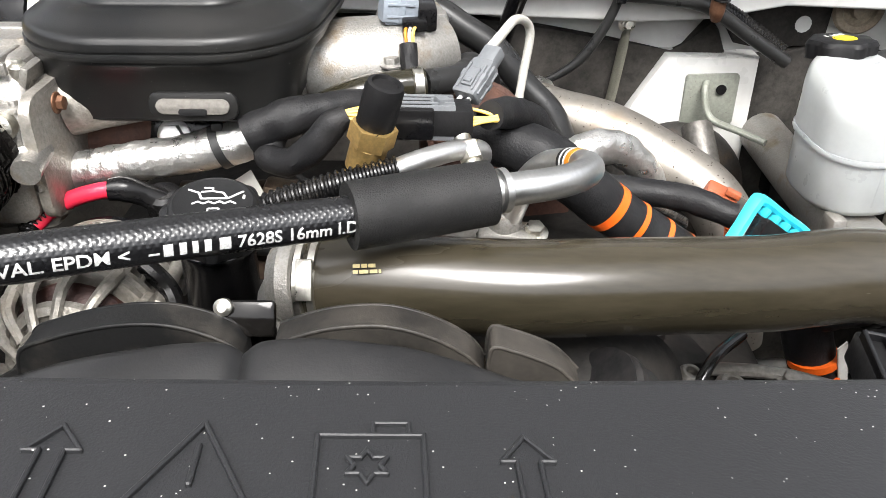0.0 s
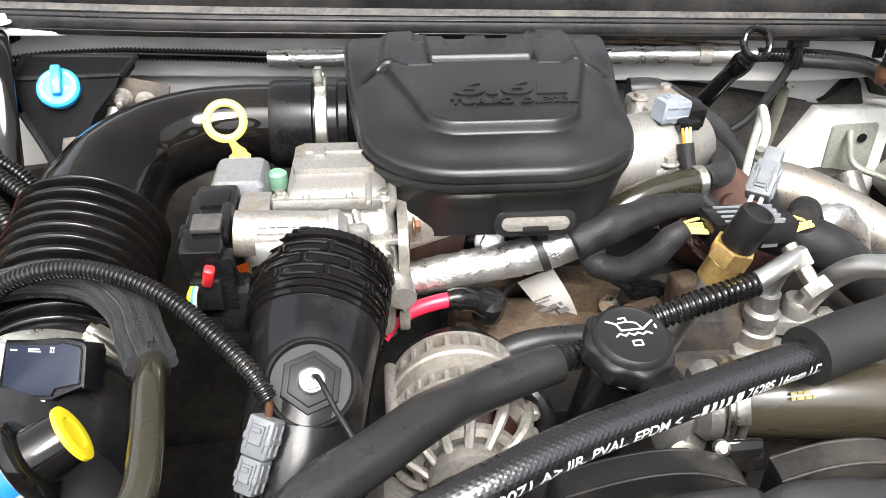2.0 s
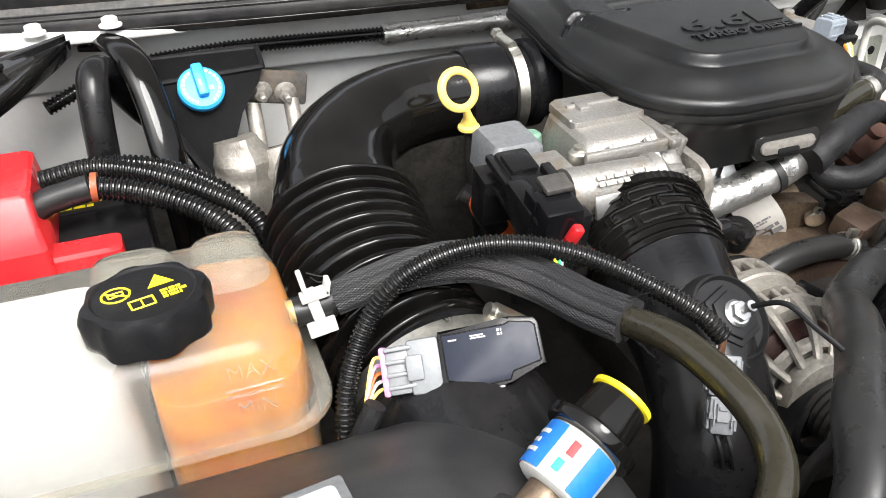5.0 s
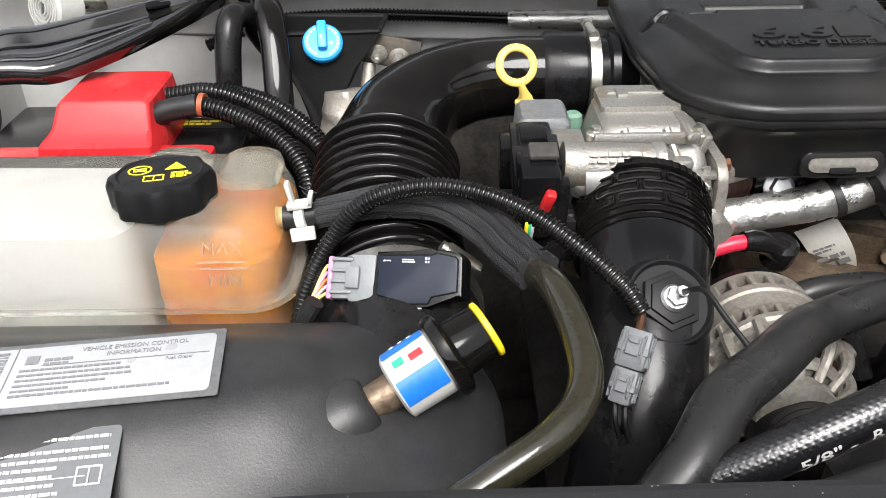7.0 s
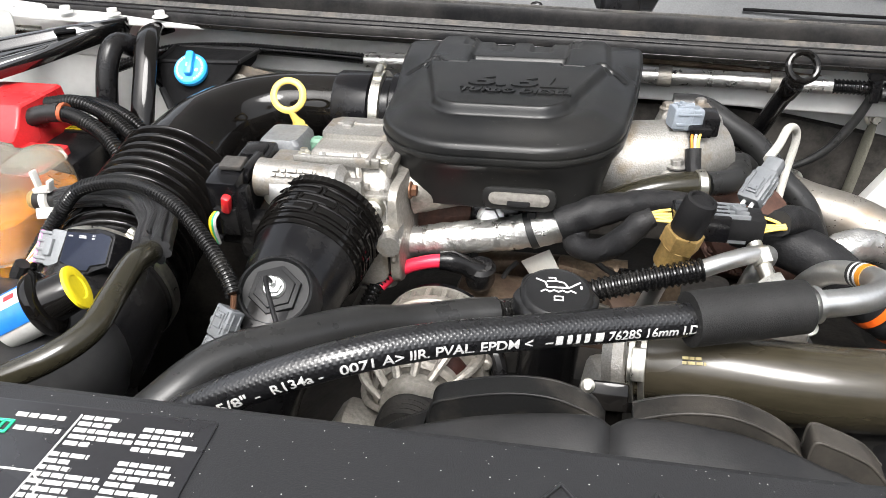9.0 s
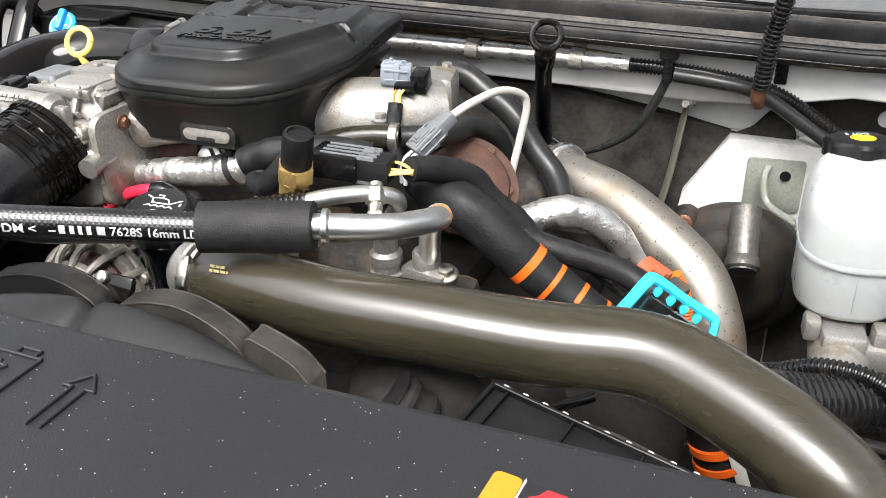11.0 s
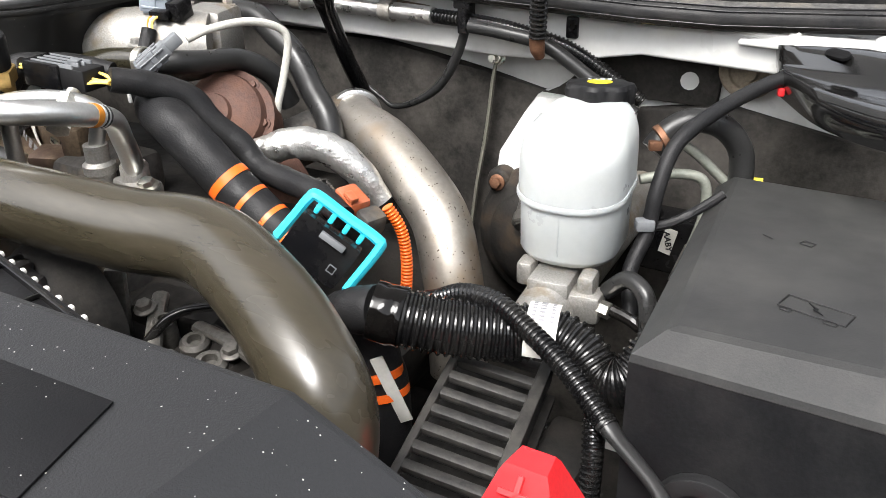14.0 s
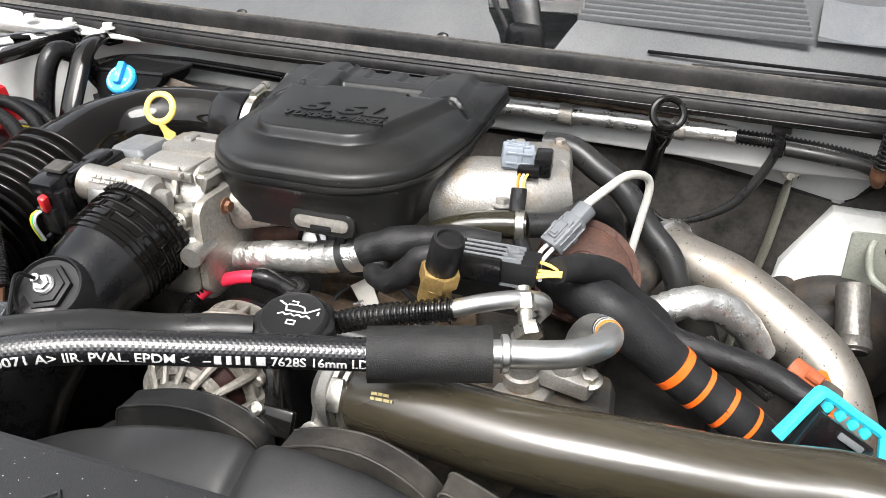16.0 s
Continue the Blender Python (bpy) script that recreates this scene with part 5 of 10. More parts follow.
tube(bm, DP, [0.034, 0.035, 0.0365, 0.038, 0.038, 0.038, 0.038, 0.038], 32, 10)
part("pipe", bm, M["down"], down, angle=60)
bm = bm_new()
lathe(bm, [(0.035, 0), (0.040, 0.003), (0.040, 0.013), (0.035, 0.016)], along((0.114, 1.088, 1.2018), (0.148, 1.055, 1.199)), 30)
part("clamp", bm, M["steel"], down)
bm = bm_new()
tube(bm, [tuple(V(p) + V((-0.019, -0.011, 0.0245))) for p in DP[2:7]], 0.0030, 6, wrinkle=0.3)
part("weld_seam", bm, M["dark_iron"], down, "dark weld seam")

turbo = thing("turbocharger", (0.05, 0.92, 1.05), "rust-brown turbocharger housing and heat shield", "turbocharger")
bm = bm_new()
tm_ = along((0.030, 0.905, 1.222), (0.06, 0.82, 1.29))
lathe(bm, [(0.02, -0.05), (0.052, -0.046), (0.062, -0.034), (0.066, -0.012), (0.064, 0.006), (0.066, 0.009), (0.066, 0.015), (0.058, 0.018), (0.055, 0.030), (0.042, 0.040), (0.026, 0.043), (0.024, 0.050), (0.012, 0.051)], tm_, 40,
      wobble=lambda a, r, h: 1 + 0.20 * math.cos(a - 0.6) + 0.03 * math.cos(3 * a + 1.0))
part("housing", bm, M["rust"], turbo, angle=35)
for k in range(7):
    a = 2 * math.pi * k / 7
    bm = bm_new()
    bolt(bm, tm_ @ Matrix.Translation((0.056 * math.cos(a) * (1 + 0.2 * math.cos(a - 0.6)), 0.056 * math.sin(a) * (1 + 0.2 * math.cos(a - 0.6)), 0.0165)), 0.006)
    part("bolt", bm, M["rust"], turbo)
bm = bm_new()
tube(bm, [(0.05, 0.94, 1.17), (0.08, 1.01, 1.18), (0.112, 1.09, 1.202)], 0.036, 24)
part("outlet", bm, M["iron"], turbo)
bm = bm_new()
prism(bm, [(0.055, 1.05), (0.17, 1.04), (0.185, 1.14), (0.15, 1.19), (0.09, 1.22), (0.055, 1.18)], 0.012, Matrix.Translation((0, 0.79, 0)) @ rot(84, 0, 12), 0.004)
part("heat_shield", bm, M["rust"], turbo)

# ---- engine body under all the parts ----
engine = thing("engine_block", (-0.08, 0.8, 0.6), "grimy dark cast engine block with brown stained intake runners", "engine")
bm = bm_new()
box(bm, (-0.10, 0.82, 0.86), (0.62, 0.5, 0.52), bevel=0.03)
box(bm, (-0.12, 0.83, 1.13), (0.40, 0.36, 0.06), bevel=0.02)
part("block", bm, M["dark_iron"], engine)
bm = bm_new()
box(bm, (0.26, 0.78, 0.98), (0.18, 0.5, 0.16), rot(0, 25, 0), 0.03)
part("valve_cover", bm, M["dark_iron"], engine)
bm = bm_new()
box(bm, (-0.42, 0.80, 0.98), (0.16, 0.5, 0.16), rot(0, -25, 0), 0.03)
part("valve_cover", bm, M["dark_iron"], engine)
bm = bm_new()
box(bm, (-0.19, 0.76, 1.165), (0.24, 0.10, 0.05), rot(6, 4, 0), 0.018)
part("runner", bm, M["bronze"], engine)
bm = bm_new()
tube(bm, [(-0.275, 0.70, 1.19), (-0.235, 0.705, 1.204), (-0.19, 0.712, 1.204), (-0.14, 0.716, 1.197), (-0.106, 0.72, 1.185)], 0.0145, 18)
hose_ = part("hose", bm, M["smooth_hose"], engine, "black rubber coolant hose")
bm = bm_new()
lathe(bm, [(0.0148, 0), (0.0162, 0.0005), (0.0162, 0.003), (0.0148, 0.0035), (0.0148, 0.007), (0.0162, 0.0075), (0.0162, 0.010), (0.0148, 0.0105)], along((-0.132, 0.7165, 1.1955), (-0.106, 0.72, 1.185)), 24)
box(bm, (-0.128, 0.712, 1.213), (0.014, 0.006, 0.012), rot(0, 15, 0), 0.001)
part("spring_clamp", bm, M["zinc"], hose_, "silvery spring clamp")
for c_, s_, r_ in (((-0.10, 0.735, 1.205), (0.05, 0.04, 0.03), (10, 0, 20)), ((-0.155, 0.79, 1.2), (0.07, 0.03, 0.05), (0, 12, 0)), ((-0.06, 0.745, 1.235), (0.03, 0.03, 0.04), (0, 0, 15))):
    bm = bm_new()
    box(bm, c_, s_, rot(*r_), 0.006)
    part("valley_casting", bm, M["bronze"], engine)
bm = bm_new()
tube(bm, [(-0.29, 0.84, 1.186), (-0.19, 0.84, 1.188), (-0.10, 0.84, 1.188)], 0.017, 16)
part("valley_pipe", bm, M["bronze"], engine, "brown stained fuel rail")
bm = bm_new()
box(bm, (0.02, 0.70, 1.12), (0.2, 0.16, 0.12), rot(0, 0, 8), 0.02)
box(bm, (-0.03, 0.76, 1.19), (0.10, 0.10, 0.06), rot(0, 0, 0), 0.015)
part("pump_housing", bm, M["iron"], engine)

# ---- throttle body casting ----
throttle = thing("throttle_valve", (-0.44, 0.76, 1.2), "cast aluminium throttle valve housing with electric motor", "throttle valve")
bm = bm_new()
stack(bm, [(-0.478, -0.368, 0.705, 0.822, 1.22, 0.012), (-0.478, -0.366, 0.703, 0.824, 1.335, 0.014), (-0.474, -0.370, 0.712, 0.822, 1.352, 0.014), (-0.468, -0.376, 0.728, 0.82, 1.374, 0.014), (-0.462, -0.384, 0.736, 0.814, 1.379, 0.012)])
part("housing", bm, M["cast"], throttle)
bm = bm_new()
prism(bm, round_rect(-0.465, -0.384, 0.765, 0.822, 0.008), 0.008, at(0, 0, 1.377, 0), 0.003)
box(bm, (-0.44, 0.797, 1.386), (0.012, 0.02, 0.006), bevel=0.002)
part("top_cover", bm, M["cast"], throttle)
for r0, y in ((0.047, 0.742), (0.040, 0.726)):
    bm = bm_new()
    tube(bm, [(-0.425 + r0 * math.cos(radians(a)), y, 1.322 + r0 * math.sin(radians(a)) * 0.9) for a in range(20, 165, 18)], 0.0045, 8, 3)
    part("rib", bm, M["cast"], throttle)
bm = bm_new()
tube(bm, [(-0.512, 0.690, 1.360), (-0.47, 0.690, 1.358), (-0.428, 0.690, 1.356)], 0.0215, 28)
lathe(bm, [(0.022, 0), (0.0235, 0.002), (0.0235, 0.01), (0.019, 0.014), (0.016, 0.018), (0.01, 0.019)], along((-0.430, 0.690, 1.356), (-0.3, 0.69, 1.352)), 28)
box(bm, (-0.402, 0.687, 1.352), (0.02, 0.014, 0.03), bevel=0.005)
motor = part("motor", bm, M["cast"], throttle)
bm = bm_new()
m = at(-0.49, 0.672, 1.3735, 38)
bars(bm, m @ Matrix.Translation((0, 0.006, 0.0012)), [0.05, 0.03], 0.004, 0.002, 0.0006)
part("stamped_print", bm, M["cast_rough"], motor)
bm = bm_new()
box(bm, (-0.475, 0.668, 1.352), (0.036, 0.004, 0.022), rot(-15), 0.001)
box(bm, (-0.463, 0.665, 1.352), (0.010, 0.003, 0.010), rot(-15), 0.001)
part("plate", bm, M["steel"], motor)
for c_, s_, r_ in (((-0.43, 0.714, 1.374), (0.10, 0.006, 0.012), (0, 0, 0)), ((-0.372, 0.745, 1.362), (0.008, 0.05, 0.022), (0, 18, 0)), ((-0.3655, 0.78, 1.35), (0.012, 0.07, 0.010), (0, 10, 0)), ((-0.392, 0.735, 1.377), (0.006, 0.06, 0.008), (0, 0, 0)),
                   ((-0.395, 0.698, 1.343), (0.06, 0.012, 0.007), (0, 0, 0)), ((-0.50, 0.735, 1.352), (0.03, 0.05, 0.026), (0, 0, 0)), ((-0.42, 0.8, 1.385), (0.07, 0.006, 0.005), (0, 0, 0))):
    bm = bm_new()
    box(bm, c_, s_, rot(*r_), 0.0022)
    part("web", bm, M["cast"], throttle)
for x_, y_ in ((-0.475, 0.735), (-0.378, 0.73), (-0.378, 0.815)):
    bm = bm_new()
    lathe(bm, [(0.009, -0.03), (0.009, 0.0), (0.007, 0.002)], at(x_, y_, 1.371), 16)
    bolt(bm, at(x_, y_, 1.372), 0.0052)
    part("bolt", bm, M["zinc"], throttle)
bm = bm_new()
lathe(bm, [(0.052, -0.02), (0.052, 0.004), (0.047, 0.010), (0.044, 0.010), (0.041, 0.016), (0.030, 0.022), (0.027, 0.021), (0.024, 0.026), (0.010, 0.029)], along((-0.412, 0.722, 1.318), (-0.395, 0.66, 1.37)), 40)
part("volute", bm, M["cast"], throttle, angle=25)
bm = bm_new()
lathe(bm, [(0.017, -0.03), (0.017, 0.0), (0.015, 0.003), (0.011, 0.003), (0.010, -0.004)], along((-0.372, 0.690, 1.304), (-0.355, 0.62, 1.33)), 24)
pb = part("plug_boss", bm, M["cast"], throttle)
bm = bm_new()
bolt(bm, along((-0.3715, 0.6885, 1.3045), (-0.355, 0.62, 1.33)), 0.0085, False)
part("plug", bm, M["zinc"], pb, "steel screw plug")
for a_, b_ in (((-0.375, 0.70, 1.35), (-0.362, 0.685, 1.27)), ((-0.39, 0.70, 1.352), (-0.485, 0.70, 1.345)), ((-0.36, 0.72, 1.35), (-0.36, 0.82, 1.352)), ((-0.45, 0.724, 1.378), (-0.44, 0.70, 1.35)), ((-0.41, 0.726, 1.378), (-0.40, 0.70, 1.352))):
    bm = bm_new()
    a_, b_ = V(a_), V(b_)
    tube(bm, [a_, a_.lerp(b_, 0.5), b_], 0.0042, 8, 3)
    part("rib", bm, M["cast"], throttle)
bm = bm_new()
prism(bm, round_rect(-0.505, -0.37, 1.235, 1.34, 0.016), 0.016, Matrix.Translation((0, 0.704, 0)) @ rot(90, 0, 0), 0.003)
part("front_flange", bm, M["cast"], throttle)
for x, z in ((-0.494, 1.340), (-0.383, 1.33)):
    bm = bm_new()
    lathe(bm, [(0.013, 0), (0.012, 0.012)], at(x, 0.692, z, 80), 16)
    bolt(bm, at(x, 0.681, z + 0.002, 80), 0.008)
    part("bolt", bm, M["zinc"], throttle)
bm = bm_new()
tube(bm, [(-0.368, 0.71, 1.30), (-0.365, 0.685, 1.298), (-0.363, 0.668, 1.296)], 0.013, 16)
part("boss", bm, M["cast"], throttle)
bm = bm_new()
prism(bm, round_rect(0.685, 0.84, 1.235, 1.355, 0.02), 0.010, Matrix.Translation((-0.366, 0, 0)) @ rot(90, 0, 90), 0.002)
part("side_flange", bm, M["cast_rough"], throttle)
bm = bm_new()
tube(bm, [(-0.36, 0.77, 1.322), (-0.335, 0.775, 1.325), (-0.305, 0.79, 1.33)], [0.032, 0.030, 0.034], 24)
part("neck", bm, M["cast_rough"], throttle, "rough cast neck with rusty stains")
bm = bm_new()
bolt(bm, at(-0.351, 0.728, 1.338, 0, 90, 0), 0.007)
part("bolt", bm, M["copper"], throttle)
bm = bm_new()
stack(bm, [(-0.548, -0.492, 0.762, 0.825, 1.335, 0.006), (-0.546, -0.494, 0.764, 0.823, 1.366, 0.006), (-0.542, -0.498, 0.768, 0.819, 1.372, 0.006)])
part("gear_housing", bm, M["sooty"], throttle, "grey plastic gear cover")
bm = bm_new()
lathe(bm, [(0.010, -0.02), (0.011, -0.012), (0.010, -0.004), (0.006, -0.001)], at(-0.486, 0.810, 1.362), 16)
part("green_cap", bm, mat("mint", (0.12, 0.24, 0.17), 0.5, dust=0.4, dust_col=(0.16, 0.15, 0.12)), throttle, "pale green plastic cap")
actuator = thing("throttle_connector", (-0.535, 0.7, 1.28), "black throttle connector with red lock tab", "connector")
bm = bm_new()
box(bm, (-0.533, 0.715, 1.345), (0.034, 0.10, 0.045), rot(8, 0, 0), 0.005)
box(bm, (-0.536, 0.665, 1.335), (0.036, 0.035, 0.085), rot(12, 0, 0), 0.005)
box(bm, (-0.548, 0.69, 1.352), (0.020, 0.05, 0.03), rot(8, 0, 0), 0.003)
box(bm, (-0.515, 0.668, 1.30), (0.03, 0.03, 0.05), rot(8, 0, 0), 0.004)
body = part("body", bm, M["satin_black"], actuator)
for k in range(4):
    bm = bm_new()
    box(bm, (-0.5515, 0.662 + 0.002 * k, 1.300 + 0.02 * k), (0.006, 0.026, 0.005), rot(12, 0, 0), 0.001)
    part("rib", bm, M["matt_black"], body)
for c_, s_ in (((-0.552, 0.73, 1.362), (0.008, 0.07, 0.008)), ((-0.552, 0.72, 1.34), (0.008, 0.09, 0.006)), ((-0.535, 0.735, 1.372), (0.026, 0.028, 0.006)), ((-0.520, 0.69, 1.372), (0.010, 0.05, 0.010)), ((-0.535, 0.652, 1.362), (0.030, 0.014, 0.020)),
               ((-0.535, 0.648, 1.326), (0.026, 0.012, 0.034)), ((-0.553, 0.67, 1.37), (0.006, 0.02, 0.016)), ((-0.516, 0.655, 1.335), (0.012, 0.016, 0.06)), ((-0.54, 0.76, 1.33), (0.05, 0.03, 0.05))):
    bm = bm_new()
    box(bm, c_, s_, rot(8, 0, 0), 0.0018)
    part("moulding", bm, M["satin_black"], body)
bm = bm_new()
box(bm, (-0.532, 0.671, 1.383), (0.026, 0.022, 0.006), rot(10, 0, 0), 0.002)
part("metal_clip", bm, M["iron"], actuator, "dull dark metal clip")
bm = bm_new()
box(bm, (-0.530, 0.638, 1.350), (0.010, 0.010, 0.024), rot(20, 15, 0), 0.003)
part("lock_tab", bm, M["red"], actuator, "bright red lock tab")
for k, (dx, mm) in enumerate(((0, "yellow"), (0.006, "print_green"), (0.010, "print_white"))):
    bm = bm_new()
    tube(bm, [(-0.546 + dx * 0.4, 0.642, 1.338), (-0.548 + dx * 0.5, 0.632, 1.334), (-0.549 + dx * 0.5, 0.631, 1.322), (-0.550 + dx * 0.4, 0.640, 1.300)], 0.0018, 6)
    part("wire", bm, M[mm], actuator)

# ---- black charge inlet elbow with sensor plug ----
inlet = thing("charge_inlet_elbow", (-0.45, 0.56, 1.0), "glossy black charge inlet elbow with ribbed collar and hex sensor plug", "inlet elbow")
bm = bm_new()
NECK = [(-0.436, 0.690, 1.312), (-0.440, 0.652, 1.302), (-0.443, 0.625, 1.294)]
tube(bm, NECK, [0.0625, 0.0615, 0.0595], 48, 8)
collar = part("collar", bm, M["gloss_black"], inlet)
NX = along(NECK[0], NECK[2])
bm = bm_new()
lathe(bm, [(0.061, 0.0), (0.066, 0.001), (0.066, 0.009), (0.061, 0.011)], NX, 180, wobble=lambda a, r, h: 1 + 0.008 * math.cos(60 * a) * (1 if r > 0.065 else 0))
part("knurled_rim", bm, M["gloss_black"], collar)
for z in (0.052, 0.060):
    bm = bm_new()
    lathe(bm, [(0.058, z), (0.0622, z + 0.001), (0.0622, z + 0.003), (0.058, z + 0.004)], NX, 48)
    part("ring", bm, M["gloss_black"], collar)
for row in range(3):
    for k in range(9):
        a0 = 2 * math.pi * (k + 0.5 * (row % 2)) / 9
        z0 = 0.015 + 0.0125 * row
        r0 = 0.0632 - 0.0006 * row
        loop = [(a0 + 0.60 * f, z0 + 0.009 * h) for f, h in ((0, 0), (0.25, 0), (0.5, 0), (0.75, 0), (1, 0), (1, 1), (0.75, 1), (0.5, 1), (0.25, 1), (0, 1), (0, 0))]
        pts = [NX @ V((r0 * math.cos(a), r0 * math.sin(a), z)) for a, z in loop]
        bm = bm_new()
        tube(bm, pts, 0.0013, 6, 2)
        part("raised_loop", bm, M["gloss_black"], collar)
bm = bm_new()
tube(bm, [(-0.442, 0.628, 1.295), (-0.446, 0.59, 1.281), (-0.452, 0.545, 1.258), (-0.462, 0.505, 1.220), (-0.474, 0.478, 1.165), (-0.482, 0.468, 1.10)], [0.058, 0.053, 0.050, 0.050, 0.050, 0.050], 40, 8)
part("body", bm, M["satin_black"], inlet, angle=70)
bm = bm_new()
tube(bm, [(-0.482, 0.468, 1.115), (-0.49, 0.455, 1.05), (-0.505, 0.43, 0.98), (-0.53, 0.40, 0.9)], 0.056, 32, 8, ribs=(0.010, 0.004))
part("lower_bellows", bm, M["rubber"], inlet)
HX = along((-0.443, 0.548, 1.300), (-0.436, 0.520, 1.338))
bm = bm_new()
lathe(bm, [(0.044, -0.01), (0.040, 0.008), (0.036, 0.016), (0.034, 0.017), (0.032, 0.013), (0.001, 0.013)], HX, 36)
part("boss", bm, M["cover_black"], inlet)
bm = bm_new()
hexagon(bm, HX @ Matrix.Translation((0, 0, 0.013)) @ rot(0, 0, 12), 0.026, 0.006, 0.0015)
hexagon(bm, HX @ Matrix.Translation((0, 0, 0.019)) @ rot(0, 0, 12), 0.0205, 0.003, 0.0015)
part("hex_plug", bm, M["cover_black"], inlet)
bm = bm_new()
lathe(bm, [(0.011, 0.02), (0.0115, 0.024), (0.0095, 0.026)], HX, 20)
hexagon(bm, HX @ Matrix.Translation((0, 0, 0.024)), 0.0085, 0.007, 0.001)
lathe(bm, [(0.003, 0.03), (0.003, 0.037), (0.0045, 0.038), (0.0045, 0.042)], HX, 12)
part("sensor_nut", bm, M["alu"], inlet, "shiny steel sensor nut")
bm = bm_new()
tip = HX @ V((0, 0, 0.04))
tube(bm, [tip, V((-0.430, 0.500, 1.350)), V((-0.418, 0.478, 1.340)), V((-0.404, 0.457, 1.326)), V((-0.395, 0.445, 1.305))], 0.0022, 8)
part("sensor_wire", bm, M["matt_black"], inlet)

# grey two-piece connector hanging on the elbow
plug = thing("temperature_connector", (-0.475, 0.47, 1.24), "grey two-piece sensor connector hanging beside the elbow", "connector")
d0, d1 = V((-0.471, 0.505, 1.310)), V((-0.490, 0.472, 1.262))
ax = along(d0, d1)
for name, z0, z1, w in (("upper_half", 0.0, 0.030, 0.025), ("lower_half", 0.031, 0.058, 0.021)):
    plug_shell(name, ax, w, 0.019, z0, z1, 0.9 if z0 == 0 else 0.8, M["grey_plastic"], plug)
for dx in (-0.004, 0.004):
    bm = bm_new()
    e = ax @ V((dx, 0, 0.056))
    tube(bm, [e, e + V((0, -0.012, -0.014)), e + V((0.012, -0.01, -0.05)), e + V((0.03, 0.0, -0.10))], 0.0022, 6)
    part("wire", bm, M["matt_black"], plug)

# ---- alternator ----
alternator = thing("alternator", (-0.315, 0.6, 1.08), "weathered cast aluminium alternator with slotted end bells", "alternator")
AC0 = V((-0.312, 0.61, 1.175))
axis = along(AC0 + V((0, 0.075, 0)), AC0 + V((0.004, -0.2, 0.005)))
bm = bm_new()
lathe(bm, [(0.03, -0.018), (0.058, -0.016), (0.0635, -0.010), (0.0635, -0.003), (0.06, 0.0)], axis, 48)
part("rear_cover", bm, M["satin_black"], alternator, "black rear cover")
bm = bm_new()
lathe(bm, [(0.03, -0.002), (0.0545, 0.0), (0.0545, 0.096), (0.044, 0.110), (0.03, 0.116)], axis, 36)
part("winding", bm, M["winding"], alternator, "dark red copper windings")
for name, prof in (("rear_ring", [(0.056, -0.002), (0.0645, -0.001), (0.0665, 0.001), (0.0665, 0.005), (0.058, 0.006)]),
                   ("shell", [(0.058, 0.020), (0.0665, 0.021), (0.0675, 0.023), (0.0675, 0.027), (0.0695, 0.029), (0.0695, 0.034), (0.0672, 0.036), (0.0665, 0.050), (0.0685, 0.052), (0.0685, 0.057), (0.058, 0.058)]),
                   ("front_ring", [(0.058, 0.069), (0.0675, 0.070), (0.069, 0.072), (0.069, 0.078), (0.066, 0.081), (0.058, 0.082)]),
                   ("face_ring", [(0.040, 0.120), (0.043, 0.1235), (0.049, 0.1195), (0.051, 0.114), (0.047, 0.112)]),
                   ("shoulder_ring", [(0.0655, 0.080), (0.0675, 0.083), (0.0668, 0.090), (0.0625, 0.092)]),
                   ("front_hub", [(0.020, 0.122), (0.036, 0.124), (0.038, 0.130), (0.036, 0.140), (0.02, 0.146)])):
    bm = bm_new()
    lathe(bm, prof, axis, 64)
    part(name, bm, M["cast_rough"], alternator)
for count, h0, h1, r0, wide in ((22, 0.004, 0.022, 0.0628, 0.0065), (28, 0.056, 0.071, 0.0635, 0.0055)):
    for k in range(count):
        a = 2 * math.pi * k / count
        bm = bm_new()
        box(bm, axis @ V((r0 * math.cos(a), r0 * math.sin(a), (h0 + h1) / 2)), (0.007, wide, h1 - h0), (axis @ rot(0, 0, math.degrees(a))).to_3x3(), 0.0012, 1)
        part("web", bm, M["cast_rough"], alternator)
for k in range(13):
    a = 2 * math.pi * k / 13
    bm = bm_new()
    pts = [axis @ V((r * math.cos(a + t_), r * math.sin(a + t_), h)) for r, h, t_ in ((0.0665, 0.078, 0), (0.0655, 0.094, 0.03), (0.058, 0.112, 0.08), (0.036, 0.130, 0.16))]
    tube(bm, pts, [0.0072, 0.0066, 0.0056, 0.0046], 8, 4, flat=0.75)
    part("fin", bm, M["cast_rough"], alternator)
bm = bm_new()
tube(bm, [axis @ V((0.0705 * math.cos(radians(a)), 0.0705 * math.sin(radians(a)), 0.043 + 0.0002 * (a + 90))) for a in range(-130, -60, 10)], [0.003, 0.0045, 0.0045, 0.003], 8, 4)
part("casting_rib", bm, M["cast_rough"], alternator)
for a in (-120, -60, 20, 160):
    bm = bm_new()
    c_ = axis @ V((0.070 * math.cos(radians(a)), 0.070 * math.sin(radians(a)), 0.0))
    e_ = axis @ V((0.070 * math.cos(radians(a)), 0.070 * math.sin(radians(a)), 0.085))
    lathe(bm, [(0.006, 0), (0.007, 0.002), (0.007, 0.083), (0.005, 0.085)], along(c_, e_), 12)
    part("lug", bm, M["cast_rough"], alternator)
bm = bm_new()
lathe(bm, [(0.028, 0.15), (0.031, 0.152)] + [(0.031 - 0.0025 * (k % 2), 0.154 + 0.0035 * k) for k in range(8)] + [(0.031, 0.184), (0.02, 0.186)], axis, 32)
part("pulley", bm, M["dark_iron"], alternator)
bm = bm_new()
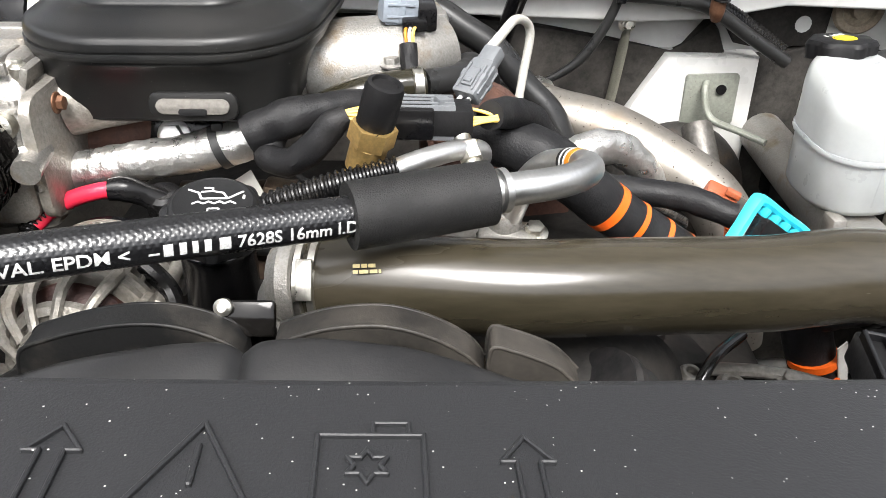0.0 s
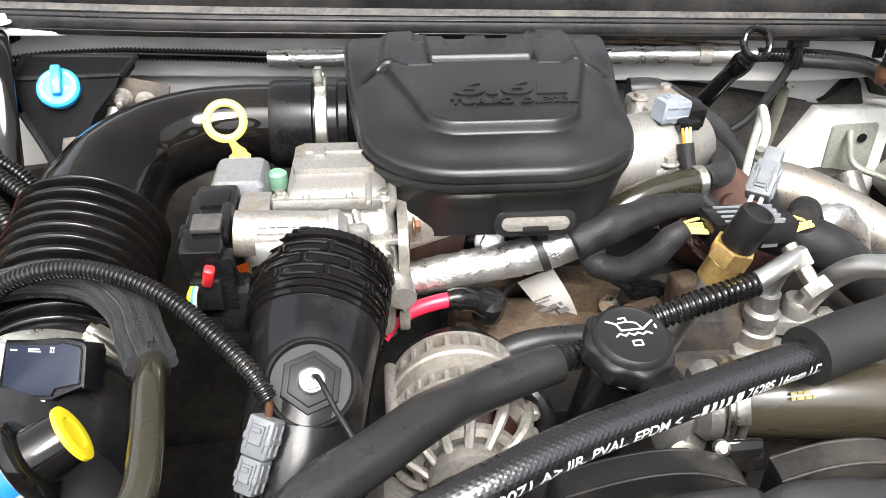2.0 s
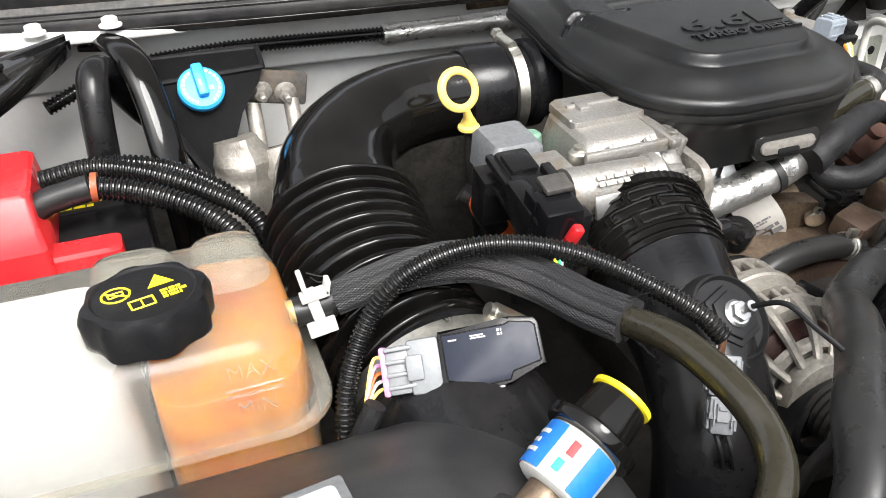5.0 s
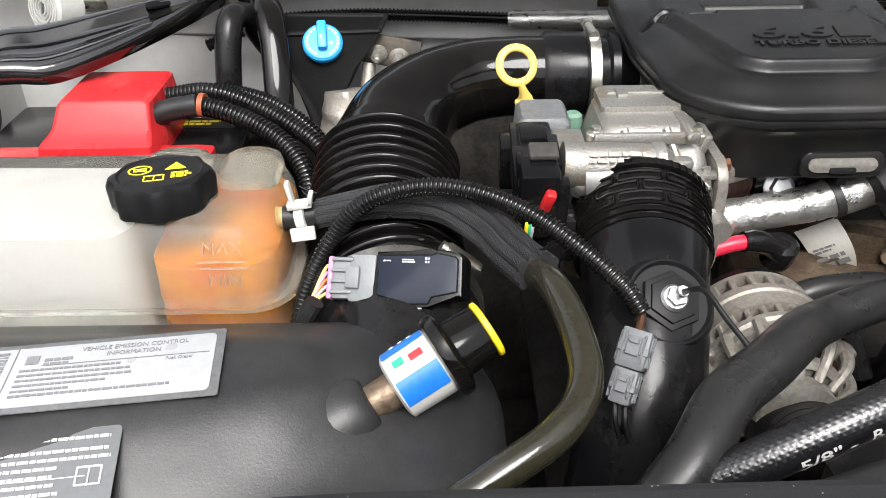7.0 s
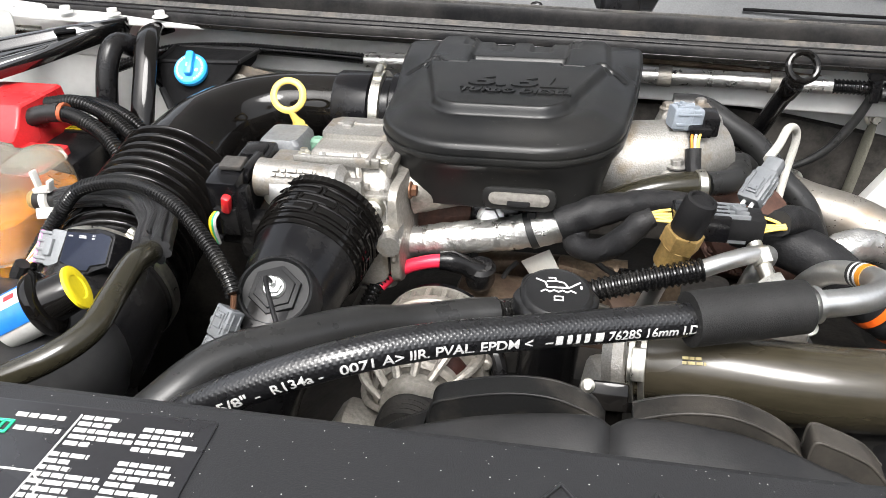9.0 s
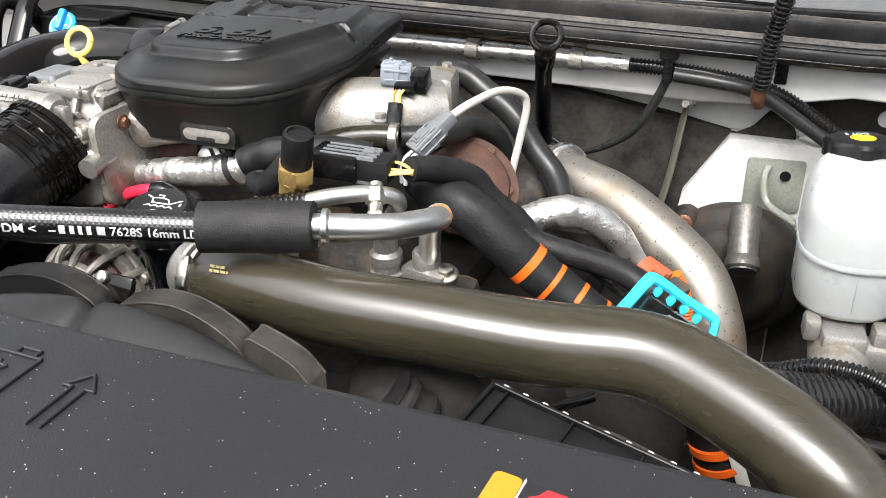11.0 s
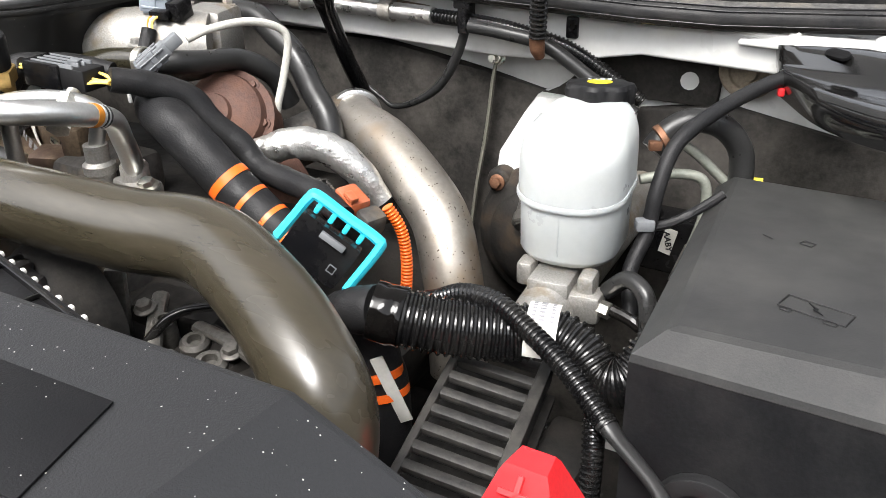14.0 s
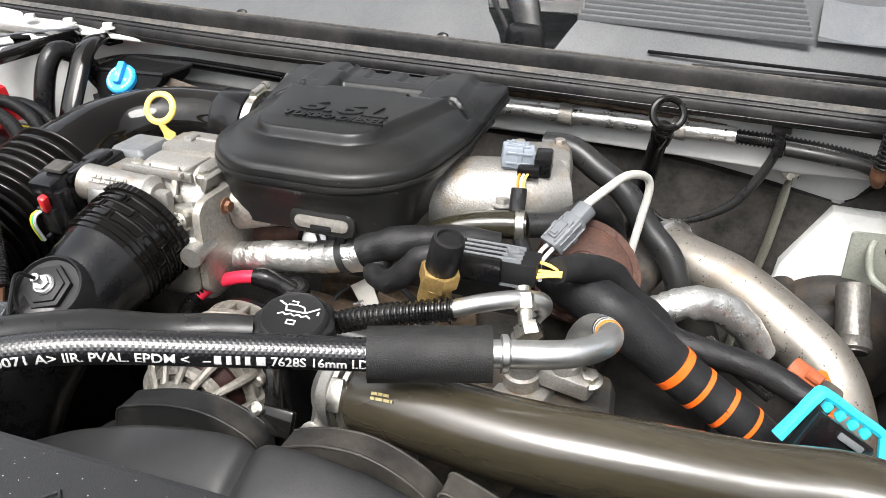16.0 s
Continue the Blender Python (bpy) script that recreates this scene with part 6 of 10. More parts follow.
box(bm, AC0 + V((-0.07, -0.05, -0.05)), (0.05, 0.05, 0.06), rot(0, 30, 0), 0.012)
bolt(bm, at(-0.392, 0.525, 1.13, 70), 0.012)
part("mount_lug", bm, M["cast_rough"], alternator)
bm = bm_new()
tube(bm, [AC0 + V((0.045, 0.03, 0.05)), AC0 + V((0.075, 0.01, 0.03)), AC0 + V((0.085, -0.01, 0.0))], 0.009, 10)
part("regulator", bm, M["satin_black"], alternator)
idler = thing("idler_pulley", (-0.308, 0.5, 1.11), "dark belt idler pulley with rusty centre bolt", "pulley")
im = at(-0.306, 0.535, 1.158, 90)
bm = bm_new()
lathe(bm, [(0.012, -0.03), (0.040, -0.028), (0.043, -0.02), (0.043, 0.006), (0.040, 0.01), (0.034, 0.008), (0.032, 0.002), (0.020, 0.002), (0.018, 0.008)], im, 36)
part("wheel", bm, M["matt_black"], idler)
bm = bm_new()
bolt(bm, im @ Matrix.Translation((0, 0, 0.006)), 0.010)
part("bolt", bm, M["copper"], idler, "rusty orange bolt")
bm = bm_new()
prism(bm, round_rect(-0.03, 0.12, -0.05, 0.02, 0.02), 0.02, at(-0.36, 0.55, 1.12, 90), 0.005)
part("arm", bm, M["cast_rough"], idler)
bm = bm_new()
tube(bm, [(-0.39, 0.50, 1.05), (-0.36, 0.50, 1.10), (-0.345, 0.50, 1.15), (-0.31, 0.50, 1.185), (-0.27, 0.50, 1.18)], 0.004, 8, flat=3.0)
solo("drive_belt", bm, M["rubber"], "black ribbed drive belt round the pulleys", "belt")

# ---- oil filler ----
filler = thing("oil_filler", (-0.178, 0.575, 1.1), "black oil filler neck with scalloped screw cap", "oil filler")
om = at(-0.175, 0.580, 1.292, 12, 3, 8)
bm = bm_new()
lathe(bm, [(0.030, -0.16), (0.030, -0.02), (0.033, -0.012), (0.033, 0.0), (0.026, 0.002)], om, 28)
part("neck", bm, M["satin_black"], filler)
bm = bm_new()
lathe(bm, [(0.034, -0.004), (0.0385, 0.0), (0.039, 0.0165), (0.0382, 0.0185), (0.0355, 0.0200), (0.0345, 0.0205), (0.0335, 0.0245), (0.030, 0.0268), (0.028, 0.0260), (0.001, 0.0262)], om, 96, wobble=lambda a, r, h: 1 + 0.05 * math.cos(8 * a) * smooth01((r - 0.0338) / 0.003))
ocap = part("cap", bm, M["cover_black"], filler, angle=50)
bm = bm_new()
sm = om @ Matrix.Translation((0.001, 0.002, 0.0264))
outline_sign(bm, [(-0.020, 0.014), (-0.012, 0.010), (-0.010, 0.003), (0.010, 0.003), (0.021, 0.011)], 0.0018, sm, False, h=0.0004)
outline_sign(bm, [(-0.010, 0.011), (-0.002, 0.012), (-0.002, 0.016), (-0.008, 0.016)], 0.0016, sm, False, h=0.0004)
outline_sign(bm, [(-0.002, 0.012), (0.006, 0.010), (0.010, 0.003)], 0.0016, sm, False, h=0.0004)
outline_sign(bm, [(0.022, 0.006), (0.022, 0.003)], 0.002, sm, False, h=0.0004)
outline_sign(bm, [(-0.016 + 0.004 * k, -0.003 + 0.0025 * (k % 2)) for k in range(9)], 0.0016, sm, False, h=0.0004)
outline_sign(bm, [(-0.004, -0.014), (-0.004, -0.009), (0.004, -0.009), (0.004, -0.014)], 0.0014, sm, h=0.0004)
part("oil_can_print", bm, M["print_white"], ocap, "white oil can symbol")
bm = bm_new()
lathe(bm, [(0.0345, -0.007), (0.036, -0.006), (0.036, -0.003), (0.0345, -0.002)], om, 40)
part("ring", bm, M["satin_black"], filler)

# ---- A/C hose with print, foam sleeve, second hose ----
ac = thing("ac_hose", (-0.25, 0.42, 1.25), "thick black air conditioning hose with white print", "hose")
AC = [(-0.025, 0.523, 1.343), (-0.057, 0.508, 1.344), (-0.111, 0.485, 1.348), (-0.184, 0.451, 1.355), (-0.264, 0.413, 1.362), (-0.333, 0.380, 1.358), (-0.409, 0.362, 1.331), (-0.471, 0.358, 1.294), (-0.53, 0.36, 1.24)]
bm = bm_new()
tube(bm, AC, 0.0143, 28, 10)
achose = part("hose", bm, M["hose"], ac)
# knitted weave showing through the cover
ac_line, ac_len = even(curve_points(AC, 10), 0.0035)
ac_frames = carried_frames(ac_line)


def wrapped(words, size, start, end, turn_deg=184):
    """Letters laid round the hose from a run in metres on."""
    tb = text_mesh(words, size, Matrix.Identity(4), 0.0, "LEFT", 0.00025)
    run = [0.0]
    for a_, b_ in zip(ac_line, ac_line[1:]):
        run.append(run[-1] + (b_ - a_).length)
    bmesh.ops.triangulate(tb, faces=tb.faces)
    bmesh.ops.subdivide_edges(tb, edges=[e for e in tb.edges if e.calc_length() > 0.004], cuts=1)
    fill = (start - end) / max(v.co.x for v in tb.verts)
    for v in tb.verts:
        s_ = start - v.co.x * fill
        k = max(0, min(len(run) - 2, int(s_ / (run[-1] / (len(run) - 1)))))
        w_ = (s_ - run[k]) / (run[k + 1] - run[k])
        p = ac_line[k].lerp(ac_line[k + 1], w_)
        t, s, u = ac_frames[k]
        a = radians(turn_deg) - v.co.y / 0.0146
        v.co = p + (s * math.cos(a) + u * math.sin(a)) * 0.01465
    return tb


for words, start, end in (('5/8" -', 0.428, 0.392), ("R134a -", 0.383, 0.343), ("0071 A>", 0.331, 0.283), ("IIR. PVAL. EPDM <", 0.279, 0.180), ("7628S 16mm I.D.", 0.116, 0.034)):
    part("print", wrapped(words, 0.0125, start, end), M["print_white"], achose, "white print reading " + words.replace('"', " inch"))
bm = wrapped("-", 0.012, 0.170, 0.163)
for start, end in ((0.163, 0.155), (0.153, 0.147), (0.145, 0.140), (0.138, 0.132), (0.130, 0.120)):
    extra = wrapped("I", 0.012, start, end)
    me_ = bpy.data.meshes.new("bar")
    extra.to_mesh(me_)
    extra.free()
    bm.from_mesh(me_)
    bpy.data.meshes.remove(me_)
part("maker_mark", bm, M["print_white"], achose, "white maker mark as plain bars")

# foam sleeve, aluminium ends, second insulated hose
bm = bm_new()
tube(bm, [(-0.060, 0.507, 1.344), (-0.018, 0.525, 1.343), (0.036, 0.5455, 1.343)], [0.0236, 0.0240, 0.0236], 32, 8)
part("foam_sleeve", bm, M["foam"], ac, "black foam insulation sleeve", angle=50)
ALU = [(0.026, 0.541, 1.343), (0.042, 0.548, 1.343), (0.080, 0.564, 1.341), (0.103, 0.582, 1.338), (0.117, 0.609, 1.332), (0.117, 0.640, 1.322), (0.106, 0.667, 1.311), (0.091, 0.690, 1.296), (0.078, 0.705, 1.273), (0.070, 0.718, 1.243), (0.062, 0.726, 1.213)]
bm = bm_new()
tube(bm, ALU, 0.0122, 24, 8)
part("aluminium_pipe", bm, M["alu"], ac, "bright bent aluminium pipe")
bm = bm_new()
lathe(bm, [(0.013, 0), (0.0165, 0.001), (0.0165, 0.006), (0.013, 0.008)], along(ALU[1], ALU[2]), 24)
part("crimp_ring", bm, M["alu"], ac)
line, total = even(curve_points(ALU, 8), 0.001)
start = min(range(len(line)), key=lambda k: (line[k] - V(ALU[5])).length) + 3
for a, w, mm in ((0, 8, "print_orange"), (9, 3, "print_white"), (12, 4, "print_black"), (16, 3, "print_white"), (19, 4, "print_black")):
    bm = bm_new()
    tube(bm, [line[start + a], line[start + a + w // 2], line[start + a + w]], 0.0126, 24, 3)
    part("band_mark", bm, M[mm], ac)
bm = bm_new()
box(bm, (0.066, 0.724, 1.204), (0.06, 0.036, 0.022), rot(0, 0, -12), 0.006)
lathe(bm, [(0.0165, 0), (0.0165, 0.022), (0.014, 0.026)], at(0.062, 0.726, 1.208), 18)
part("end_block", bm, M["cast"], ac)
bm = bm_new()
bolt(bm, at(0.090, 0.718, 1.211, 15), 0.0095)
part("bolt", bm, M["zinc"], ac)

suction = thing("ac_suction_hose", (-0.36, 0.46, 1.2), "thick smooth black insulated air conditioning hose", "hose")
S2 = [(-0.232, 0.592, 1.274), (-0.264, 0.577, 1.277), (-0.312, 0.546, 1.284), (-0.351, 0.500, 1.307), (-0.394, 0.451, 1.319), (-0.436, 0.410, 1.324), (-0.469, 0.366, 1.309), (-0.514, 0.336, 1.270), (-0.56, 0.325, 1.2)]
bm = bm_new()
tube(bm, S2, [0.0175, 0.0182, 0.0187, 0.0190, 0.0190, 0.0190, 0.0190, 0.0190, 0.0190], 30, 8)
part("sleeve", bm, M["smooth_hose"], suction)
bm = bm_new()
tube(bm, [(-0.235, 0.594, 1.274), (-0.205, 0.607, 1.272), (-0.18, 0.618, 1.274), (-0.15, 0.628, 1.284), (-0.12, 0.632, 1.294), (-0.08, 0.638, 1.304), (-0.036, 0.648, 1.312)], 0.0125, 16, 8, ribs=(0.0062, 0.0022))
part("conduit", bm, M["loom"], suction, "glossy corrugated conduit")
bm = bm_new()
tube(bm, [(-0.042, 0.646, 1.311), (-0.015, 0.660, 1.316), (0.015, 0.682, 1.315), (0.034, 0.704, 1.305), (0.036, 0.716, 1.290), (0.026, 0.716, 1.275), (0.018, 0.714, 1.25)], 0.0092, 18, 8)
part("aluminium_pipe", bm, M["alu"], suction, "bright thin aluminium pipe")
bm = bm_new()
hexagon(bm, along((0.022, 0.690, 1.316), (0.030, 0.672, 1.300)), 0.011, 0.016, 0.001)
tube(bm, [(0.018, 0.700, 1.318), (0.030, 0.672, 1.300), (0.034, 0.662, 1.294)], 0.008, 14)
hexagon(bm, along((0.032, 0.667, 1.297), (0.044, 0.648, 1.284)), 0.0135, 0.014, 0.001)
part("service_valve", bm, M["zinc"], suction, "steel service valve fitting")
bm = bm_new()
lathe(bm, [(0.020, -0.05), (0.020, -0.02), (0.0165, -0.018), (0.0165, -0.008), (0.019, -0.006), (0.019, 0.004), (0.014, 0.008), (0.014, 0.028)], along((0.017, 0.714, 1.225), (0.018, 0.712, 1.3)), 20)
box(bm, (0.02, 0.71, 1.175), (0.06, 0.05, 0.03), rot(0, 0, -10), 0.008)
part("union", bm, M["cast"], suction)

# ---- brass pressure sensor with black cap ----
sensor = thing("pressure_sensor", (-0.06, 0.67, 1.2), "brass hex pressure sensor with knurled black cap", "sensor")
sa, sb = V((-0.067, 0.668, 1.305)), V((-0.044, 0.656, 1.385))
sm_ = along(sa, sb)
bm = bm_new()
lathe(bm, [(0.010, -0.10), (0.010, -0.012), (0.013, -0.008), (0.013, 0.0)], sm_, 16)
part("stem", bm, M["alu"], sensor)
bm = bm_new()
lathe(bm, [(0.0135, -0.002), (0.0165, 0.0), (0.0165, 0.024), (0.015, 0.026)], sm_, 24)
hexagon(bm, sm_ @ Matrix.Translation((0, 0, 0.026)), 0.0205, 0.018, 0.0016)
part("body", bm, M["brass"], sensor)
bm = bm_new()
lathe(bm, [(0.0145, 0.042), (0.0162, 0.045), (0.0162, 0.078), (0.0150, 0.083), (0.012, 0.084), (0.011, 0.081), (0.001, 0.081)], sm_, 48, wobble=lambda a, r, h: 1 + 0.02 * math.cos(24 * a) * (1 if 0.0155 < r else 0))
part("cap", bm, M["matt_black"], sensor)

# ---- harness connectors near the sensor ----
conn = thing("harness_connector", (-0.01, 0.71, 1.28), "black multi-pin harness connector with yellow wires", "connector")
ca, cb = V((-0.066, 0.716, 1.332)), V((0.024, 0.724, 1.328))
cm = along(ca, cb)
L = (cb - ca).length
bm = bm_new()
box(bm, cm @ V((0, 0, L * 0.33)), (0.040, 0.030, L * 0.62), cm.to_3x3(), 0.003)
body = part("socket", bm, M["satin_black"], conn)
bm = bm_new()
box(bm, cm @ V((0, 0, L * 0.80)), (0.033, 0.025, L * 0.46), cm.to_3x3(), 0.002)
plug_ = part("plug", bm, M["matt_black"], conn)
for k in range(4):
    bm = bm_new()
    box(bm, cm @ V((-0.014 + 0.009 * k, 0.0, L * 0.5)), (0.003, 0.033, L * 0.7), cm.to_3x3(), 0.0008)
    part("rib", bm, M["grey_plastic"], body)
bm = bm_new()
q = cm @ V((0.004, 0.0, L * 0.72))
box(bm, q + V((0.002, -0.004, 0.016)), (0.012, 0.012, 0.006), rot(0, 8, 26), 0.001)
part("latch", bm, M["grey_plastic"], plug_)
rnd = random.Random(3)
for end, sgn in ((0.99, 1), (0.01, -1)):
    for k in range(7):
        bm = bm_new()
        a0 = cm @ V((-0.012 + 0.004 * k, rnd.uniform(-0.006, 0.006), L * end))
        far = cm @ V((-0.005 + 0.0017 * k, rnd.uniform(-0.003, 0.003), L * end + sgn * 0.028))
        tube(bm, [a0, a0.lerp(far, 0.5) + V((0, 0, 0.001)), far], 0.0016, 6, 4)
        part("wire", bm, M["yellow_handle"], conn)

harn = thing("wiring_harness", (0.1, 0.75, 1.2), "taped black wiring harness with braided sleeve", "wiring")
bm = bm_new()
tube(bm, [(0.044, 0.730, 1.328), (0.062, 0.762, 1.318), (0.088, 0.800, 1.296), (0.108, 0.812, 1.264), (0.135, 0.828, 1.236), (0.160, 0.828, 1.212), (0.214, 0.822, 1.205), (0.265, 0.810, 1.202), (0.31, 0.795, 1.19)], [0.014, 0.0155, 0.016, 0.016, 0.0155, 0.015, 0.015, 0.015, 0.014], 18, 8, wrinkle=0.09)
part("front_branch", bm, M["tape"], harn)
bm = bm_new()
tube(bm, [(-0.084, 0.714, 1.333), (-0.098, 0.710, 1.326), (-0.115, 0.708, 1.306), (-0.14, 0.716, 1.286), (-0.165, 0.735, 1.284), (-0.158, 0.757, 1.300)], [0.010, 0.013, 0.014, 0.0135, 0.013, 0.012], 18, 8, wrinkle=0.14)
part("loop_branch", bm, M["tape"], harn)
bm = bm_new()
tube(bm, [(-0.185, 0.745, 1.300), (-0.155, 0.752, 1.312), (-0.115, 0.765, 1.318), (-0.075, 0.785, 1.318), (-0.04, 0.80, 1.31)], [0.019, 0.019, 0.016, 0.014, 0.013], 18, 8, wrinkle=0.14)
part("rear_branch", bm, M["tape"], harn)

thick = thing("bonded_harness", (0.15, 0.72, 1.1), "thick tape-wrapped harness with orange tape bands", "wiring")
TH = [(0.019, 0.808, 1.280), (0.054, 0.781, 1.282), (0.098, 0.766, 1.271), (0.138, 0.765, 1.242), (0.172, 0.768, 1.212), (0.210, 0.770, 1.185), (0.249, 0.770, 1.160), (0.290, 0.774, 1.127)]
bm = bm_new()
tube(bm, TH, [0.022, 0.026, 0.0275, 0.027, 0.026, 0.025, 0.0238, 0.0225], 28, 8, wrinkle=0.03)
part("trunk", bm, M["tape"], thick)
line, total = even(curve_points(TH, 8), 0.002)
for f0, w in ((0.535, 0.010), (0.645, 0.006), (0.745, 0.006), (0.835, 0.005)):
    k = int(f0 * len(line))
    p, q = line[k], line[k + 3]
    d = (q - p).normalized()
    r = 0.0272 - 0.009 * max(0.0, (f0 - 0.5))
    bm = bm_new()
    tube(bm, [p, p + d * w], r, 28, 3, wrinkle=0.02)
    part("orange_band", bm, M["orange"], thick, "bright orange tape band")

# ---- foil-wrapped hoses ----
foil = thing("heat_shield_hose", (-0.27, 0.75, 1.2), "crinkled silver foil heat-shield sleeve over a hose", "hose", "foil sleeves")
bm = bm_new()
tube(bm, [(-0.385, 0.745, 1.256), (-0.345, 0.752, 1.261), (-0.30, 0.756, 1.267), (-0.25, 0.760, 1.274), (-0.213, 0.764, 1.281), (-0.172, 0.770, 1.293)], [0.017, 0.0185, 0.019, 0.0195, 0.021, 0.0215], 24, 14, wrinkle=0.10)
part("sleeve", bm, M["foil"], foil)
bm = bm_new()
tube(bm, [(-0.220, 0.763, 1.279), (-0.212, 0.764, 1.282)], 0.0225, 24, 2)
box(bm, (-0.216, 0.757, 1.304), (0.010, 0.008, 0.008), bevel=0.001)
part("cable_tie", bm, M["print_black"], foil)
foil2 = thing("heat_shield_hose", (0.2, 0.89, 1.1), "crinkled silver foil sleeve beside the turbo", "hose", "foil sleeves")
bm = bm_new()
tube(bm, [(0.105, 0.870, 1.204), (0.137, 0.877, 1.216), (0.170, 0.893, 1.225), (0.206, 0.913, 1.213), (0.238, 0.927, 1.185), (0.262, 0.937, 1.146)], [0.017, 0.019, 0.0205, 0.0205, 0.0195, 0.016], 24, 14, wrinkle=0.12)
part("sleeve", bm, M["foil"], foil2)

# heater line along the firewall: foil in the middle, corrugated conduit at both ends
line_ = thing("firewall_line", (-0.1, 1.2, 1.3), "foil-covered line with black conduit clipped along the firewall", "hose")
bm = bm_new()
tube(bm, [(-0.53, 1.198, 1.335), (-0.40, 1.197, 1.335), (-0.25, 1.197, 1.334), (-0.10, 1.20, 1.332), (0.05, 1.203, 1.330), (0.185, 1.203, 1.328)], 0.0128, 20, 14, wrinkle=0.06)
lean(bm, 0.004, 0.0, 0.035, -0.018)
part("foil_sleeve", bm, M["foil"], line_)
bm = bm_new()
tube(bm, [(0.182, 1.203, 1.328), (0.25, 1.200, 1.327), (0.32, 1.20, 1.321), (0.39, 1.215, 1.302), (0.45, 1.225, 1.268), (0.50, 1.23, 1.235)], 0.0112, 14, 8, ribs=(0.0058, 0.0022))
lean(bm, 0.004, 0.0, 0.035, -0.018)
part("conduit", bm, M["loom"], line_)
bm = bm_new()
tube(bm, [(-0.525, 1.198, 1.336), (-0.60, 1.20, 1.339), (-0.68, 1.20, 1.342), (-0.75, 1.20, 1.343), (-0.86, 1.19, 1.338), (-0.95, 1.17, 1.31)], 0.0092, 14, 8, ribs=(0.0055, 0.002))
lean(bm, 0.004, 0.0, 0.035, -0.018)
part("conduit", bm, M["loom"], line_)
for x, y, z in ((-0.06, 1.201, 1.332), (0.105, 1.204, 1.3295)):
    bm = bm_new()
    tube(bm, [(x - 0.010, y, z), (x + 0.010, y, z - 0.001)], 0.0165, 20, 2)
    box(bm, (x, y + 0.018, z + 0.026), (0.02, 0.004, 0.05), bevel=0.001)
    bolt(bm, at(x, y + 0.012, z + 0.030, 90), 0.006)
    lean(bm, 0.004, 0.0, 0.035, -0.018)
    part("bracket", bm, M["cast_rough"], line_)
bm = bm_new()
tube(bm, [(-0.40, 1.215, 1.352), (-0.2, 1.215, 1.350), (0.0, 1.215, 1.346), (0.17, 1.215, 1.335)], 0.005, 8)
lean(bm, 0.004, 0.0, 0.035, -0.018)
part("thin_line", bm, M["bronze"], line_)
bm = bm_new()
box(bm, (0.243, 1.196, 1.336), (0.014, 0.03, 0.05), bevel=0.002)
box(bm, (0.243, 1.190, 1.352), (0.026, 0.02, 0.012), bevel=0.002)
lean(bm, 0.004, 0.0, 0.035, -0.018)
part("clip", bm, M["satin_black"], line_)
bm = bm_new()
tube(bm, [(0.243, 1.19, 1.335), (0.240, 1.195, 1.310), (0.222, 1.198, 1.266), (0.194, 1.20, 1.224), (0.151, 1.203, 1.193), (0.108, 1.206, 1.178), (0.082, 1.208, 1.189), (0.058, 1.21, 1.202)], [0.0068, 0.0068, 0.0072, 0.0070, 0.0055, 0.0042, 0.0036, 0.0036], 16)
lean(bm, 0.004, 0.0, 0.035, -0.018)
part("hanging_cable", bm, M["smooth_hose"], line_)
bm = bm_new()
tube(bm, [(0.252, 1.19, 1.322), (0.31, 1.188, 1.318), (0.37, 1.195, 1.305), (0.44, 1.20, 1.262), (0.50, 1.20, 1.225)], 0.010, 12)
lean(bm, 0.004, 0.0, 0.035, -0.018)
part("grey_hose", bm, M["smooth_hose"], line_)

# ---- EGR casting, hoses and sensor at the rear right of the cover ----
egr = thing("egr_cooler_casting", (-0.05, 0.92, 1.2), "bare cast aluminium coolant outlet with bolts and hose stubs", "casting")
bm = bm_new()
tube(bm, [(-0.15, 0.885, 1.318), (-0.10, 0.895, 1.318), (-0.05, 0.91, 1.32), (-0.005, 0.94, 1.32)], [0.048, 0.052, 0.050, 0.042], 28, 8)
box(bm, (-0.035, 0.97, 1.32), (0.07, 0.07, 0.09), rot(0, 0, 15), 0.012)
part("body", bm, M["cast"], egr)
for x, y, z in ((-0.022, 0.995, 1.335), (-0.065, 0.96, 1.34)):
    bm = bm_new()
    lathe(bm, [(0.016, -0.04), (0.015, 0.012), (0.011, 0.022), (0.010, 0.028)], at(x, y, z), 18)
    bolt(bm, at(x, y, z + 0.027), 0.0075)
    part("bolt_post", bm, M["cast"], egr)
bm = bm_new()
box(bm, (-0.055, 0.868, 1.315), (0.045, 0.04, 0.03), rot(0, 0, 10), 0.01)
bolt(bm, at(-0.055, 0.858, 1.331), 0.0085)
part("flange", bm, M["cast"], egr)
bm = bm_new()
tube(bm, [(-0.145, 0.815, 1.282), (-0.12, 0.812, 1.302), (-0.085, 0.822, 1.314), (-0.05, 0.832, 1.318), (-0.02, 0.84, 1.318)], 0.0165, 18, 8)
part("hose", bm, M["old_hose"], egr)
bm = bm_new()
lathe(bm, [(0.017, 0), (0.0185, 0.001), (0.0185, 0.010), (0.017, 0.011)], along((-0.032, 0.836, 1.318), (0.0, 0.843, 1.318)), 22)
part("clamp", bm, M["zinc"], egr)
bm = bm_new()
tube(bm, [(-0.02, 0.84, 1.318), (0.01, 0.86, 1.316), (0.025, 0.90, 1.31), (0.03, 0.95, 1.302), (0.05, 0.99, 1.275), (0.06, 1.01, 1.23)], 0.015, 16, 8)
part("hose", bm, M["smooth_hose"], egr)
bm = bm_new()
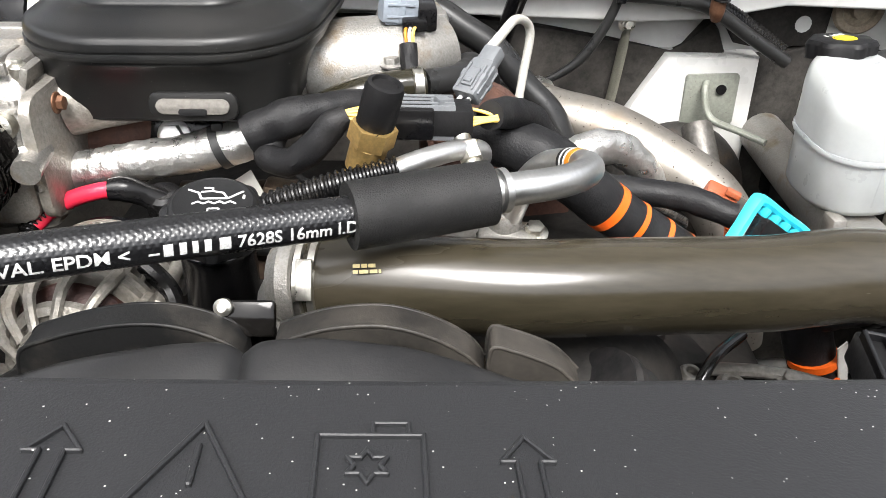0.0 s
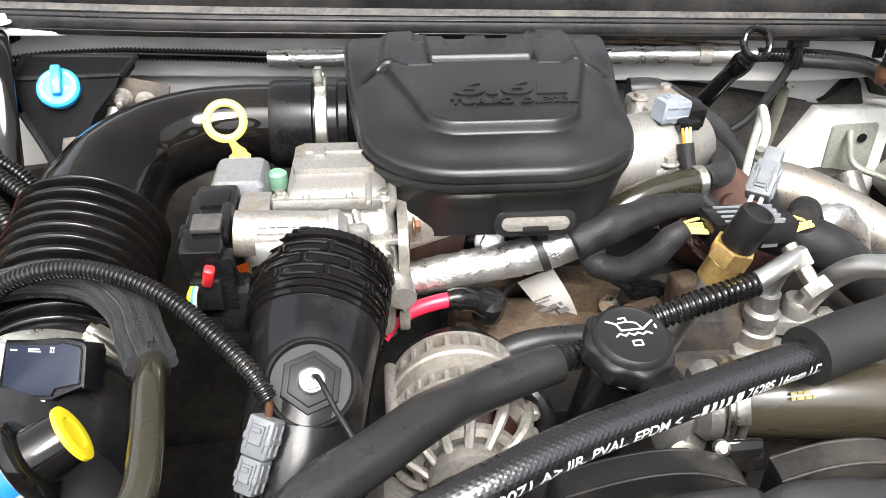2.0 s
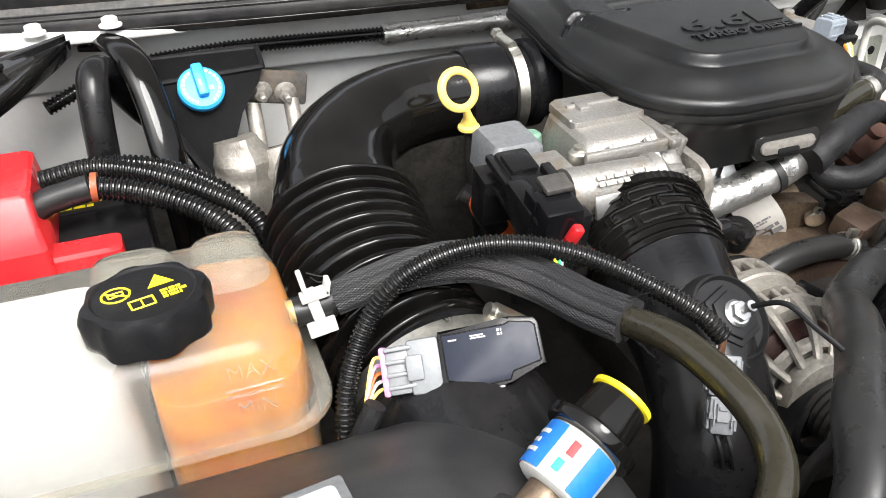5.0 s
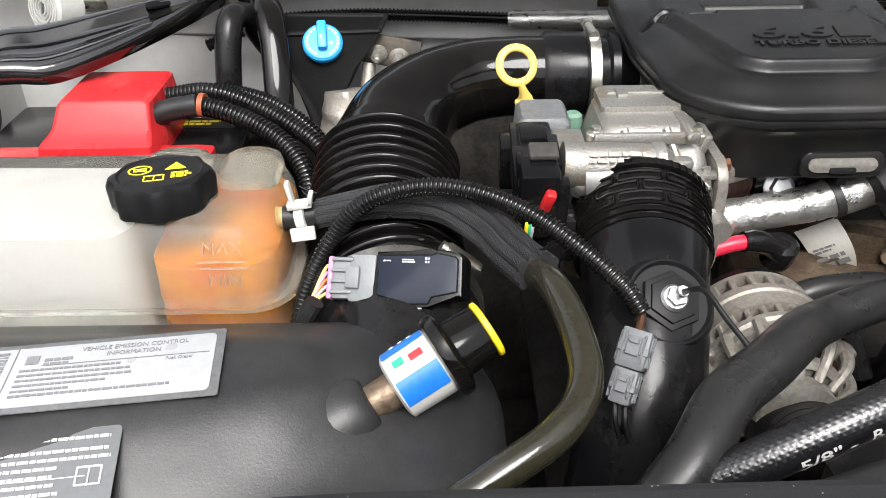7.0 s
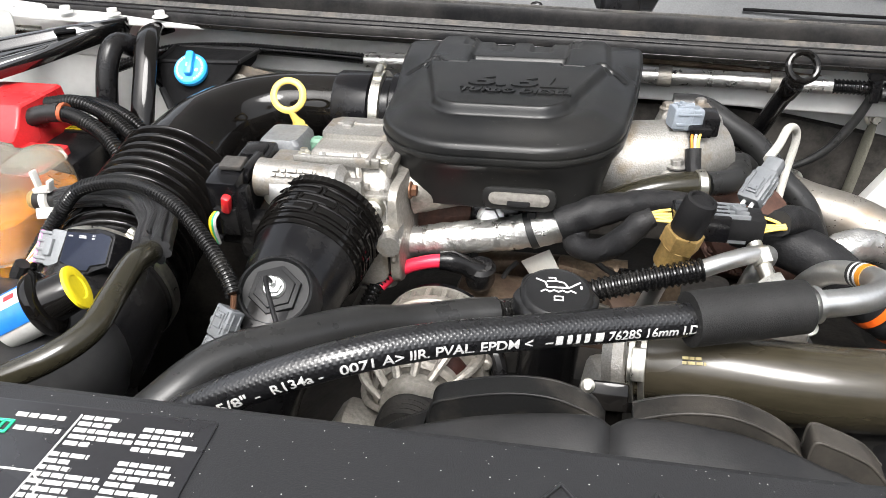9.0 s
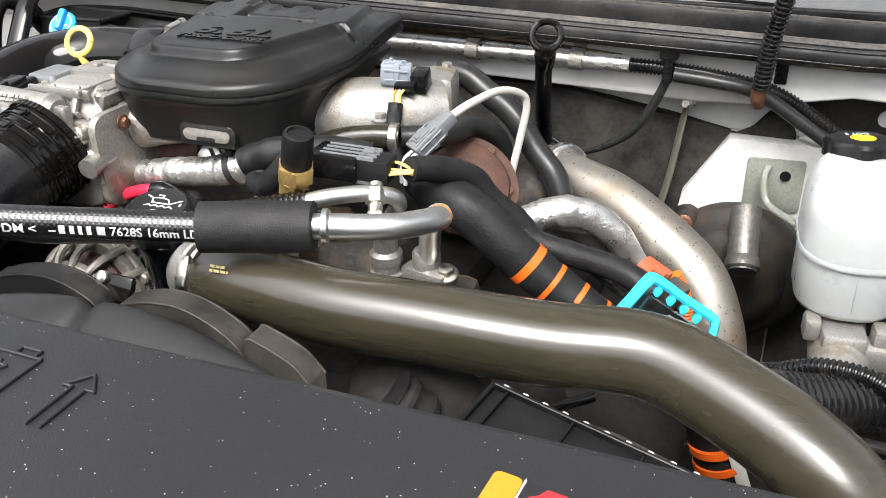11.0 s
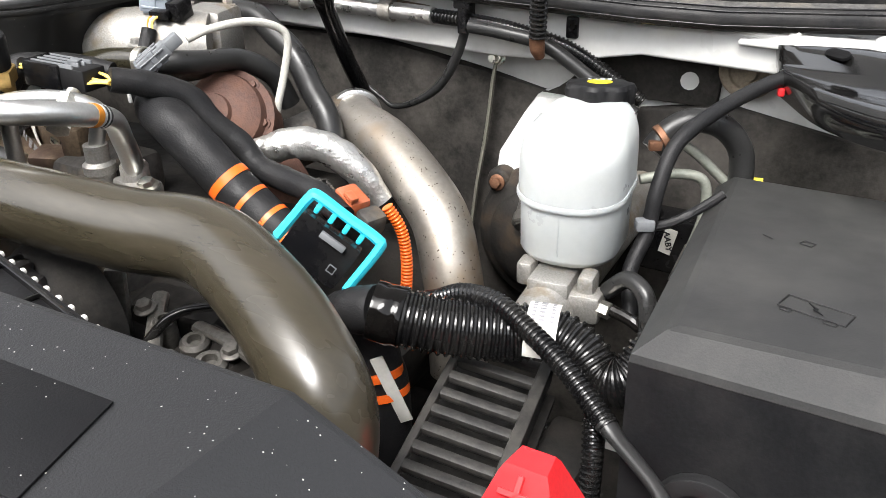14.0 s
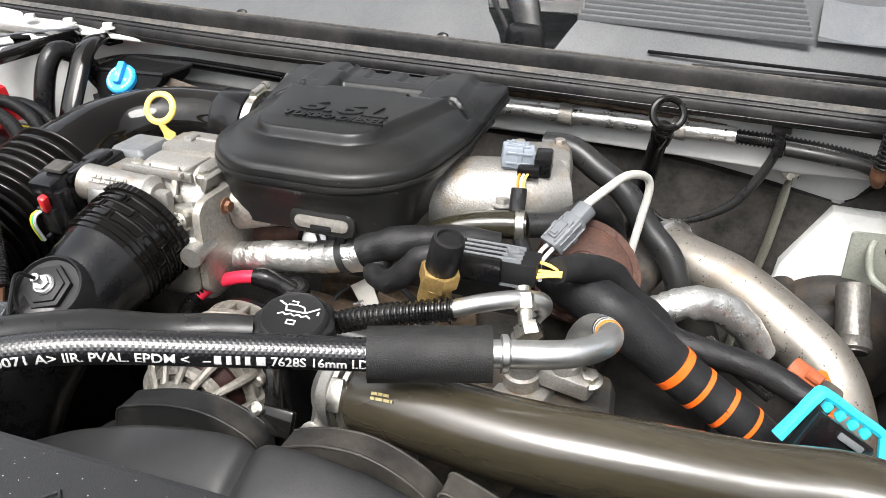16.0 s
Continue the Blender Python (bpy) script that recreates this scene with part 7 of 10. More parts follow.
tube(bm, [(-0.054, 1.042, 1.343), (-0.014, 1.041, 1.341), (0.022, 1.034, 1.321), (0.063, 1.027, 1.295), (0.099, 1.013, 1.255), (0.135, 0.998, 1.220), (0.159, 0.981, 1.164)], 0.0175, 20, 8)
part("heater_hose", bm, M["smooth_hose"], egr, "long black rubber heater hose")
blue = thing("egr_sensor", (-0.045, 0.9, 1.33), "grey sensor connector with orange seal", "sensor")
plug_shell("plug", along((-0.066, 0.888, 1.383), (-0.015, 0.906, 1.377)), 0.024, 0.028, 0.0, 0.038, 0.88, M["light_grey"], blue, "pale blue-grey connector half")
bm = bm_new()
box(bm, (-0.019, 0.904, 1.372), (0.02, 0.03, 0.026), rot(10, 0, 8), 0.003)
box(bm, (-0.031, 0.882, 1.368), (0.026, 0.014, 0.012), rot(10, 0, 8), 0.002)
part("socket", bm, M["satin_black"], blue)
for k, mm in enumerate(("print_orange", "print_white", "yellow_handle")):
    bm = bm_new()
    tube(bm, [(-0.039 + 0.005 * k, 0.880, 1.368), (-0.040 + 0.004 * k, 0.869, 1.362), (-0.038 + 0.003 * k, 0.864, 1.348)], 0.0018, 6)
    part("wire", bm, M[mm], blue)
bm = bm_new()
tube(bm, [(-0.037, 0.865, 1.352), (-0.034, 0.850, 1.326), (-0.02, 0.825, 1.30), (0.0, 0.80, 1.29), (0.02, 0.785, 1.29)], 0.0095, 12, wrinkle=0.06)
part("taped_lead", bm, M["tape"], blue)
grey = thing("oxygen_connector", (0.03, 0.82, 1.28), "grey plastic in-line connector with white wires", "connector")
ga, gb = V((0.020, 0.788, 1.320)), V((0.050, 0.828, 1.355))
gm = along(ga, gb)
plug_shell("body", gm, 0.029, 0.021, 0.004, 0.047, 0.85, M["grey_plastic"], grey)
bm = bm_new()
box(bm, gm @ V((0, 0, 0.054)), (0.020, 0.015, 0.024), gm.to_3x3(), 0.003)
part("boot", bm, M["grey_plastic"], grey)
for dx in (-0.005, 0.005):
    bm = bm_new()
    tube(bm, [gm @ V((dx, 0, 0.006)), gm @ V((dx, 0, -0.008)), gm @ V((dx * 0.5, -0.006, -0.02)), gm @ V((dx, -0.02, -0.03))], 0.0025, 6)
    part("wire", bm, M["print_white"], grey)
lead = thing("sensor_lead", (0.1, 0.93, 1.2), "pale grey sleeved sensor lead with hex nut", "cable")
bm = bm_new()
tube(bm, [(0.045, 0.850, 1.350), (0.060, 0.876, 1.359), (0.077, 0.925, 1.361), (0.093, 0.963, 1.348), (0.099, 0.972, 1.329), (0.093, 0.966, 1.287), (0.087, 0.954, 1.246), (0.085, 0.948, 1.218)], 0.0052, 12, 8)
part("sleeve", bm, mat("pale_sleeve", (0.42, 0.41, 0.37), 0.6, bump=0.3, fine=700), lead)
bm = bm_new()
hexagon(bm, at(0.085, 0.945, 1.200), 0.011, 0.02, 0.001)
part("nut", bm, M["bronze"], lead)

# ---- things on the air filter side ----
# rubber overflow hose with braided sleeve and white spring clip
over = thing("overflow_hose", (-0.6, 0.5, 1.25), "olive-black rubber overflow hose with frayed braided sleeve", "hose")
bm = bm_new()
tube(bm, [(-0.563, 0.547, 1.351), (-0.551, 0.517, 1.357), (-0.542, 0.474, 1.369), (-0.534, 0.427, 1.367), (-0.534, 0.389, 1.358), (-0.552, 0.359, 1.350), (-0.595, 0.333, 1.335), (-0.655, 0.308, 1.304), (-0.70, 0.30, 1.26)], 0.0112, 26, 8)
part("hose", bm, M["old_hose"], over)
BR = [(-0.733, 0.644, 1.338), (-0.706, 0.644, 1.344), (-0.663, 0.641, 1.352), (-0.620, 0.626, 1.356), (-0.584, 0.591, 1.352), (-0.566, 0.550, 1.353), (-0.551, 0.517, 1.357)]
bm = bm_new()
tube(bm, BR, [0.0120, 0.0142, 0.0157, 0.016, 0.0165, 0.0165, 0.0155], 28, 8, flat=0.75)
sleeve = part("braided_sleeve", bm, M["braid"], over, "black woven sleeve with frayed ends")
# raised cords along the sleeve
bline, btotal = even(curve_points(BR, 8), 0.006)
bframes = carried_frames(bline)
for k in range(9):
    bm = bm_new()
    pts = []
    for i in range(len(bline)):
        t, s, u = bframes[i]
        rad = 0.0108 + 0.0042 * smooth01(i / len(bline) / 0.4)
        a = 2 * math.pi * k / 9
        pts.append(bline[i] + s * (rad * math.cos(a)) + u * (rad * 0.75 * math.sin(a)))
    tube(bm, pts, 0.0046, 10, 2)
    part("cord", bm, M["braid"], sleeve)
rnd = random.Random(5)
for k in range(22):
    bm = bm_new()
    base, d = (V((-0.733, 0.644, 1.338)), V((-1, 0.0, -0.2))) if k % 2 else (V((-0.550, 0.515, 1.357)), V((0.4, -0.9, 0.1)))
    a = rnd.uniform(0, 6.28)
    off = V((math.cos(a) * 0.3, math.sin(a) * 0.4, math.sin(a) * 0.9 + 0.2)) * 0.016
    tube(bm, [base + off, base + off * 1.15 + d * 0.006, base + off * 1.5 + d * rnd.uniform(0.008, 0.016)], 0.0006, 4, 2)
    part("frayed_thread", bm, M["matt_black"], sleeve)
bm = bm_new()
tube(bm, [(-0.764, 0.644, 1.334), (-0.747, 0.644, 1.335), (-0.727, 0.644, 1.339)], 0.0115, 20)
part("hose_end", bm, M["smooth_hose"], over)
bm = bm_new()
cmw = along((-0.752, 0.644, 1.334), (-0.727, 0.644, 1.339))
lathe(bm, [(0.0138, 0), (0.0155, 0.0005), (0.0155, 0.0085), (0.0138, 0.009)], cmw, 24)
box(bm, (-0.748, 0.638, 1.351), (0.022, 0.010, 0.006), rot(0, -8, 0), 0.001)
box(bm, (-0.756, 0.640, 1.362), (0.004, 0.009, 0.020), rot(0, -10, 0), 0.001)
box(bm, (-0.738, 0.638, 1.357), (0.004, 0.010, 0.012), rot(0, 10, 0), 0.001)
box(bm, (-0.746, 0.629, 1.326), (0.022, 0.005, 0.012), rot(-20, -8, 0), 0.001)
part("spring_clip", bm, M["clip_white"], over, "white plastic spring clip")

cond = thing("meter_harness", (-0.62, 0.57, 1.2), "glossy black corrugated wire conduit arching over the duct", "wiring")
CD = [(-0.751, 0.562, 1.254), (-0.740, 0.589, 1.296), (-0.714, 0.611, 1.337), (-0.684, 0.613, 1.367), (-0.639, 0.612, 1.380), (-0.595, 0.600, 1.381), (-0.551, 0.580, 1.371), (-0.512, 0.551, 1.354), (-0.483, 0.525, 1.337), (-0.470, 0.511, 1.322)]
bm = bm_new()
tube(bm, CD, 0.0082, 16, 8, ribs=(0.0040, 0.0014))
part("conduit", bm, M["loom"], cond)
bm = bm_new()
tube(bm, [(-0.470, 0.511, 1.322), (-0.471, 0.509, 1.312), (-0.472, 0.508, 1.304)], 0.003, 8)
part("wire", bm, M["copper"], cond)
bm = bm_new()
tube(bm, [(-0.749, 0.565, 1.262), (-0.754, 0.552, 1.238), (-0.757, 0.545, 1.19)], 0.0105, 12, wrinkle=0.08)
part("taped_end", bm, M["tape"], cond)
bm = bm_new()
tube(bm, [(-0.748, 0.556, 1.262), (-0.737, 0.552, 1.290), (-0.728, 0.554, 1.306)], 0.008, 10, wrinkle=0.06)
part("taped_branch", bm, M["tape"], cond)

# air meter sensor with grey connector
maf = thing("air_mass_meter", (-0.64, 0.53, 1.3), "dark blue-black air mass meter with grey connector", "air mass meter")
mx = V((0.069, -0.020, 0.010)).normalized()
mz = mx.cross(V((0.001, 0.027, 0.030))).normalized()
mm0 = Matrix((mx, mz.cross(mx), mz)).transposed().to_4x4()
mm0.translation = (-0.6425, 0.5475, 1.332)
bm = bm_new()
prism(bm, [(-0.036, 0.021), (0.012, 0.022), (0.016, 0.024), (0.034, 0.021), (0.037, 0.017), (0.038, -0.014), (0.016, -0.018), (0.013, -0.024), (-0.022, -0.026), (-0.023, -0.036), (-0.037, -0.036), (-0.037, -0.010)], 0.024, mm0 @ Matrix.Translation((0, 0, -0.022)), 0.002)
mbody = part("body", bm, M["satin_black"], maf)
edge = [(-0.033, 0.0175), (0.012, 0.0185), (0.016, 0.0200), (0.031, 0.0175), (0.0335, 0.015), (0.0340, -0.010), (0.0135, -0.0145), (0.0105, -0.0200), (-0.0215, -0.0215), (-0.0235, -0.0165), (-0.033, -0.0140)]
bm = bm_new()
prism(bm, edge, 0.0010, mm0 @ Matrix.Translation((0, 0, 0.0021)), 0.0004)
part("plate", bm, M["screen"], mbody, "dark navy cover plate")
bm = bm_new()
outline_sign(bm, edge, 0.0014, mm0 @ Matrix.Translation((0, 0, 0.0024)), h=0.0010)
part("border", bm, M["satin_black"], mbody, "raised black border")
bm = bm_new()
bars(bm, mm0 @ Matrix.Translation((-0.029, 0.0140, 0.0034)), [0.006], 0.0012, 0.0006, 0.0002)
bars(bm, mm0 @ Matrix.Translation((-0.013, 0.0150, 0.0034)), [0.010, 0.011], 0.0011, 0.0006, 0.0002)
for i in range(5):
    for j in range(5):
        if (i * 7 + j * 3 + i * j) % 3:
            box(bm, mm0 @ V((0.006 + 0.0009 * i, 0.0125 + 0.0009 * j, 0.0034)), (0.0009, 0.0009, 0.0004), mm0.to_3x3())
part("print", bm, M["print_white"], mbody, "small white print")
bm = bm_new()
bars(bm, mm0 @ Matrix.Translation((-0.018, -0.0240, 0.0026)), [0.006, 0.006], 0.0010, 0.0006, 0.0002)
bars(bm, mm0 @ Matrix.Translation((-0.006, -0.0236, 0.0026)), [0.012], 0.0010, 0.0006, 0.0002)
part("print", bm, M["print_white"], mbody, "small white print")
bm = bm_new()
lathe(bm, [(0.0042, 0.001), (0.0042, 0.004), (0.002, 0.004), (0.002, 0.002)], mm0 @ Matrix.Translation((-0.030, -0.031, 0)), 12)
part("screw", bm, M["iron"], maf)
bm = bm_new()
box(bm, mm0 @ V((-0.048, -0.001, -0.010)), (0.024, 0.040, 0.024), mm0.to_3x3(), 0.003)
mcon = part("connector", bm, M["conn_grey"], maf, "grey plastic connector")
bm = bm_new()
box(bm, mm0 @ V((-0.0665, -0.001, -0.010)), (0.018, 0.035, 0.020), mm0.to_3x3(), 0.002)
part("rear_half", bm, M["conn_grey"], mcon)
for y_ in (-0.013, -0.004, 0.005, 0.014):
    bm = bm_new()
    box(bm, mm0 @ V((-0.066, y_, 0.001)), (0.020, 0.003, 0.004), mm0.to_3x3(), 0.001)
    part("rib", bm, M["conn_grey"], mcon)
bm = bm_new()
box(bm, mm0 @ V((-0.055, -0.001, 0.004)), (0.012, 0.018, 0.004), mm0.to_3x3(), 0.001)
part("latch", bm, M["conn_grey"], mcon)
bm = bm_new()
box(bm, mm0 @ V((-0.0775, -0.001, -0.010)), (0.005, 0.036, 0.021), mm0.to_3x3(), 0.002)
part("seal", bm, M["pink"], mcon, "pinkish purple lock")
for k, mm in enumerate(("yellow_handle", "print_white", "orange", "pink", "yellow_handle")):
    bm = bm_new()
    a0 = mm0 @ V((-0.079, -0.012 + 0.0055 * k, -0.010))
    tube(bm, [a0, a0 + V((-0.008, -0.001, -0.003)), V((-0.737, 0.556, 1.297 - 0.001 * k))], 0.0014, 6, 4)
    part("wire", bm, M[mm], mcon)

# restriction gauge standing in the filter box
gauge = thing("filter_gauge", (-0.64, 0.445, 1.29), "small air filter gauge with blue and white label and yellow top", "gauge")
ga0, ga1 = V((-0.664, 0.427, 1.316)), V((-0.592, 0.457, 1.350))
gx = along(ga0, ga1)
bm = bm_new()
lathe(bm, [(0.013, -0.012), (0.013, 0.012), (0.016, 0.014)], gx, 20)
part("stem", bm, M["bronze"], gauge, "brown rubber stem")
bm = bm_new()
lathe(bm, [(0.020, 0.010), (0.0235, 0.012), (0.0245, 0.046), (0.022, 0.048)], gx, 36)
gbody = part("body", bm, M["clip_white"], gauge, "white label drum")
for a0, a1, z0, z1, mm in ((20, 80, 0.013, 0.0455, "print_blue"), (0, 16, 0.014, 0.028, "print_red"), (0, 16, 0.030, 0.044, "print_green"), (96, 108, 0.018, 0.026, "print_green"), (100, 112, 0.030, 0.040, "print_red"), (130, 175, 0.013, 0.0455, "print_blue"), (-75, -35, 0.013, 0.0455, "print_blue")):
    bm = bm_new()
    rows = []
    for k in range(9):
        a = radians(a0 + (a1 - a0) * k / 8)
        rows.append([gx @ V((r * math.cos(a), r * math.sin(a), z)) for r, z in ((0.0243, z0), (0.0249, z0), (0.0252, z1), (0.0243, z1))])
    skin(bm, rows)
    part("label_patch", bm, M[mm], gbody)
bm = bm_new()
for z, w in ((0.021, 0.5), (0.028, 0.35), (0.035, 0.5)):
    rows = []
    for k in range(6):
        a = radians(30) + w * k / 5
        rows.append([gx @ V((r * math.cos(a), r * math.sin(a), zz)) for r, zz in ((0.0246, z), (0.0256, z), (0.0256, z + 0.003), (0.0246, z + 0.003))])
    skin(bm, rows)
part("label_print", bm, M["print_white"], gbody)
bm = bm_new()
lathe(bm, [(0.0235, 0.047), (0.030, 0.048), (0.031, 0.050), (0.031, 0.056), (0.028, 0.058), (0.022, 0.060)], gx, 36)
part("ring", bm, M["gloss_black"], gauge, "dark collar")
bm = bm_new()
lathe(bm, [(0.022, 0.056), (0.0215, 0.058), (0.0195, 0.082), (0.0185, 0.084)], gx, 36)
part("neck", bm, M["gloss_black"], gauge)
bm = bm_new()
lathe(bm, [(0.019, 0.083), (0.021, 0.084), (0.021, 0.087), (0.0185, 0.088), (0.012, 0.0875), (0.011, 0.0865), (0.001, 0.0865)], gx, 40)
part("button", bm, M["yellow"], gauge, "bright yellow ribbed button")

# labels on the filter box
emis = thing("emission_label", (-0.85, 0.42, 1.335), "silver emission control information label with bar code", "label")
em = at(-0.853, 0.420, 1.3475, 1, 0, 7)
bm = bm_new()
prism(bm, round_rect(-0.083, 0.084, -0.034, 0.034, 0.002), 0.0008, em, 0.0002)
part("backing", bm, M["sooty"], emis, "dull dark grey label border")
bm = bm_new()
prism(bm, round_rect(-0.078, 0.078, -0.029, 0.029, 0.004), 0.0006, em @ Matrix.Translation((0, 0, 0.0009)), 0.0002)
sheet = part("sheet", bm, M["silver_label"], emis)
lift = Matrix.Translation((0, 0, 0.0018))
part("lettering", text_mesh("VEHICLE EMISSION CONTROL", 0.0060, em @ lift @ Matrix.Translation((0.024, 0.0225, 0)), 0.0002, bold=0.0, squeeze=0.88), M["print_grey"], sheet, "dark grey heading reading VEHICLE EMISSION CONTROL")
part("lettering", text_mesh("INFORMATION", 0.0060, em @ lift @ Matrix.Translation((0.024, 0.0158, 0)), 0.0002, bold=0.0, squeeze=0.88), M["print_grey"], sheet, "dark grey heading reading INFORMATION")
part("lettering", text_mesh("Fuel: Diesel", 0.0042, em @ lift @ Matrix.Translation((0.055, 0.0055, 0)), 0.0002, squeeze=0.9), M["print_grey"], sheet, "dark grey print reading Fuel: Diesel")
bm = bm_new()
bars(bm, em @ lift @ Matrix.Translation((-0.048, 0.006, 0)), [0.065, 0.072, 0.074, 0.058, 0.036], 0.0018, 0.0032)
bars(bm, em @ lift @ Matrix.Translation((-0.048, -0.0185, 0)), [0.10], 0.002, 0.003)
bars(bm, em @ lift @ Matrix.Translation((-0.034, 0.016, 0)), [0.018, 0.016], 0.0026, 0.0018)
box(bm, em @ V((0.02, 0.009, 0.0018)), (0.11, 0.0006, 0.0004), em.to_3x3())
box(bm, em @ V((-0.042, 0.0155, 0.0018)), (0.0085, 0.0085, 0.0004), em.to_3x3(), 0)
part("small_print", bm, M["print_grey"], sheet)
bm = bm_new()
rnd = random.Random(2)
y = -0.027
while y < 0.026:
    w = rnd.choice((0.0006, 0.0010, 0.0016))
    box(bm, em @ V((-0.066, y, 0.0018)), (0.014, w, 0.0004), em.to_3x3())
    y += w + rnd.choice((0.0007, 0.0012))
box(bm, em @ V((-0.054, 0, 0.0018)), (0.0007, 0.058, 0.0004), em.to_3x3())
part("bar_code", bm, M["print_grey"], sheet)
note = thing("starting_note_label", (-0.86, 0.36, 1.335), "grey diesel starting note label with white print", "label")
nm = at(-0.868, 0.344, box_top(-0.868, 0.344) + 0.0035, 12, 0, 7)
bm = bm_new()
prism(bm, round_rect(-0.06, 0.052, -0.034, 0.026, 0.003), 0.0008, nm, 0.0002)
nsheet = part("sheet", bm, mat("slate_label", (0.13, 0.135, 0.14), 0.4, var=0.06, bump=0.02), note)
part("lettering", text_mesh("DIESEL ENGINE", 0.0055, nm @ Matrix.Translation((-0.026, 0.017, 0.0012)), 0.0002, bold=0.0002, squeeze=0.85), M["print_white"], nsheet, "white heading reading DIESEL ENGINE")
bm = bm_new()
bars(bm, nm @ Matrix.Translation((0.006, 0.020, 0.0011)), [0.04], 0.0021, 0.002)
bars(bm, nm @ Matrix.Translation((-0.048, 0.0115, 0.0011)), [0.094, 0.096, 0.066, 0.064, 0.066, 0.07, 0.07], 0.0021, 0.0036)
box(bm, nm @ V((-0.010, -0.008, 0.0011)), (0.09, 0.0006, 0.0004), nm.to_3x3())
outline_sign(bm, [(0.030, -0.002), (0.030, -0.014), (0.044, -0.014), (0.044, -0.002)], 0.0012, nm @ Matrix.Translation((0, 0.0, 0.0011)), h=0.0002)
outline_sign(bm, [(0.037, -0.002), (0.037, -0.014)], 0.0010, nm @ Matrix.Translation((0, 0, 0.0011)), False, h=0.0002)
part("small_print", bm, M["print_white"], nsheet)

# ---- service labels on the radiator shield ----
serv = thing("service_label", (-0.45, 0.26, 1.34), "black air conditioning service label with orange warning field", "label")
base = on_shield(-0.4575, 0.217, 0.0006, 5) @ Matrix.Diagonal((0.86, 0.86, 1, 1))
bm = bm_new()
prism(bm, round_rect(-0.157, 0.115, -0.075, 0.052, 0.004), 0.0006, base, 0.0002)
black = part("sheet", bm, M["decal"], serv)
up1 = Matrix.Translation((0, 0, 0.0009))
bm = bm_new()
prism(bm, round_rect(-0.150, -0.086, 0.020, 0.050, 0.003), 0.0004, base @ up1)
field = part("warning_field", bm, M["print_orange"], black, "orange warning field")
up2 = Matrix.Translation((0, 0, 0.0015))
bm = bm_new()
prism(bm, [(-0.143, 0.0245), (-0.122, 0.0245), (-0.1325, 0.0445)], 0.0003, base @ up2)
outline_sign(bm, [(-0.112, 0.025), (-0.112, 0.042), (-0.102, 0.0405), (-0.092, 0.042), (-0.092, 0.025)], 0.0016, base @ up2, h=0.0002)
outline_sign(bm, [(-0.107, 0.033), (-0.096, 0.034)], 0.0022, base @ up2, False, h=0.0002)
part("warning_print", bm, M["print_black"], field)
bm = bm_new()
for k in range(6):
    a = math.pi * k / 3
    c_, s_ = math.cos(a), math.sin(a)
    outline_sign(bm, [(-0.062 + 0.005 * c_, 0.034 + 0.005 * s_), (-0.062 + 0.014 * c_, 0.034 + 0.014 * s_)], 0.0016, base @ up1, False, h=0.0003)
    for sg in (-1, 1):
        outline_sign(bm, [(-0.062 + 0.009 * c_, 0.034 + 0.009 * s_), (-0.062 + 0.0125 * math.cos(a + sg * 0.33), 0.034 + 0.0125 * math.sin(a + sg * 0.33))], 0.0013, base @ up1, False, h=0.0003)
    b_ = a + math.pi / 3
    outline_sign(bm, [(-0.062 + 0.006 * c_, 0.034 + 0.006 * s_), (-0.062 + 0.006 * math.cos(b_), 0.034 + 0.006 * math.sin(b_))], 0.0014, base @ up1, False, h=0.0003)
part("snowflake_print", bm, M["print_white"], black, "white snowflake symbol")
bm = bm_new()
outline_sign(bm, [(-0.137 + 0.0145 * math.cos(radians(a)), -0.004 + 0.0145 * math.sin(radians(a))) for a in range(0, 360, 15)], 0.003, base @ up1, h=0.0003)
outline_sign(bm, [(-0.147, 0.006), (-0.127, -0.014)], 0.0025, base @ up2, False, h=0.0003)
part("ban_print", bm, M["print_red"], black, "red prohibition ring")
bm = bm_new()
prism(bm, [(-0.142, -0.013), (-0.132, -0.013), (-0.129, -0.002), (-0.132, 0.006), (-0.138, 0.003), (-0.143, -0.004)], 0.0003, base @ up1)
for a in (90, 210, 330):
    prism(bm, [(-0.110 + 0.004 * math.cos(radians(a)) + 0.006 * math.cos(radians(k)), -0.006 + 0.005 * math.sin(radians(a)) + 0.006 * math.sin(radians(k))) for k in range(0, 360, 40)], 0.0003, base @ up1)
prism(bm, [(-0.102, 0.000), (-0.094, 0.003), (-0.094, 0.014), (-0.100, 0.014), (-0.101, 0.006)], 0.0003, base @ up1)
outline_sign(bm, [(-0.088, -0.06), (-0.085, 0.018)], 0.0018, base @ up1, False, h=0.0003)
outline_sign(bm, [(-0.088, -0.026), (-0.075, -0.024), (-0.068, -0.016), (-0.055, -0.015), (-0.053, -0.024), (-0.035, -0.027), (-0.035, -0.045)], 0.0015, base @ up1, False, h=0.0003)
outline_sign(bm, [(-0.025, -0.045), (-0.025, -0.028), (-0.01, -0.018), (0.012, -0.018), (0.022, -0.028), (0.025, -0.045)], 0.0015, base @ up1, False, h=0.0003)
outline_sign(bm, [(-0.048, 0.003), (-0.048, 0.010), (-0.041, 0.010), (-0.041, 0.003)], 0.0016, base @ up1, h=0.0003)
bars(bm, base @ up1 @ Matrix.Translation((-0.040, 0.0035, 0)), [0.016], 0.0028, 0.002)
bars(bm, base @ up1 @ Matrix.Translation((-0.030, 0.038, 0)), [0.037], 0.0042, 0.004)
bars(bm, base @ up1 @ Matrix.Translation((-0.024, 0.024, 0)), [0.034], 0.0042, 0.004)
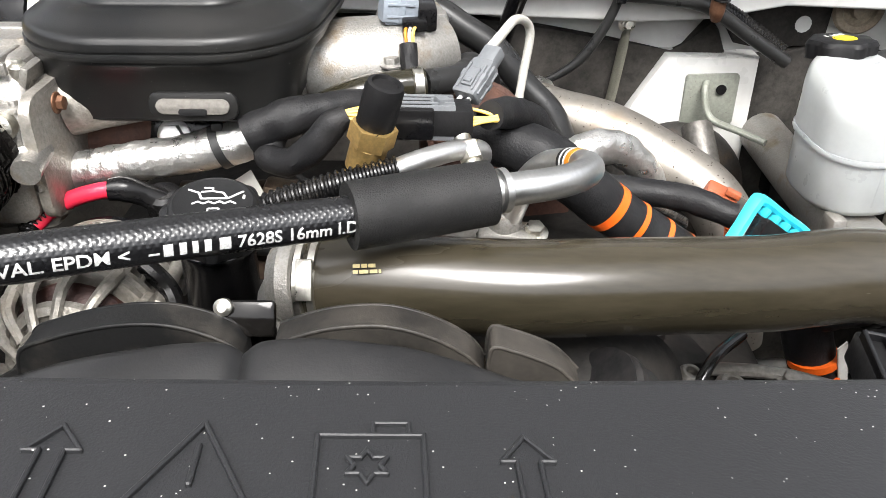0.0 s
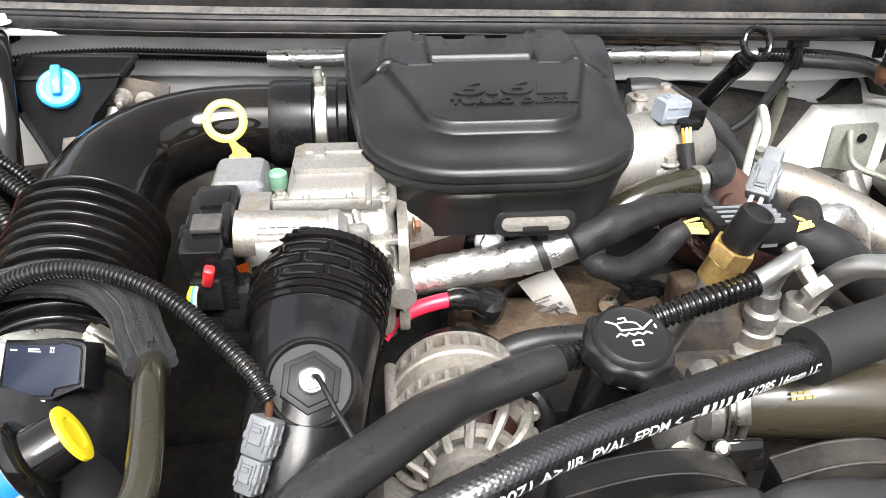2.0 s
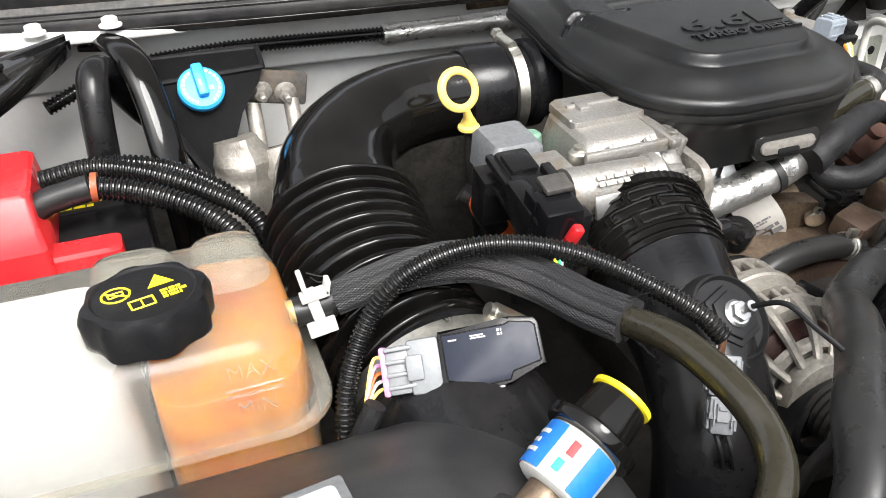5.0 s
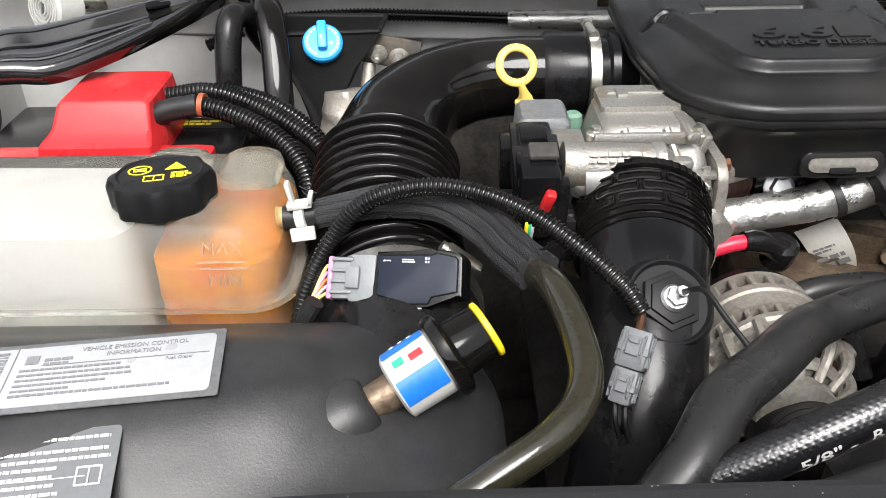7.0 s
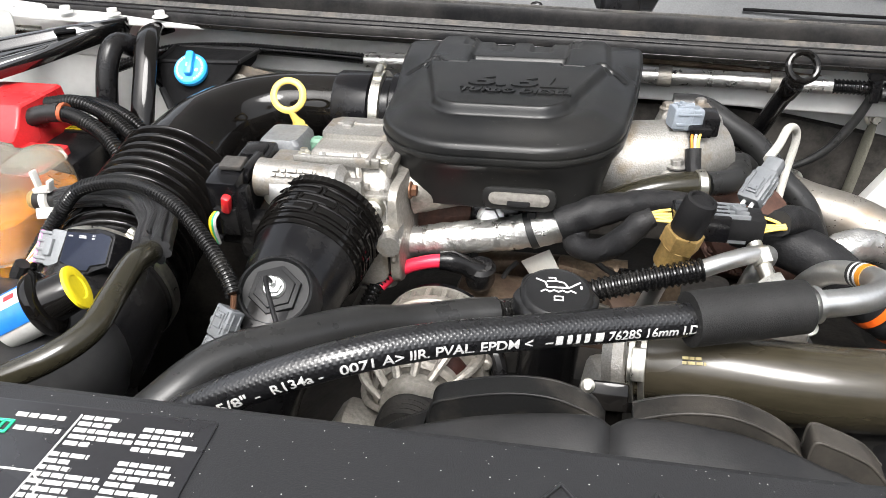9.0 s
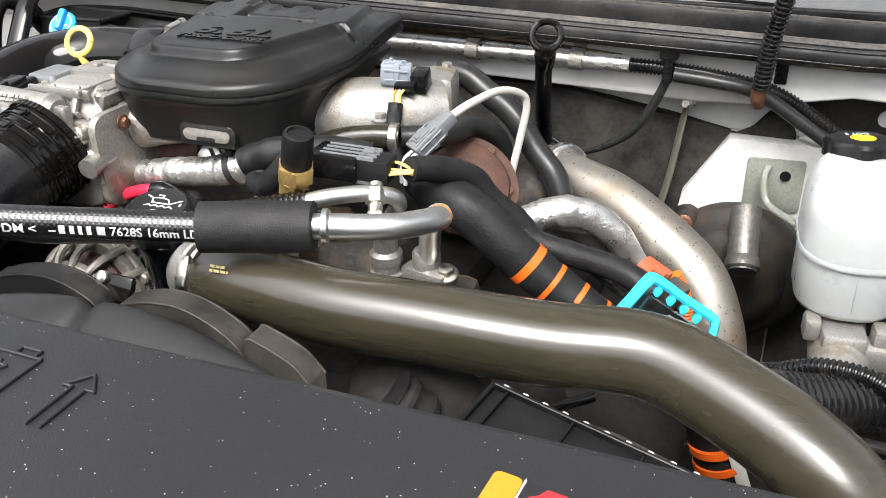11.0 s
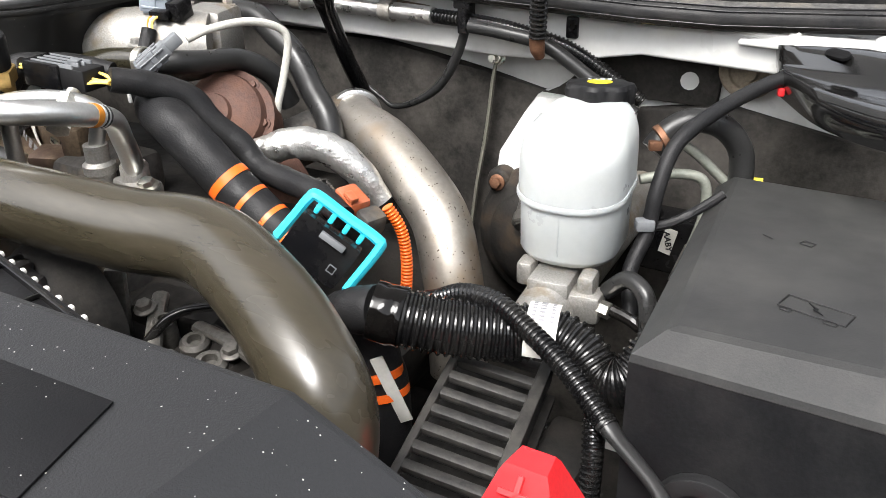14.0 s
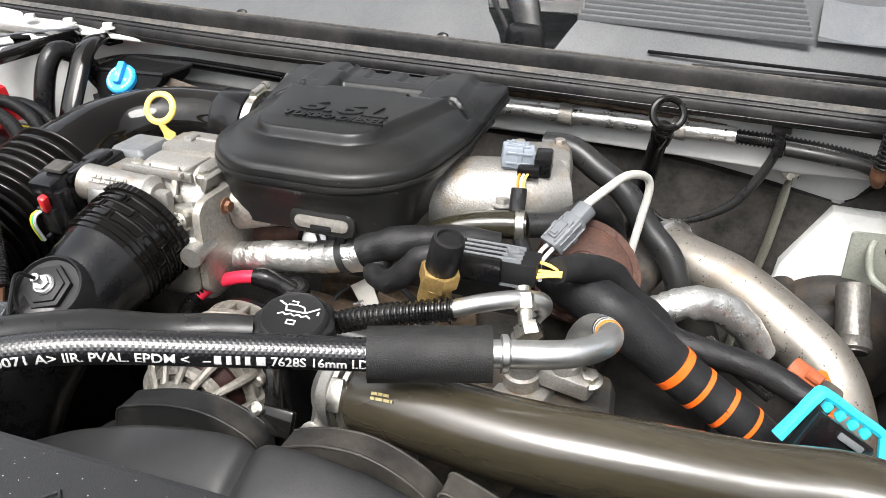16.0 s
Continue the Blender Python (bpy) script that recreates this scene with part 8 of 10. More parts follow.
outline_sign(bm, [(0.012, -0.055), (0.016, 0.042)], 0.0015, base @ up1, False, h=0.0003)
bars(bm, base @ up1 @ Matrix.Translation((0.018, 0.042, 0)), [0.028, 0.024, 0.045, 0.046, 0.018], 0.0038, 0.0032)
bars(bm, base @ up1 @ Matrix.Translation((0.014, 0.002, 0)), [0.028, 0.018, 0.022, 0.045, 0.048, 0.03, 0.045, 0.044], 0.0036, 0.003)
bars(bm, base @ up1 @ Matrix.Translation((0.066, 0.036, 0)), [0.036, 0.03, 0.044, 0.038], 0.0038, 0.0032)
bars(bm, base @ up1 @ Matrix.Translation((0.064, 0.0, 0)), [0.036, 0.04, 0.044, 0.02, 0.038, 0.042, 0.03], 0.0036, 0.003)
part("white_print", bm, M["print_white"], black, "rows of white print and line drawings")
bm = bm_new()
outline_sign(bm, [(-0.040, 0.016), (-0.040, 0.028), (-0.028, 0.028), (-0.028, 0.016)], 0.0024, base @ up1, h=0.0003)
outline_sign(bm, [(-0.034, 0.016), (-0.034, 0.028)], 0.0024, base @ up1, False, h=0.0003)
part("green_print", bm, M["print_green"], black, "green printed symbol")

tow = thing("jump_start_label", (0.36, 0.25, 1.34), "black jump start label with orange strip and white print", "label")
tb_ = on_shield(0.365, 0.262, 0.0006, -3) @ Matrix.Diagonal((0.80, 0.80, 1, 1))
bm = bm_new()
prism(bm, round_rect(-0.088, 0.088, -0.048, 0.050, 0.006), 0.0006, tb_, 0.0002)
tsheet = part("sheet", bm, M["decal"], tow)
bm = bm_new()
prism(bm, round_rect(-0.087, -0.066, -0.047, 0.049, 0.005), 0.0004, tb_ @ up1)
part("orange_strip", bm, M["print_orange"], tsheet, "orange strip")
bm = bm_new()
prism(bm, round_rect(-0.0655, -0.064, -0.047, 0.049, 0.0004), 0.0004, tb_ @ up1)
bars(bm, tb_ @ up1 @ Matrix.Translation((-0.022, 0.044, 0)), [0.06], 0.0045, 0.002)
bars(bm, tb_ @ up1 @ Matrix.Translation((-0.022, 0.0375, 0)), [0.10, 0.062, 0.10, 0.045], 0.0026, 0.0038)
bars(bm, tb_ @ up1 @ Matrix.Translation((-0.022, 0.010, 0)), [0.09], 0.0045, 0.002)
bars(bm, tb_ @ up1 @ Matrix.Translation((-0.022, 0.0035, 0)), [0.085, 0.088, 0.10, 0.07, 0.10, 0.06], 0.0026, 0.0038)
bars(bm, tb_ @ up1 @ Matrix.Translation((0.05, -0.040, 0)), [0.025], 0.0026, 0.0038)
outline_sign(bm, [(-0.056, 0.000), (-0.056, -0.034), (-0.030, -0.034), (-0.030, 0.000)], 0.0016, tb_ @ up1, h=0.0003)
outline_sign(bm, [(-0.056, 0.004), (-0.056, 0.030), (-0.030, 0.030), (-0.030, 0.004)], 0.0014, tb_ @ up1, h=0.0003)
prism(bm, [(-0.053, 0.006), (-0.033, 0.006), (-0.035, 0.014), (-0.051, 0.014)], 0.0004, tb_ @ up1)
outline_sign(bm, [(-0.052, 0.018), (-0.046, 0.018), (-0.046, 0.024), (-0.052, 0.024)], 0.0012, tb_ @ up1, h=0.0003)
outline_sign(bm, [(-0.040, 0.018), (-0.034, 0.018), (-0.034, 0.024), (-0.040, 0.024)], 0.0012, tb_ @ up1, h=0.0003)
part("white_print", bm, M["print_white"], tsheet, "rows of white print and a line drawing")
bm = bm_new()
prism(bm, [(-0.058, 0.034), (-0.026, 0.034), (-0.032, 0.039), (-0.034, 0.047), (-0.048, 0.047), (-0.052, 0.039)], 0.0004, tb_ @ up1)
prism(bm, [(-0.063, 0.004), (-0.056, 0.008), (-0.057, 0.018), (-0.063, 0.016)], 0.0004, tb_ @ up1)
part("red_print", bm, M["print_red"], tsheet, "red printed terminal cover")
bm = bm_new()
prism(bm, [(-0.083, 0.004), (-0.070, 0.004), (-0.0765, 0.016)], 0.0003, tb_ @ up2)
part("black_triangle", bm, M["print_black"], tsheet)
bm = bm_new()
prism(bm, [(-0.049, 0.0), (-0.049, -0.067), (0.063, -0.067), (0.049, 0.0)], 0.0012, on_shield(0.4915, 0.313, 0.0004, 6), 0.0004)
part("recess_plate", bm, M["plate_black"], shield, "smooth darker plate field")

# ---- dipstick with yellow ring handle ----
dip = thing("oil_dipstick", (-0.535, 0.875, 1.2), "yellow ring handle of the engine oil dipstick", "dipstick")
dc = V((-0.5415, 0.8665, 1.3925))
dm = Matrix.Translation(dc) @ rot(62, 0, 10)
bm = bm_new()
ring_pts = [dm @ V((0.0190 * math.cos(radians(a)), 0.0190 * math.sin(radians(a)), 0)) for a in range(0, 361, 20)]
tube(bm, ring_pts, 0.0045, 10, 3, flat=0.75)
part("ring", bm, M["yellow_handle"], dip)
bm = bm_new()
low_ = dm @ V((0.003, -0.0205, 0))
tube(bm, [low_, low_ + V((0.004, 0.004, -0.012)), low_ + V((0.006, 0.008, -0.02))], [0.0036, 0.0052, 0.0085], 12)
lathe(bm, [(0.0095, 0), (0.0115, 0.002), (0.0115, 0.005), (0.008, 0.007)], at(low_.x + 0.006, low_.y + 0.008, low_.z - 0.028), 18)
part("stopper", bm, M["yellow_handle"], dip)
bm = bm_new()
tube(bm, [low_ + V((0.006, 0.008, -0.024)), low_ + V((0.012, 0.02, -0.09)), low_ + V((0.03, 0.03, -0.2))], 0.005, 10)
part("tube", bm, M["dark_iron"], dip)
tdip = thing("transmission_dipstick", (0.08, 1.11, 1.1), "black transmission dipstick with ring handle", "dipstick")
tm = Matrix.Translation((0.104, 1.036, 1.406)) @ rot(60, 0, 12)
bm = bm_new()
tube(bm, [tm @ V((0.019 * math.cos(radians(a)), 0.019 * math.sin(radians(a)), 0)) for a in range(0, 361, 20)], 0.0048, 10, 3)
lathe(bm, [(0.013, -0.03), (0.015, -0.01), (0.010, 0.0)], along((0.100, 1.046, 1.385), (0.103, 1.036, 1.40)), 16)
part("handle", bm, M["gloss_black"], tdip)
bm = bm_new()
tube(bm, [(0.100, 1.047, 1.382), (0.090, 1.075, 1.345), (0.075, 1.13, 1.27), (0.06, 1.19, 1.19), (0.04, 1.23, 1.08)], [0.013, 0.012, 0.012, 0.013, 0.013], 14)
part("tube", bm, M["satin_black"], tdip)

# ---- washer filler with blue cap ----
wash = thing("washer_filler", (-0.78, 1.08, 1.1), "black washer filler neck with bright blue flip cap", "washer filler")
bm = bm_new()
rows = [[V((x, y, z)) for x, y in poly] for z, poly in (
    (1.18, [(-0.792, 1.005), (-0.772, 1.005), (-0.772, 1.03), (-0.792, 1.03)]),
    (1.265, [(-0.798, 1.022), (-0.768, 1.022), (-0.764, 1.07), (-0.802, 1.07)]),
    (1.325, [(-0.822, 1.046), (-0.738, 1.050), (-0.728, 1.12), (-0.832, 1.13)]),
    (1.352, [(-0.832, 1.062), (-0.712, 1.070), (-0.704, 1.14), (-0.845, 1.15)]),
    (1.366, [(-0.836, 1.070), (-0.705, 1.078), (-0.700, 1.145), (-0.848, 1.155)]))]
skin(bm, rows)
funnel = part("funnel", bm, M["deep_black"], wash, angle=10)
bm = bm_new()
rim_ = [V(p) for p in ((-0.836, 1.070, 1.366), (-0.705, 1.078, 1.366), (-0.700, 1.145, 1.366), (-0.848, 1.155, 1.366))]
for a_, b_ in zip(rim_, rim_[1:] + rim_[:1]):
    tube(bm, [a_, a_.lerp(b_, 0.5), b_], 0.0035, 8, 2)
part("rim", bm, M["matt_black"], funnel)
bm = bm_new()
tube(bm, [(-0.825, 1.048, 1.33), (-0.790, 1.018, 1.27), (-0.784, 1.008, 1.20)], 0.006, 8, flat=0.5)
part("edge_rib", bm, M["matt_black"], funnel)
bm = bm_new()
lathe(bm, [(0.036, -0.05), (0.030, -0.01), (0.027, 0.0), (0.025, 0.004)], along((-0.779, 1.072, 1.345), (-0.777, 1.04, 1.385)), 24)
part("neck", bm, M["matt_black"], wash)
wm = along((-0.779, 1.066, 1.352), (-0.775, 1.030, 1.388)) @ Matrix.Diagonal((0.78, 0.78, 1, 1))
bm = bm_new()
lathe(bm, [(0.030, 0.0), (0.0335, 0.002), (0.0335, 0.009), (0.030, 0.012), (0.001, 0.0125)], wm, 40)
bcap_ = part("cap", bm, M["blue"], wash, "bright blue cap with white print")
bm = bm_new()
box(bm, wm @ V((0, 0.008, 0.016)), (0.016, 0.05, 0.012), wm.to_3x3(), 0.003)
part("thumb_grip", bm, M["blue"], bcap_)
bm = bm_new()
for a in range(-60, 61, 15):
    for sgn in (0, 180):
        q = radians(a + sgn)
        box(bm, wm @ V((0.0255 * math.cos(q), 0.0255 * math.sin(q), 0.0128)), (0.004, 0.0045, 0.0006), (wm @ rot(0, 0, math.degrees(q))).to_3x3())
box(bm, wm @ V((0.014, -0.004, 0.0128)), (0.006, 0.006, 0.0006), wm.to_3x3())
box(bm, wm @ V((-0.002, 0.002, 0.0224)), (0.003, 0.008, 0.0006), wm.to_3x3())
part("print", bm, M["print_white"], bcap_)

# ---- black hood hinge and tubes by the battery ----
hinge = thing("hood_lift_arm", (-1.0, 1.05, 1.3), "glossy black pressed steel hood hinge arm", "lift arm", "hood lift arms")

def pressed_arm(bm, stations, deep=0.020):
    """A pressed channel: rolled upper edge, sunk web and a round bead below, between upper and lower edge lines."""
    ups = curve_points([u for u, d in stations], 6)
    lows = curve_points([d for u, d in stations], 6)
    rows = []
    for u, d in zip(ups, lows):
        side = V((0.15, -0.66, 0.74)).normalized()
        prof = ((0.0, -0.3), (0.03, 0.25), (0.12, 0.62), (0.24, 0.55), (0.34, 0.12), (0.48, 0.0), (0.60, 0.10), (0.70, 0.62), (0.82, 0.82), (0.93, 0.5), (1.0, -0.2), (1.0, -0.7), (0.5, -0.6), (0.0, -0.7))
        rows.append([u.lerp(d, f) + side * (deep * g) for f, g in prof])
    skin(bm, rows)


bm = bm_new()
pressed_arm(bm, [(V((-1.24, 0.935, 1.372)), V((-1.21, 0.89, 1.372))), (V((-1.168, 1.00, 1.397)), V((-1.12, 0.91, 1.370))), (V((-1.123, 1.03, 1.396)), V((-1.07, 0.925, 1.366))), (V((-1.041, 1.07, 1.403)), V((-1.006, 0.98, 1.378))),
                 (V((-0.971, 1.10, 1.409)), V((-0.943, 1.05, 1.395))), (V((-0.912, 1.135, 1.410)), V((-0.905, 1.11, 1.405)))])
arm_ = part("arm", bm, M["arm_paint"], hinge, angle=60)
bm = bm_new()
prism(bm, round_rect(-0.016, 0.016, -0.006, 0.006, 0.006), 0.003, at(-0.985, 1.066, 1.408, 20, 0, 35), 0.001)
part("slot", bm, M["deep_black"], arm_, "dark oblong slot")
bm = bm_new()
box(bm, (-1.20, 0.90, 1.425), (0.07, 0.10, 0.006), rot(18, -8, 40), 0.002)
bracket_ = part("hinge_plate", bm, M["white_paint"], hinge, "white painted hinge plate")
bm = bm_new()
bolt(bm, at(-1.185, 0.91, 1.432, 18, -8, 0), 0.011)
part("bolt", bm, M["white_paint"], bracket_)
bm = bm_new()
pressed_arm(bm, [(V((-1.24, 0.93, 1.475)), V((-1.23, 0.92, 1.447))), (V((-1.16, 0.99, 1.49)), V((-1.15, 0.98, 1.455))), (V((-1.08, 1.06, 1.52)), V((-1.085, 1.05, 1.485))), (V((-1.02, 1.14, 1.57)), V((-1.03, 1.13, 1.54)))])
part("upper_link", bm, M["satin_black"], hinge, angle=60)
bump = thing("bump_stop", (-1.13, 1.08, 1.36), "pale grey rubber bump stop with spiral ribs on a stud", "bump stop")
bx = along((-1.112, 1.100, 1.398), (-1.137, 1.062, 1.408))
bm = bm_new()
lathe(bm, [(0.030, 0.0), (0.033, 0.003), (0.034, 0.018), (0.033, 0.036), (0.030, 0.040), (0.001, 0.040)], bx, 32)
roll = part("roll", bm, M["clip_white"], bump)
for r0 in (0.008, 0.013, 0.018, 0.023, 0.028):
    bm = bm_new()
    lathe(bm, [(r0 - 0.0016, 0.0395), (r0 - 0.001, 0.042), (r0 + 0.001, 0.042), (r0 + 0.0016, 0.0395)], bx, 32, caps=False)
    part("rib", bm, M["clip_white"], roll)
bm = bm_new()
box(bm, bx @ V((0, 0, 0.041)), (0.003, 0.016, 0.003), bx.to_3x3(), 0.001)
part("slot", bm, M["grey_plastic"], roll)
bm = bm_new()
lathe(bm, [(0.008, -0.05), (0.008, 0.0), (0.012, 0.002)], bx, 14)
part("stud", bm, M["zinc"], bump)
rail = thing("fender_rail", (-1.05, 1.19, 1.36), "white painted fender rail with flange bolts", "rail", "fender rails")
bm = bm_new()
box(bm, (-1.06, 1.138, 1.415), (0.56, 0.045, 0.006), rot(4, 2.5, 4), 0.002)
part("rail", bm, M["white_paint"], rail)
for x in (-1.02, -0.94, -0.86):
    bm = bm_new()
    bolt(bm, at(x, 1.134 + 0.08 * (x + 0.94), 1.419 - 0.04 * (x + 0.94)), 0.009)
    part("bolt", bm, M["white_paint"], rail)
stay = thing("brace_bar", (-0.85, 1.03, 1.1), "glossy black flat brace bar running down beside the battery", "brace")
bm = bm_new()
tube(bm, [(-0.872, 1.145, 1.40), (-0.855, 1.095, 1.405), (-0.842, 1.055, 1.395), (-0.833, 1.02, 1.36), (-0.828, 0.985, 1.31), (-0.825, 0.96, 1.25), (-0.82, 0.95, 1.1)], [0.016, 0.018, 0.019, 0.018, 0.018, 0.018, 0.018], 14, flat=0.5)
part("bar", bm, M["gloss_black"], stay, angle=60)
bm = bm_new()
box(bm, (-0.874, 1.15, 1.392), (0.05, 0.03, 0.008), rot(0, 0, -20), 0.003)
part("foot_plate", bm, M["gloss_black"], stay)
bm = bm_new()
bolt(bm, at(-0.878, 1.152, 1.396), 0.009)
part("bolt", bm, M["zinc"], stay)
hook = thing("bent_pipe", (-0.885, 1.03, 1.1), "black bent air line beside the brace", "pipe")
bm = bm_new()
tube(bm, [(-0.895, 0.985, 1.20), (-0.893, 0.995, 1.30), (-0.89, 1.015, 1.37), (-0.885, 1.04, 1.398), (-0.872, 1.07, 1.385), (-0.855, 1.09, 1.345), (-0.83, 1.10, 1.31), (-0.78, 1.10, 1.28)], 0.0165, 18, 8)
part("pipe", bm, M["satin_black"], hook)

# battery looms
looms = thing("battery_cables", (-0.82, 0.86, 1.2), "black corrugated battery cables with shrink sleeve", "cable")
for pts, r, ribs in (
        ([(-0.96, 0.905, 1.325), (-0.92, 0.905, 1.335), (-0.885, 0.900, 1.334), (-0.84, 0.885, 1.322), (-0.80, 0.86, 1.305), (-0.775, 0.83, 1.28), (-0.765, 0.79, 1.24)], 0.0118, True),
        ([(-0.95, 0.94, 1.335), (-0.90, 0.935, 1.342), (-0.85, 0.925, 1.33), (-0.80, 0.90, 1.312), (-0.76, 0.87, 1.29), (-0.745, 0.82, 1.25)], 0.0105, True),
        ([(-0.95, 0.955, 1.33), (-0.89, 0.955, 1.335), (-0.83, 0.94, 1.325), (-0.78, 0.915, 1.30), (-0.75, 0.88, 1.27)], 0.0092, True)):
    bm = bm_new()
    tube(bm, pts, r, 14, 8, ribs=(0.0052, 0.002))
    part("conduit", bm, M["loom"], looms)
bm = bm_new()
tube(bm, [(-0.972, 0.900, 1.318), (-0.945, 0.905, 1.330), (-0.905, 0.905, 1.337)], 0.0132, 16, wrinkle=0.04)
part("shrink_sleeve", bm, M["smooth_hose"], looms, "dark grey shrink sleeve")
bm = bm_new()
tube(bm, [(-0.904, 0.905, 1.337), (-0.898, 0.9045, 1.3365)], 0.0140, 16, 2)
part("red_band", bm, M["orange_conn"], looms, "reddish tape band")

# heater fitting seen behind the duct
fit_ = thing("coolant_fitting", (-0.68, 1.1, 1.2), "dirty dark steel hose fittings with foil patch", "fitting")
bm = bm_new()
box(bm, (-0.695, 1.092, 1.334), (0.085, 0.008, 0.040), rot(-15, 12, 0), 0.004)
part("plate", bm, M["iron"], fit_)
for x in (-0.710, -0.681):
    bm = bm_new()
    bolt(bm, along((x, 1.085, 1.333 - 0.2 * (x + 0.71)), (x, 1.0, 1.322)), 0.0095)
    lathe(bm, [(0.0045, 0.008), (0.0045, 0.020), (0.003, 0.022)], along((x, 1.085, 1.333 - 0.2 * (x + 0.71)), (x, 1.0, 1.322)), 10)
    part("nut", bm, M["cast_rough"], fit_)
for x in (-0.722, -0.676):
    bm = bm_new()
    tube(bm, [(x, 1.082, 1.318), (x - 0.001, 1.066, 1.300), (x - 0.003, 1.045, 1.275), (x - 0.006, 1.03, 1.22)], 0.0095, 14)
    part("pipe", bm, M["cast_rough"], fit_)
bm = bm_new()
tube(bm, [(-0.752, 1.035, 1.302), (-0.750, 1.028, 1.275), (-0.752, 1.02, 1.240), (-0.755, 1.015, 1.20)], [0.024, 0.034, 0.036, 0.034], 24, 10, wrinkle=0.16)
part("foil_cover", bm, M["cast_rough"], fit_, "dull crinkled foil heat cover", angle=20)
bm = bm_new()
tube(bm, [(-0.705, 1.03, 1.285), (-0.702, 1.02, 1.262), (-0.705, 1.01, 1.225), (-0.708, 1.005, 1.19)], [0.020, 0.026, 0.028, 0.028], 20, 10, wrinkle=0.18)
part("foil_cover", bm, M["cast_rough"], fit_, "dull crinkled foil heat cover", angle=20)
orange_loom = thing("high_current_loom", (-0.58, 0.76, 1.1), "black taped loom with orange tape bands", "wiring")
for pts, r in (([(-0.499, 0.865, 1.230), (-0.519, 0.845, 1.265), (-0.534, 0.820, 1.283), (-0.535, 0.800, 1.277), (-0.523, 0.795, 1.258), (-0.512, 0.790, 1.225), (-0.504, 0.780, 1.180)], 0.013), ([(-0.549, 0.840, 1.290), (-0.527, 0.825, 1.270), (-0.514, 0.815, 1.240), (-0.506, 0.805, 1.190)], 0.011)):
    bm = bm_new()
    tube(bm, pts, r, 14, wrinkle=0.07)
    trunk_ = part("trunk", bm, M["tape"], orange_loom)
    line, total = even(curve_points(pts, 8), 0.003)
    for f in (0.36, 0.56) if r > 0.012 else ():
        k = int(f * len(line))
        bm = bm_new()
        tube(bm, [line[k], line[k + 2], line[k + 5]], r + 0.001, 14, 3, wrinkle=0.04)
        part("orange_band", bm, M["orange"], trunk_, "orange tape band")

# ---- alternator cable and paper tag ----
cable = thing("alternator_cable", (-0.32, 0.73, 1.15), "red alternator cable with black rubber boot", "cable")
bm = bm_new()
tube(bm, [(-0.385, 0.698, 1.227), (-0.372, 0.710, 1.237), (-0.352, 0.716, 1.246), (-0.33, 0.719, 1.252), (-0.31, 0.722, 1.254)], 0.0082, 14)
part("core", bm, M["red_wire"], cable, "bright red insulation")
bm = bm_new()
tube(bm, [(-0.317, 0.7205, 1.254), (-0.302, 0.723, 1.253), (-0.286, 0.727, 1.245), (-0.272, 0.731, 1.235)], [0.011, 0.0125, 0.0115, 0.014], 18, wrinkle=0.06)
lathe(bm, [(0.016, -0.022), (0.0175, -0.016), (0.0175, 0.004), (0.013, 0.008)], along((-0.271, 0.733, 1.240), (-0.268, 0.725, 1.27)), 20)
part("boot", bm, M["satin_black"], cable, "black rubber boot")
bm = bm_new()
tube(bm, [(-0.376, 0.709, 1.238), (-0.388, 0.697, 1.228), (-0.40, 0.68, 1.20), (-0.41, 0.665, 1.16)], 0.0095, 14, ribs=(0.005, 0.002))
part("conduit", bm, M["loom"], cable)
tag = thing("paper_tag", (-0.19, 0.79, 1.15), "curled white paper part tag with bar code", "tag")
bm = bm_new()
rows = []
A_, B_, C_, D_ = V((-0.231, 0.797, 1.218)), V((-0.196, 0.782, 1.246)), V((-0.192, 0.803, 1.156)), V((-0.162, 0.772, 1.180))
for i in range(9):
    w = i / 8
    a_, b_ = A_.lerp(C_, w), B_.lerp(D_, w)
    curl = V((0.004, -0.012, 0.002)) * (math.sin(w * 3.2) * 0.8)
    rows.append([a_ + curl, a_.lerp(b_, 0.5) + curl * 1.3, b_ + curl, b_ + curl + V((0.0005, 0.001, -0.0005)), a_.lerp(b_, 0.5) + curl * 1.3 + V((0.0005, 0.001, -0.0005)), a_ + curl + V((0.0005, 0.001, -0.0005))])
skin(bm, rows)
sheet_ = part("sheet", bm, M["paper"], tag)
pm = Matrix.Translation(A_.lerp(D_, 0.5) + V((0.003, -0.0125, 0.002)))
ex, ey = (B_ - A_).normalized(), (A_ - C_).normalized()
ez = ex.cross(ey).normalized()
pm = pm @ Matrix((ex, ez.cross(ex), ez)).transposed().to_4x4()
bm = bm_new()
bars(bm, pm @ Matrix.Translation((-0.016, 0.006, 0.003)), [0.030], 0.006, 0.002, 0.0002)
bars(bm, pm @ Matrix.Translation((-0.016, -0.004, 0.003)), [0.032], 0.008, 0.002, 0.0002)
bars(bm, pm @ Matrix.Translation((-0.014, 0.020, 0.002)), [0.024, 0.018], 0.003, 0.002, 0.0002)
part("print", bm, M["print_grey"], sheet_)
bm = bm_new()
tube(bm, [(-0.235, 0.80, 1.215), (-0.25, 0.79, 1.20), (-0.26, 0.775, 1.17)], 0.003, 8)
part("string", bm, M["print_black"], tag)

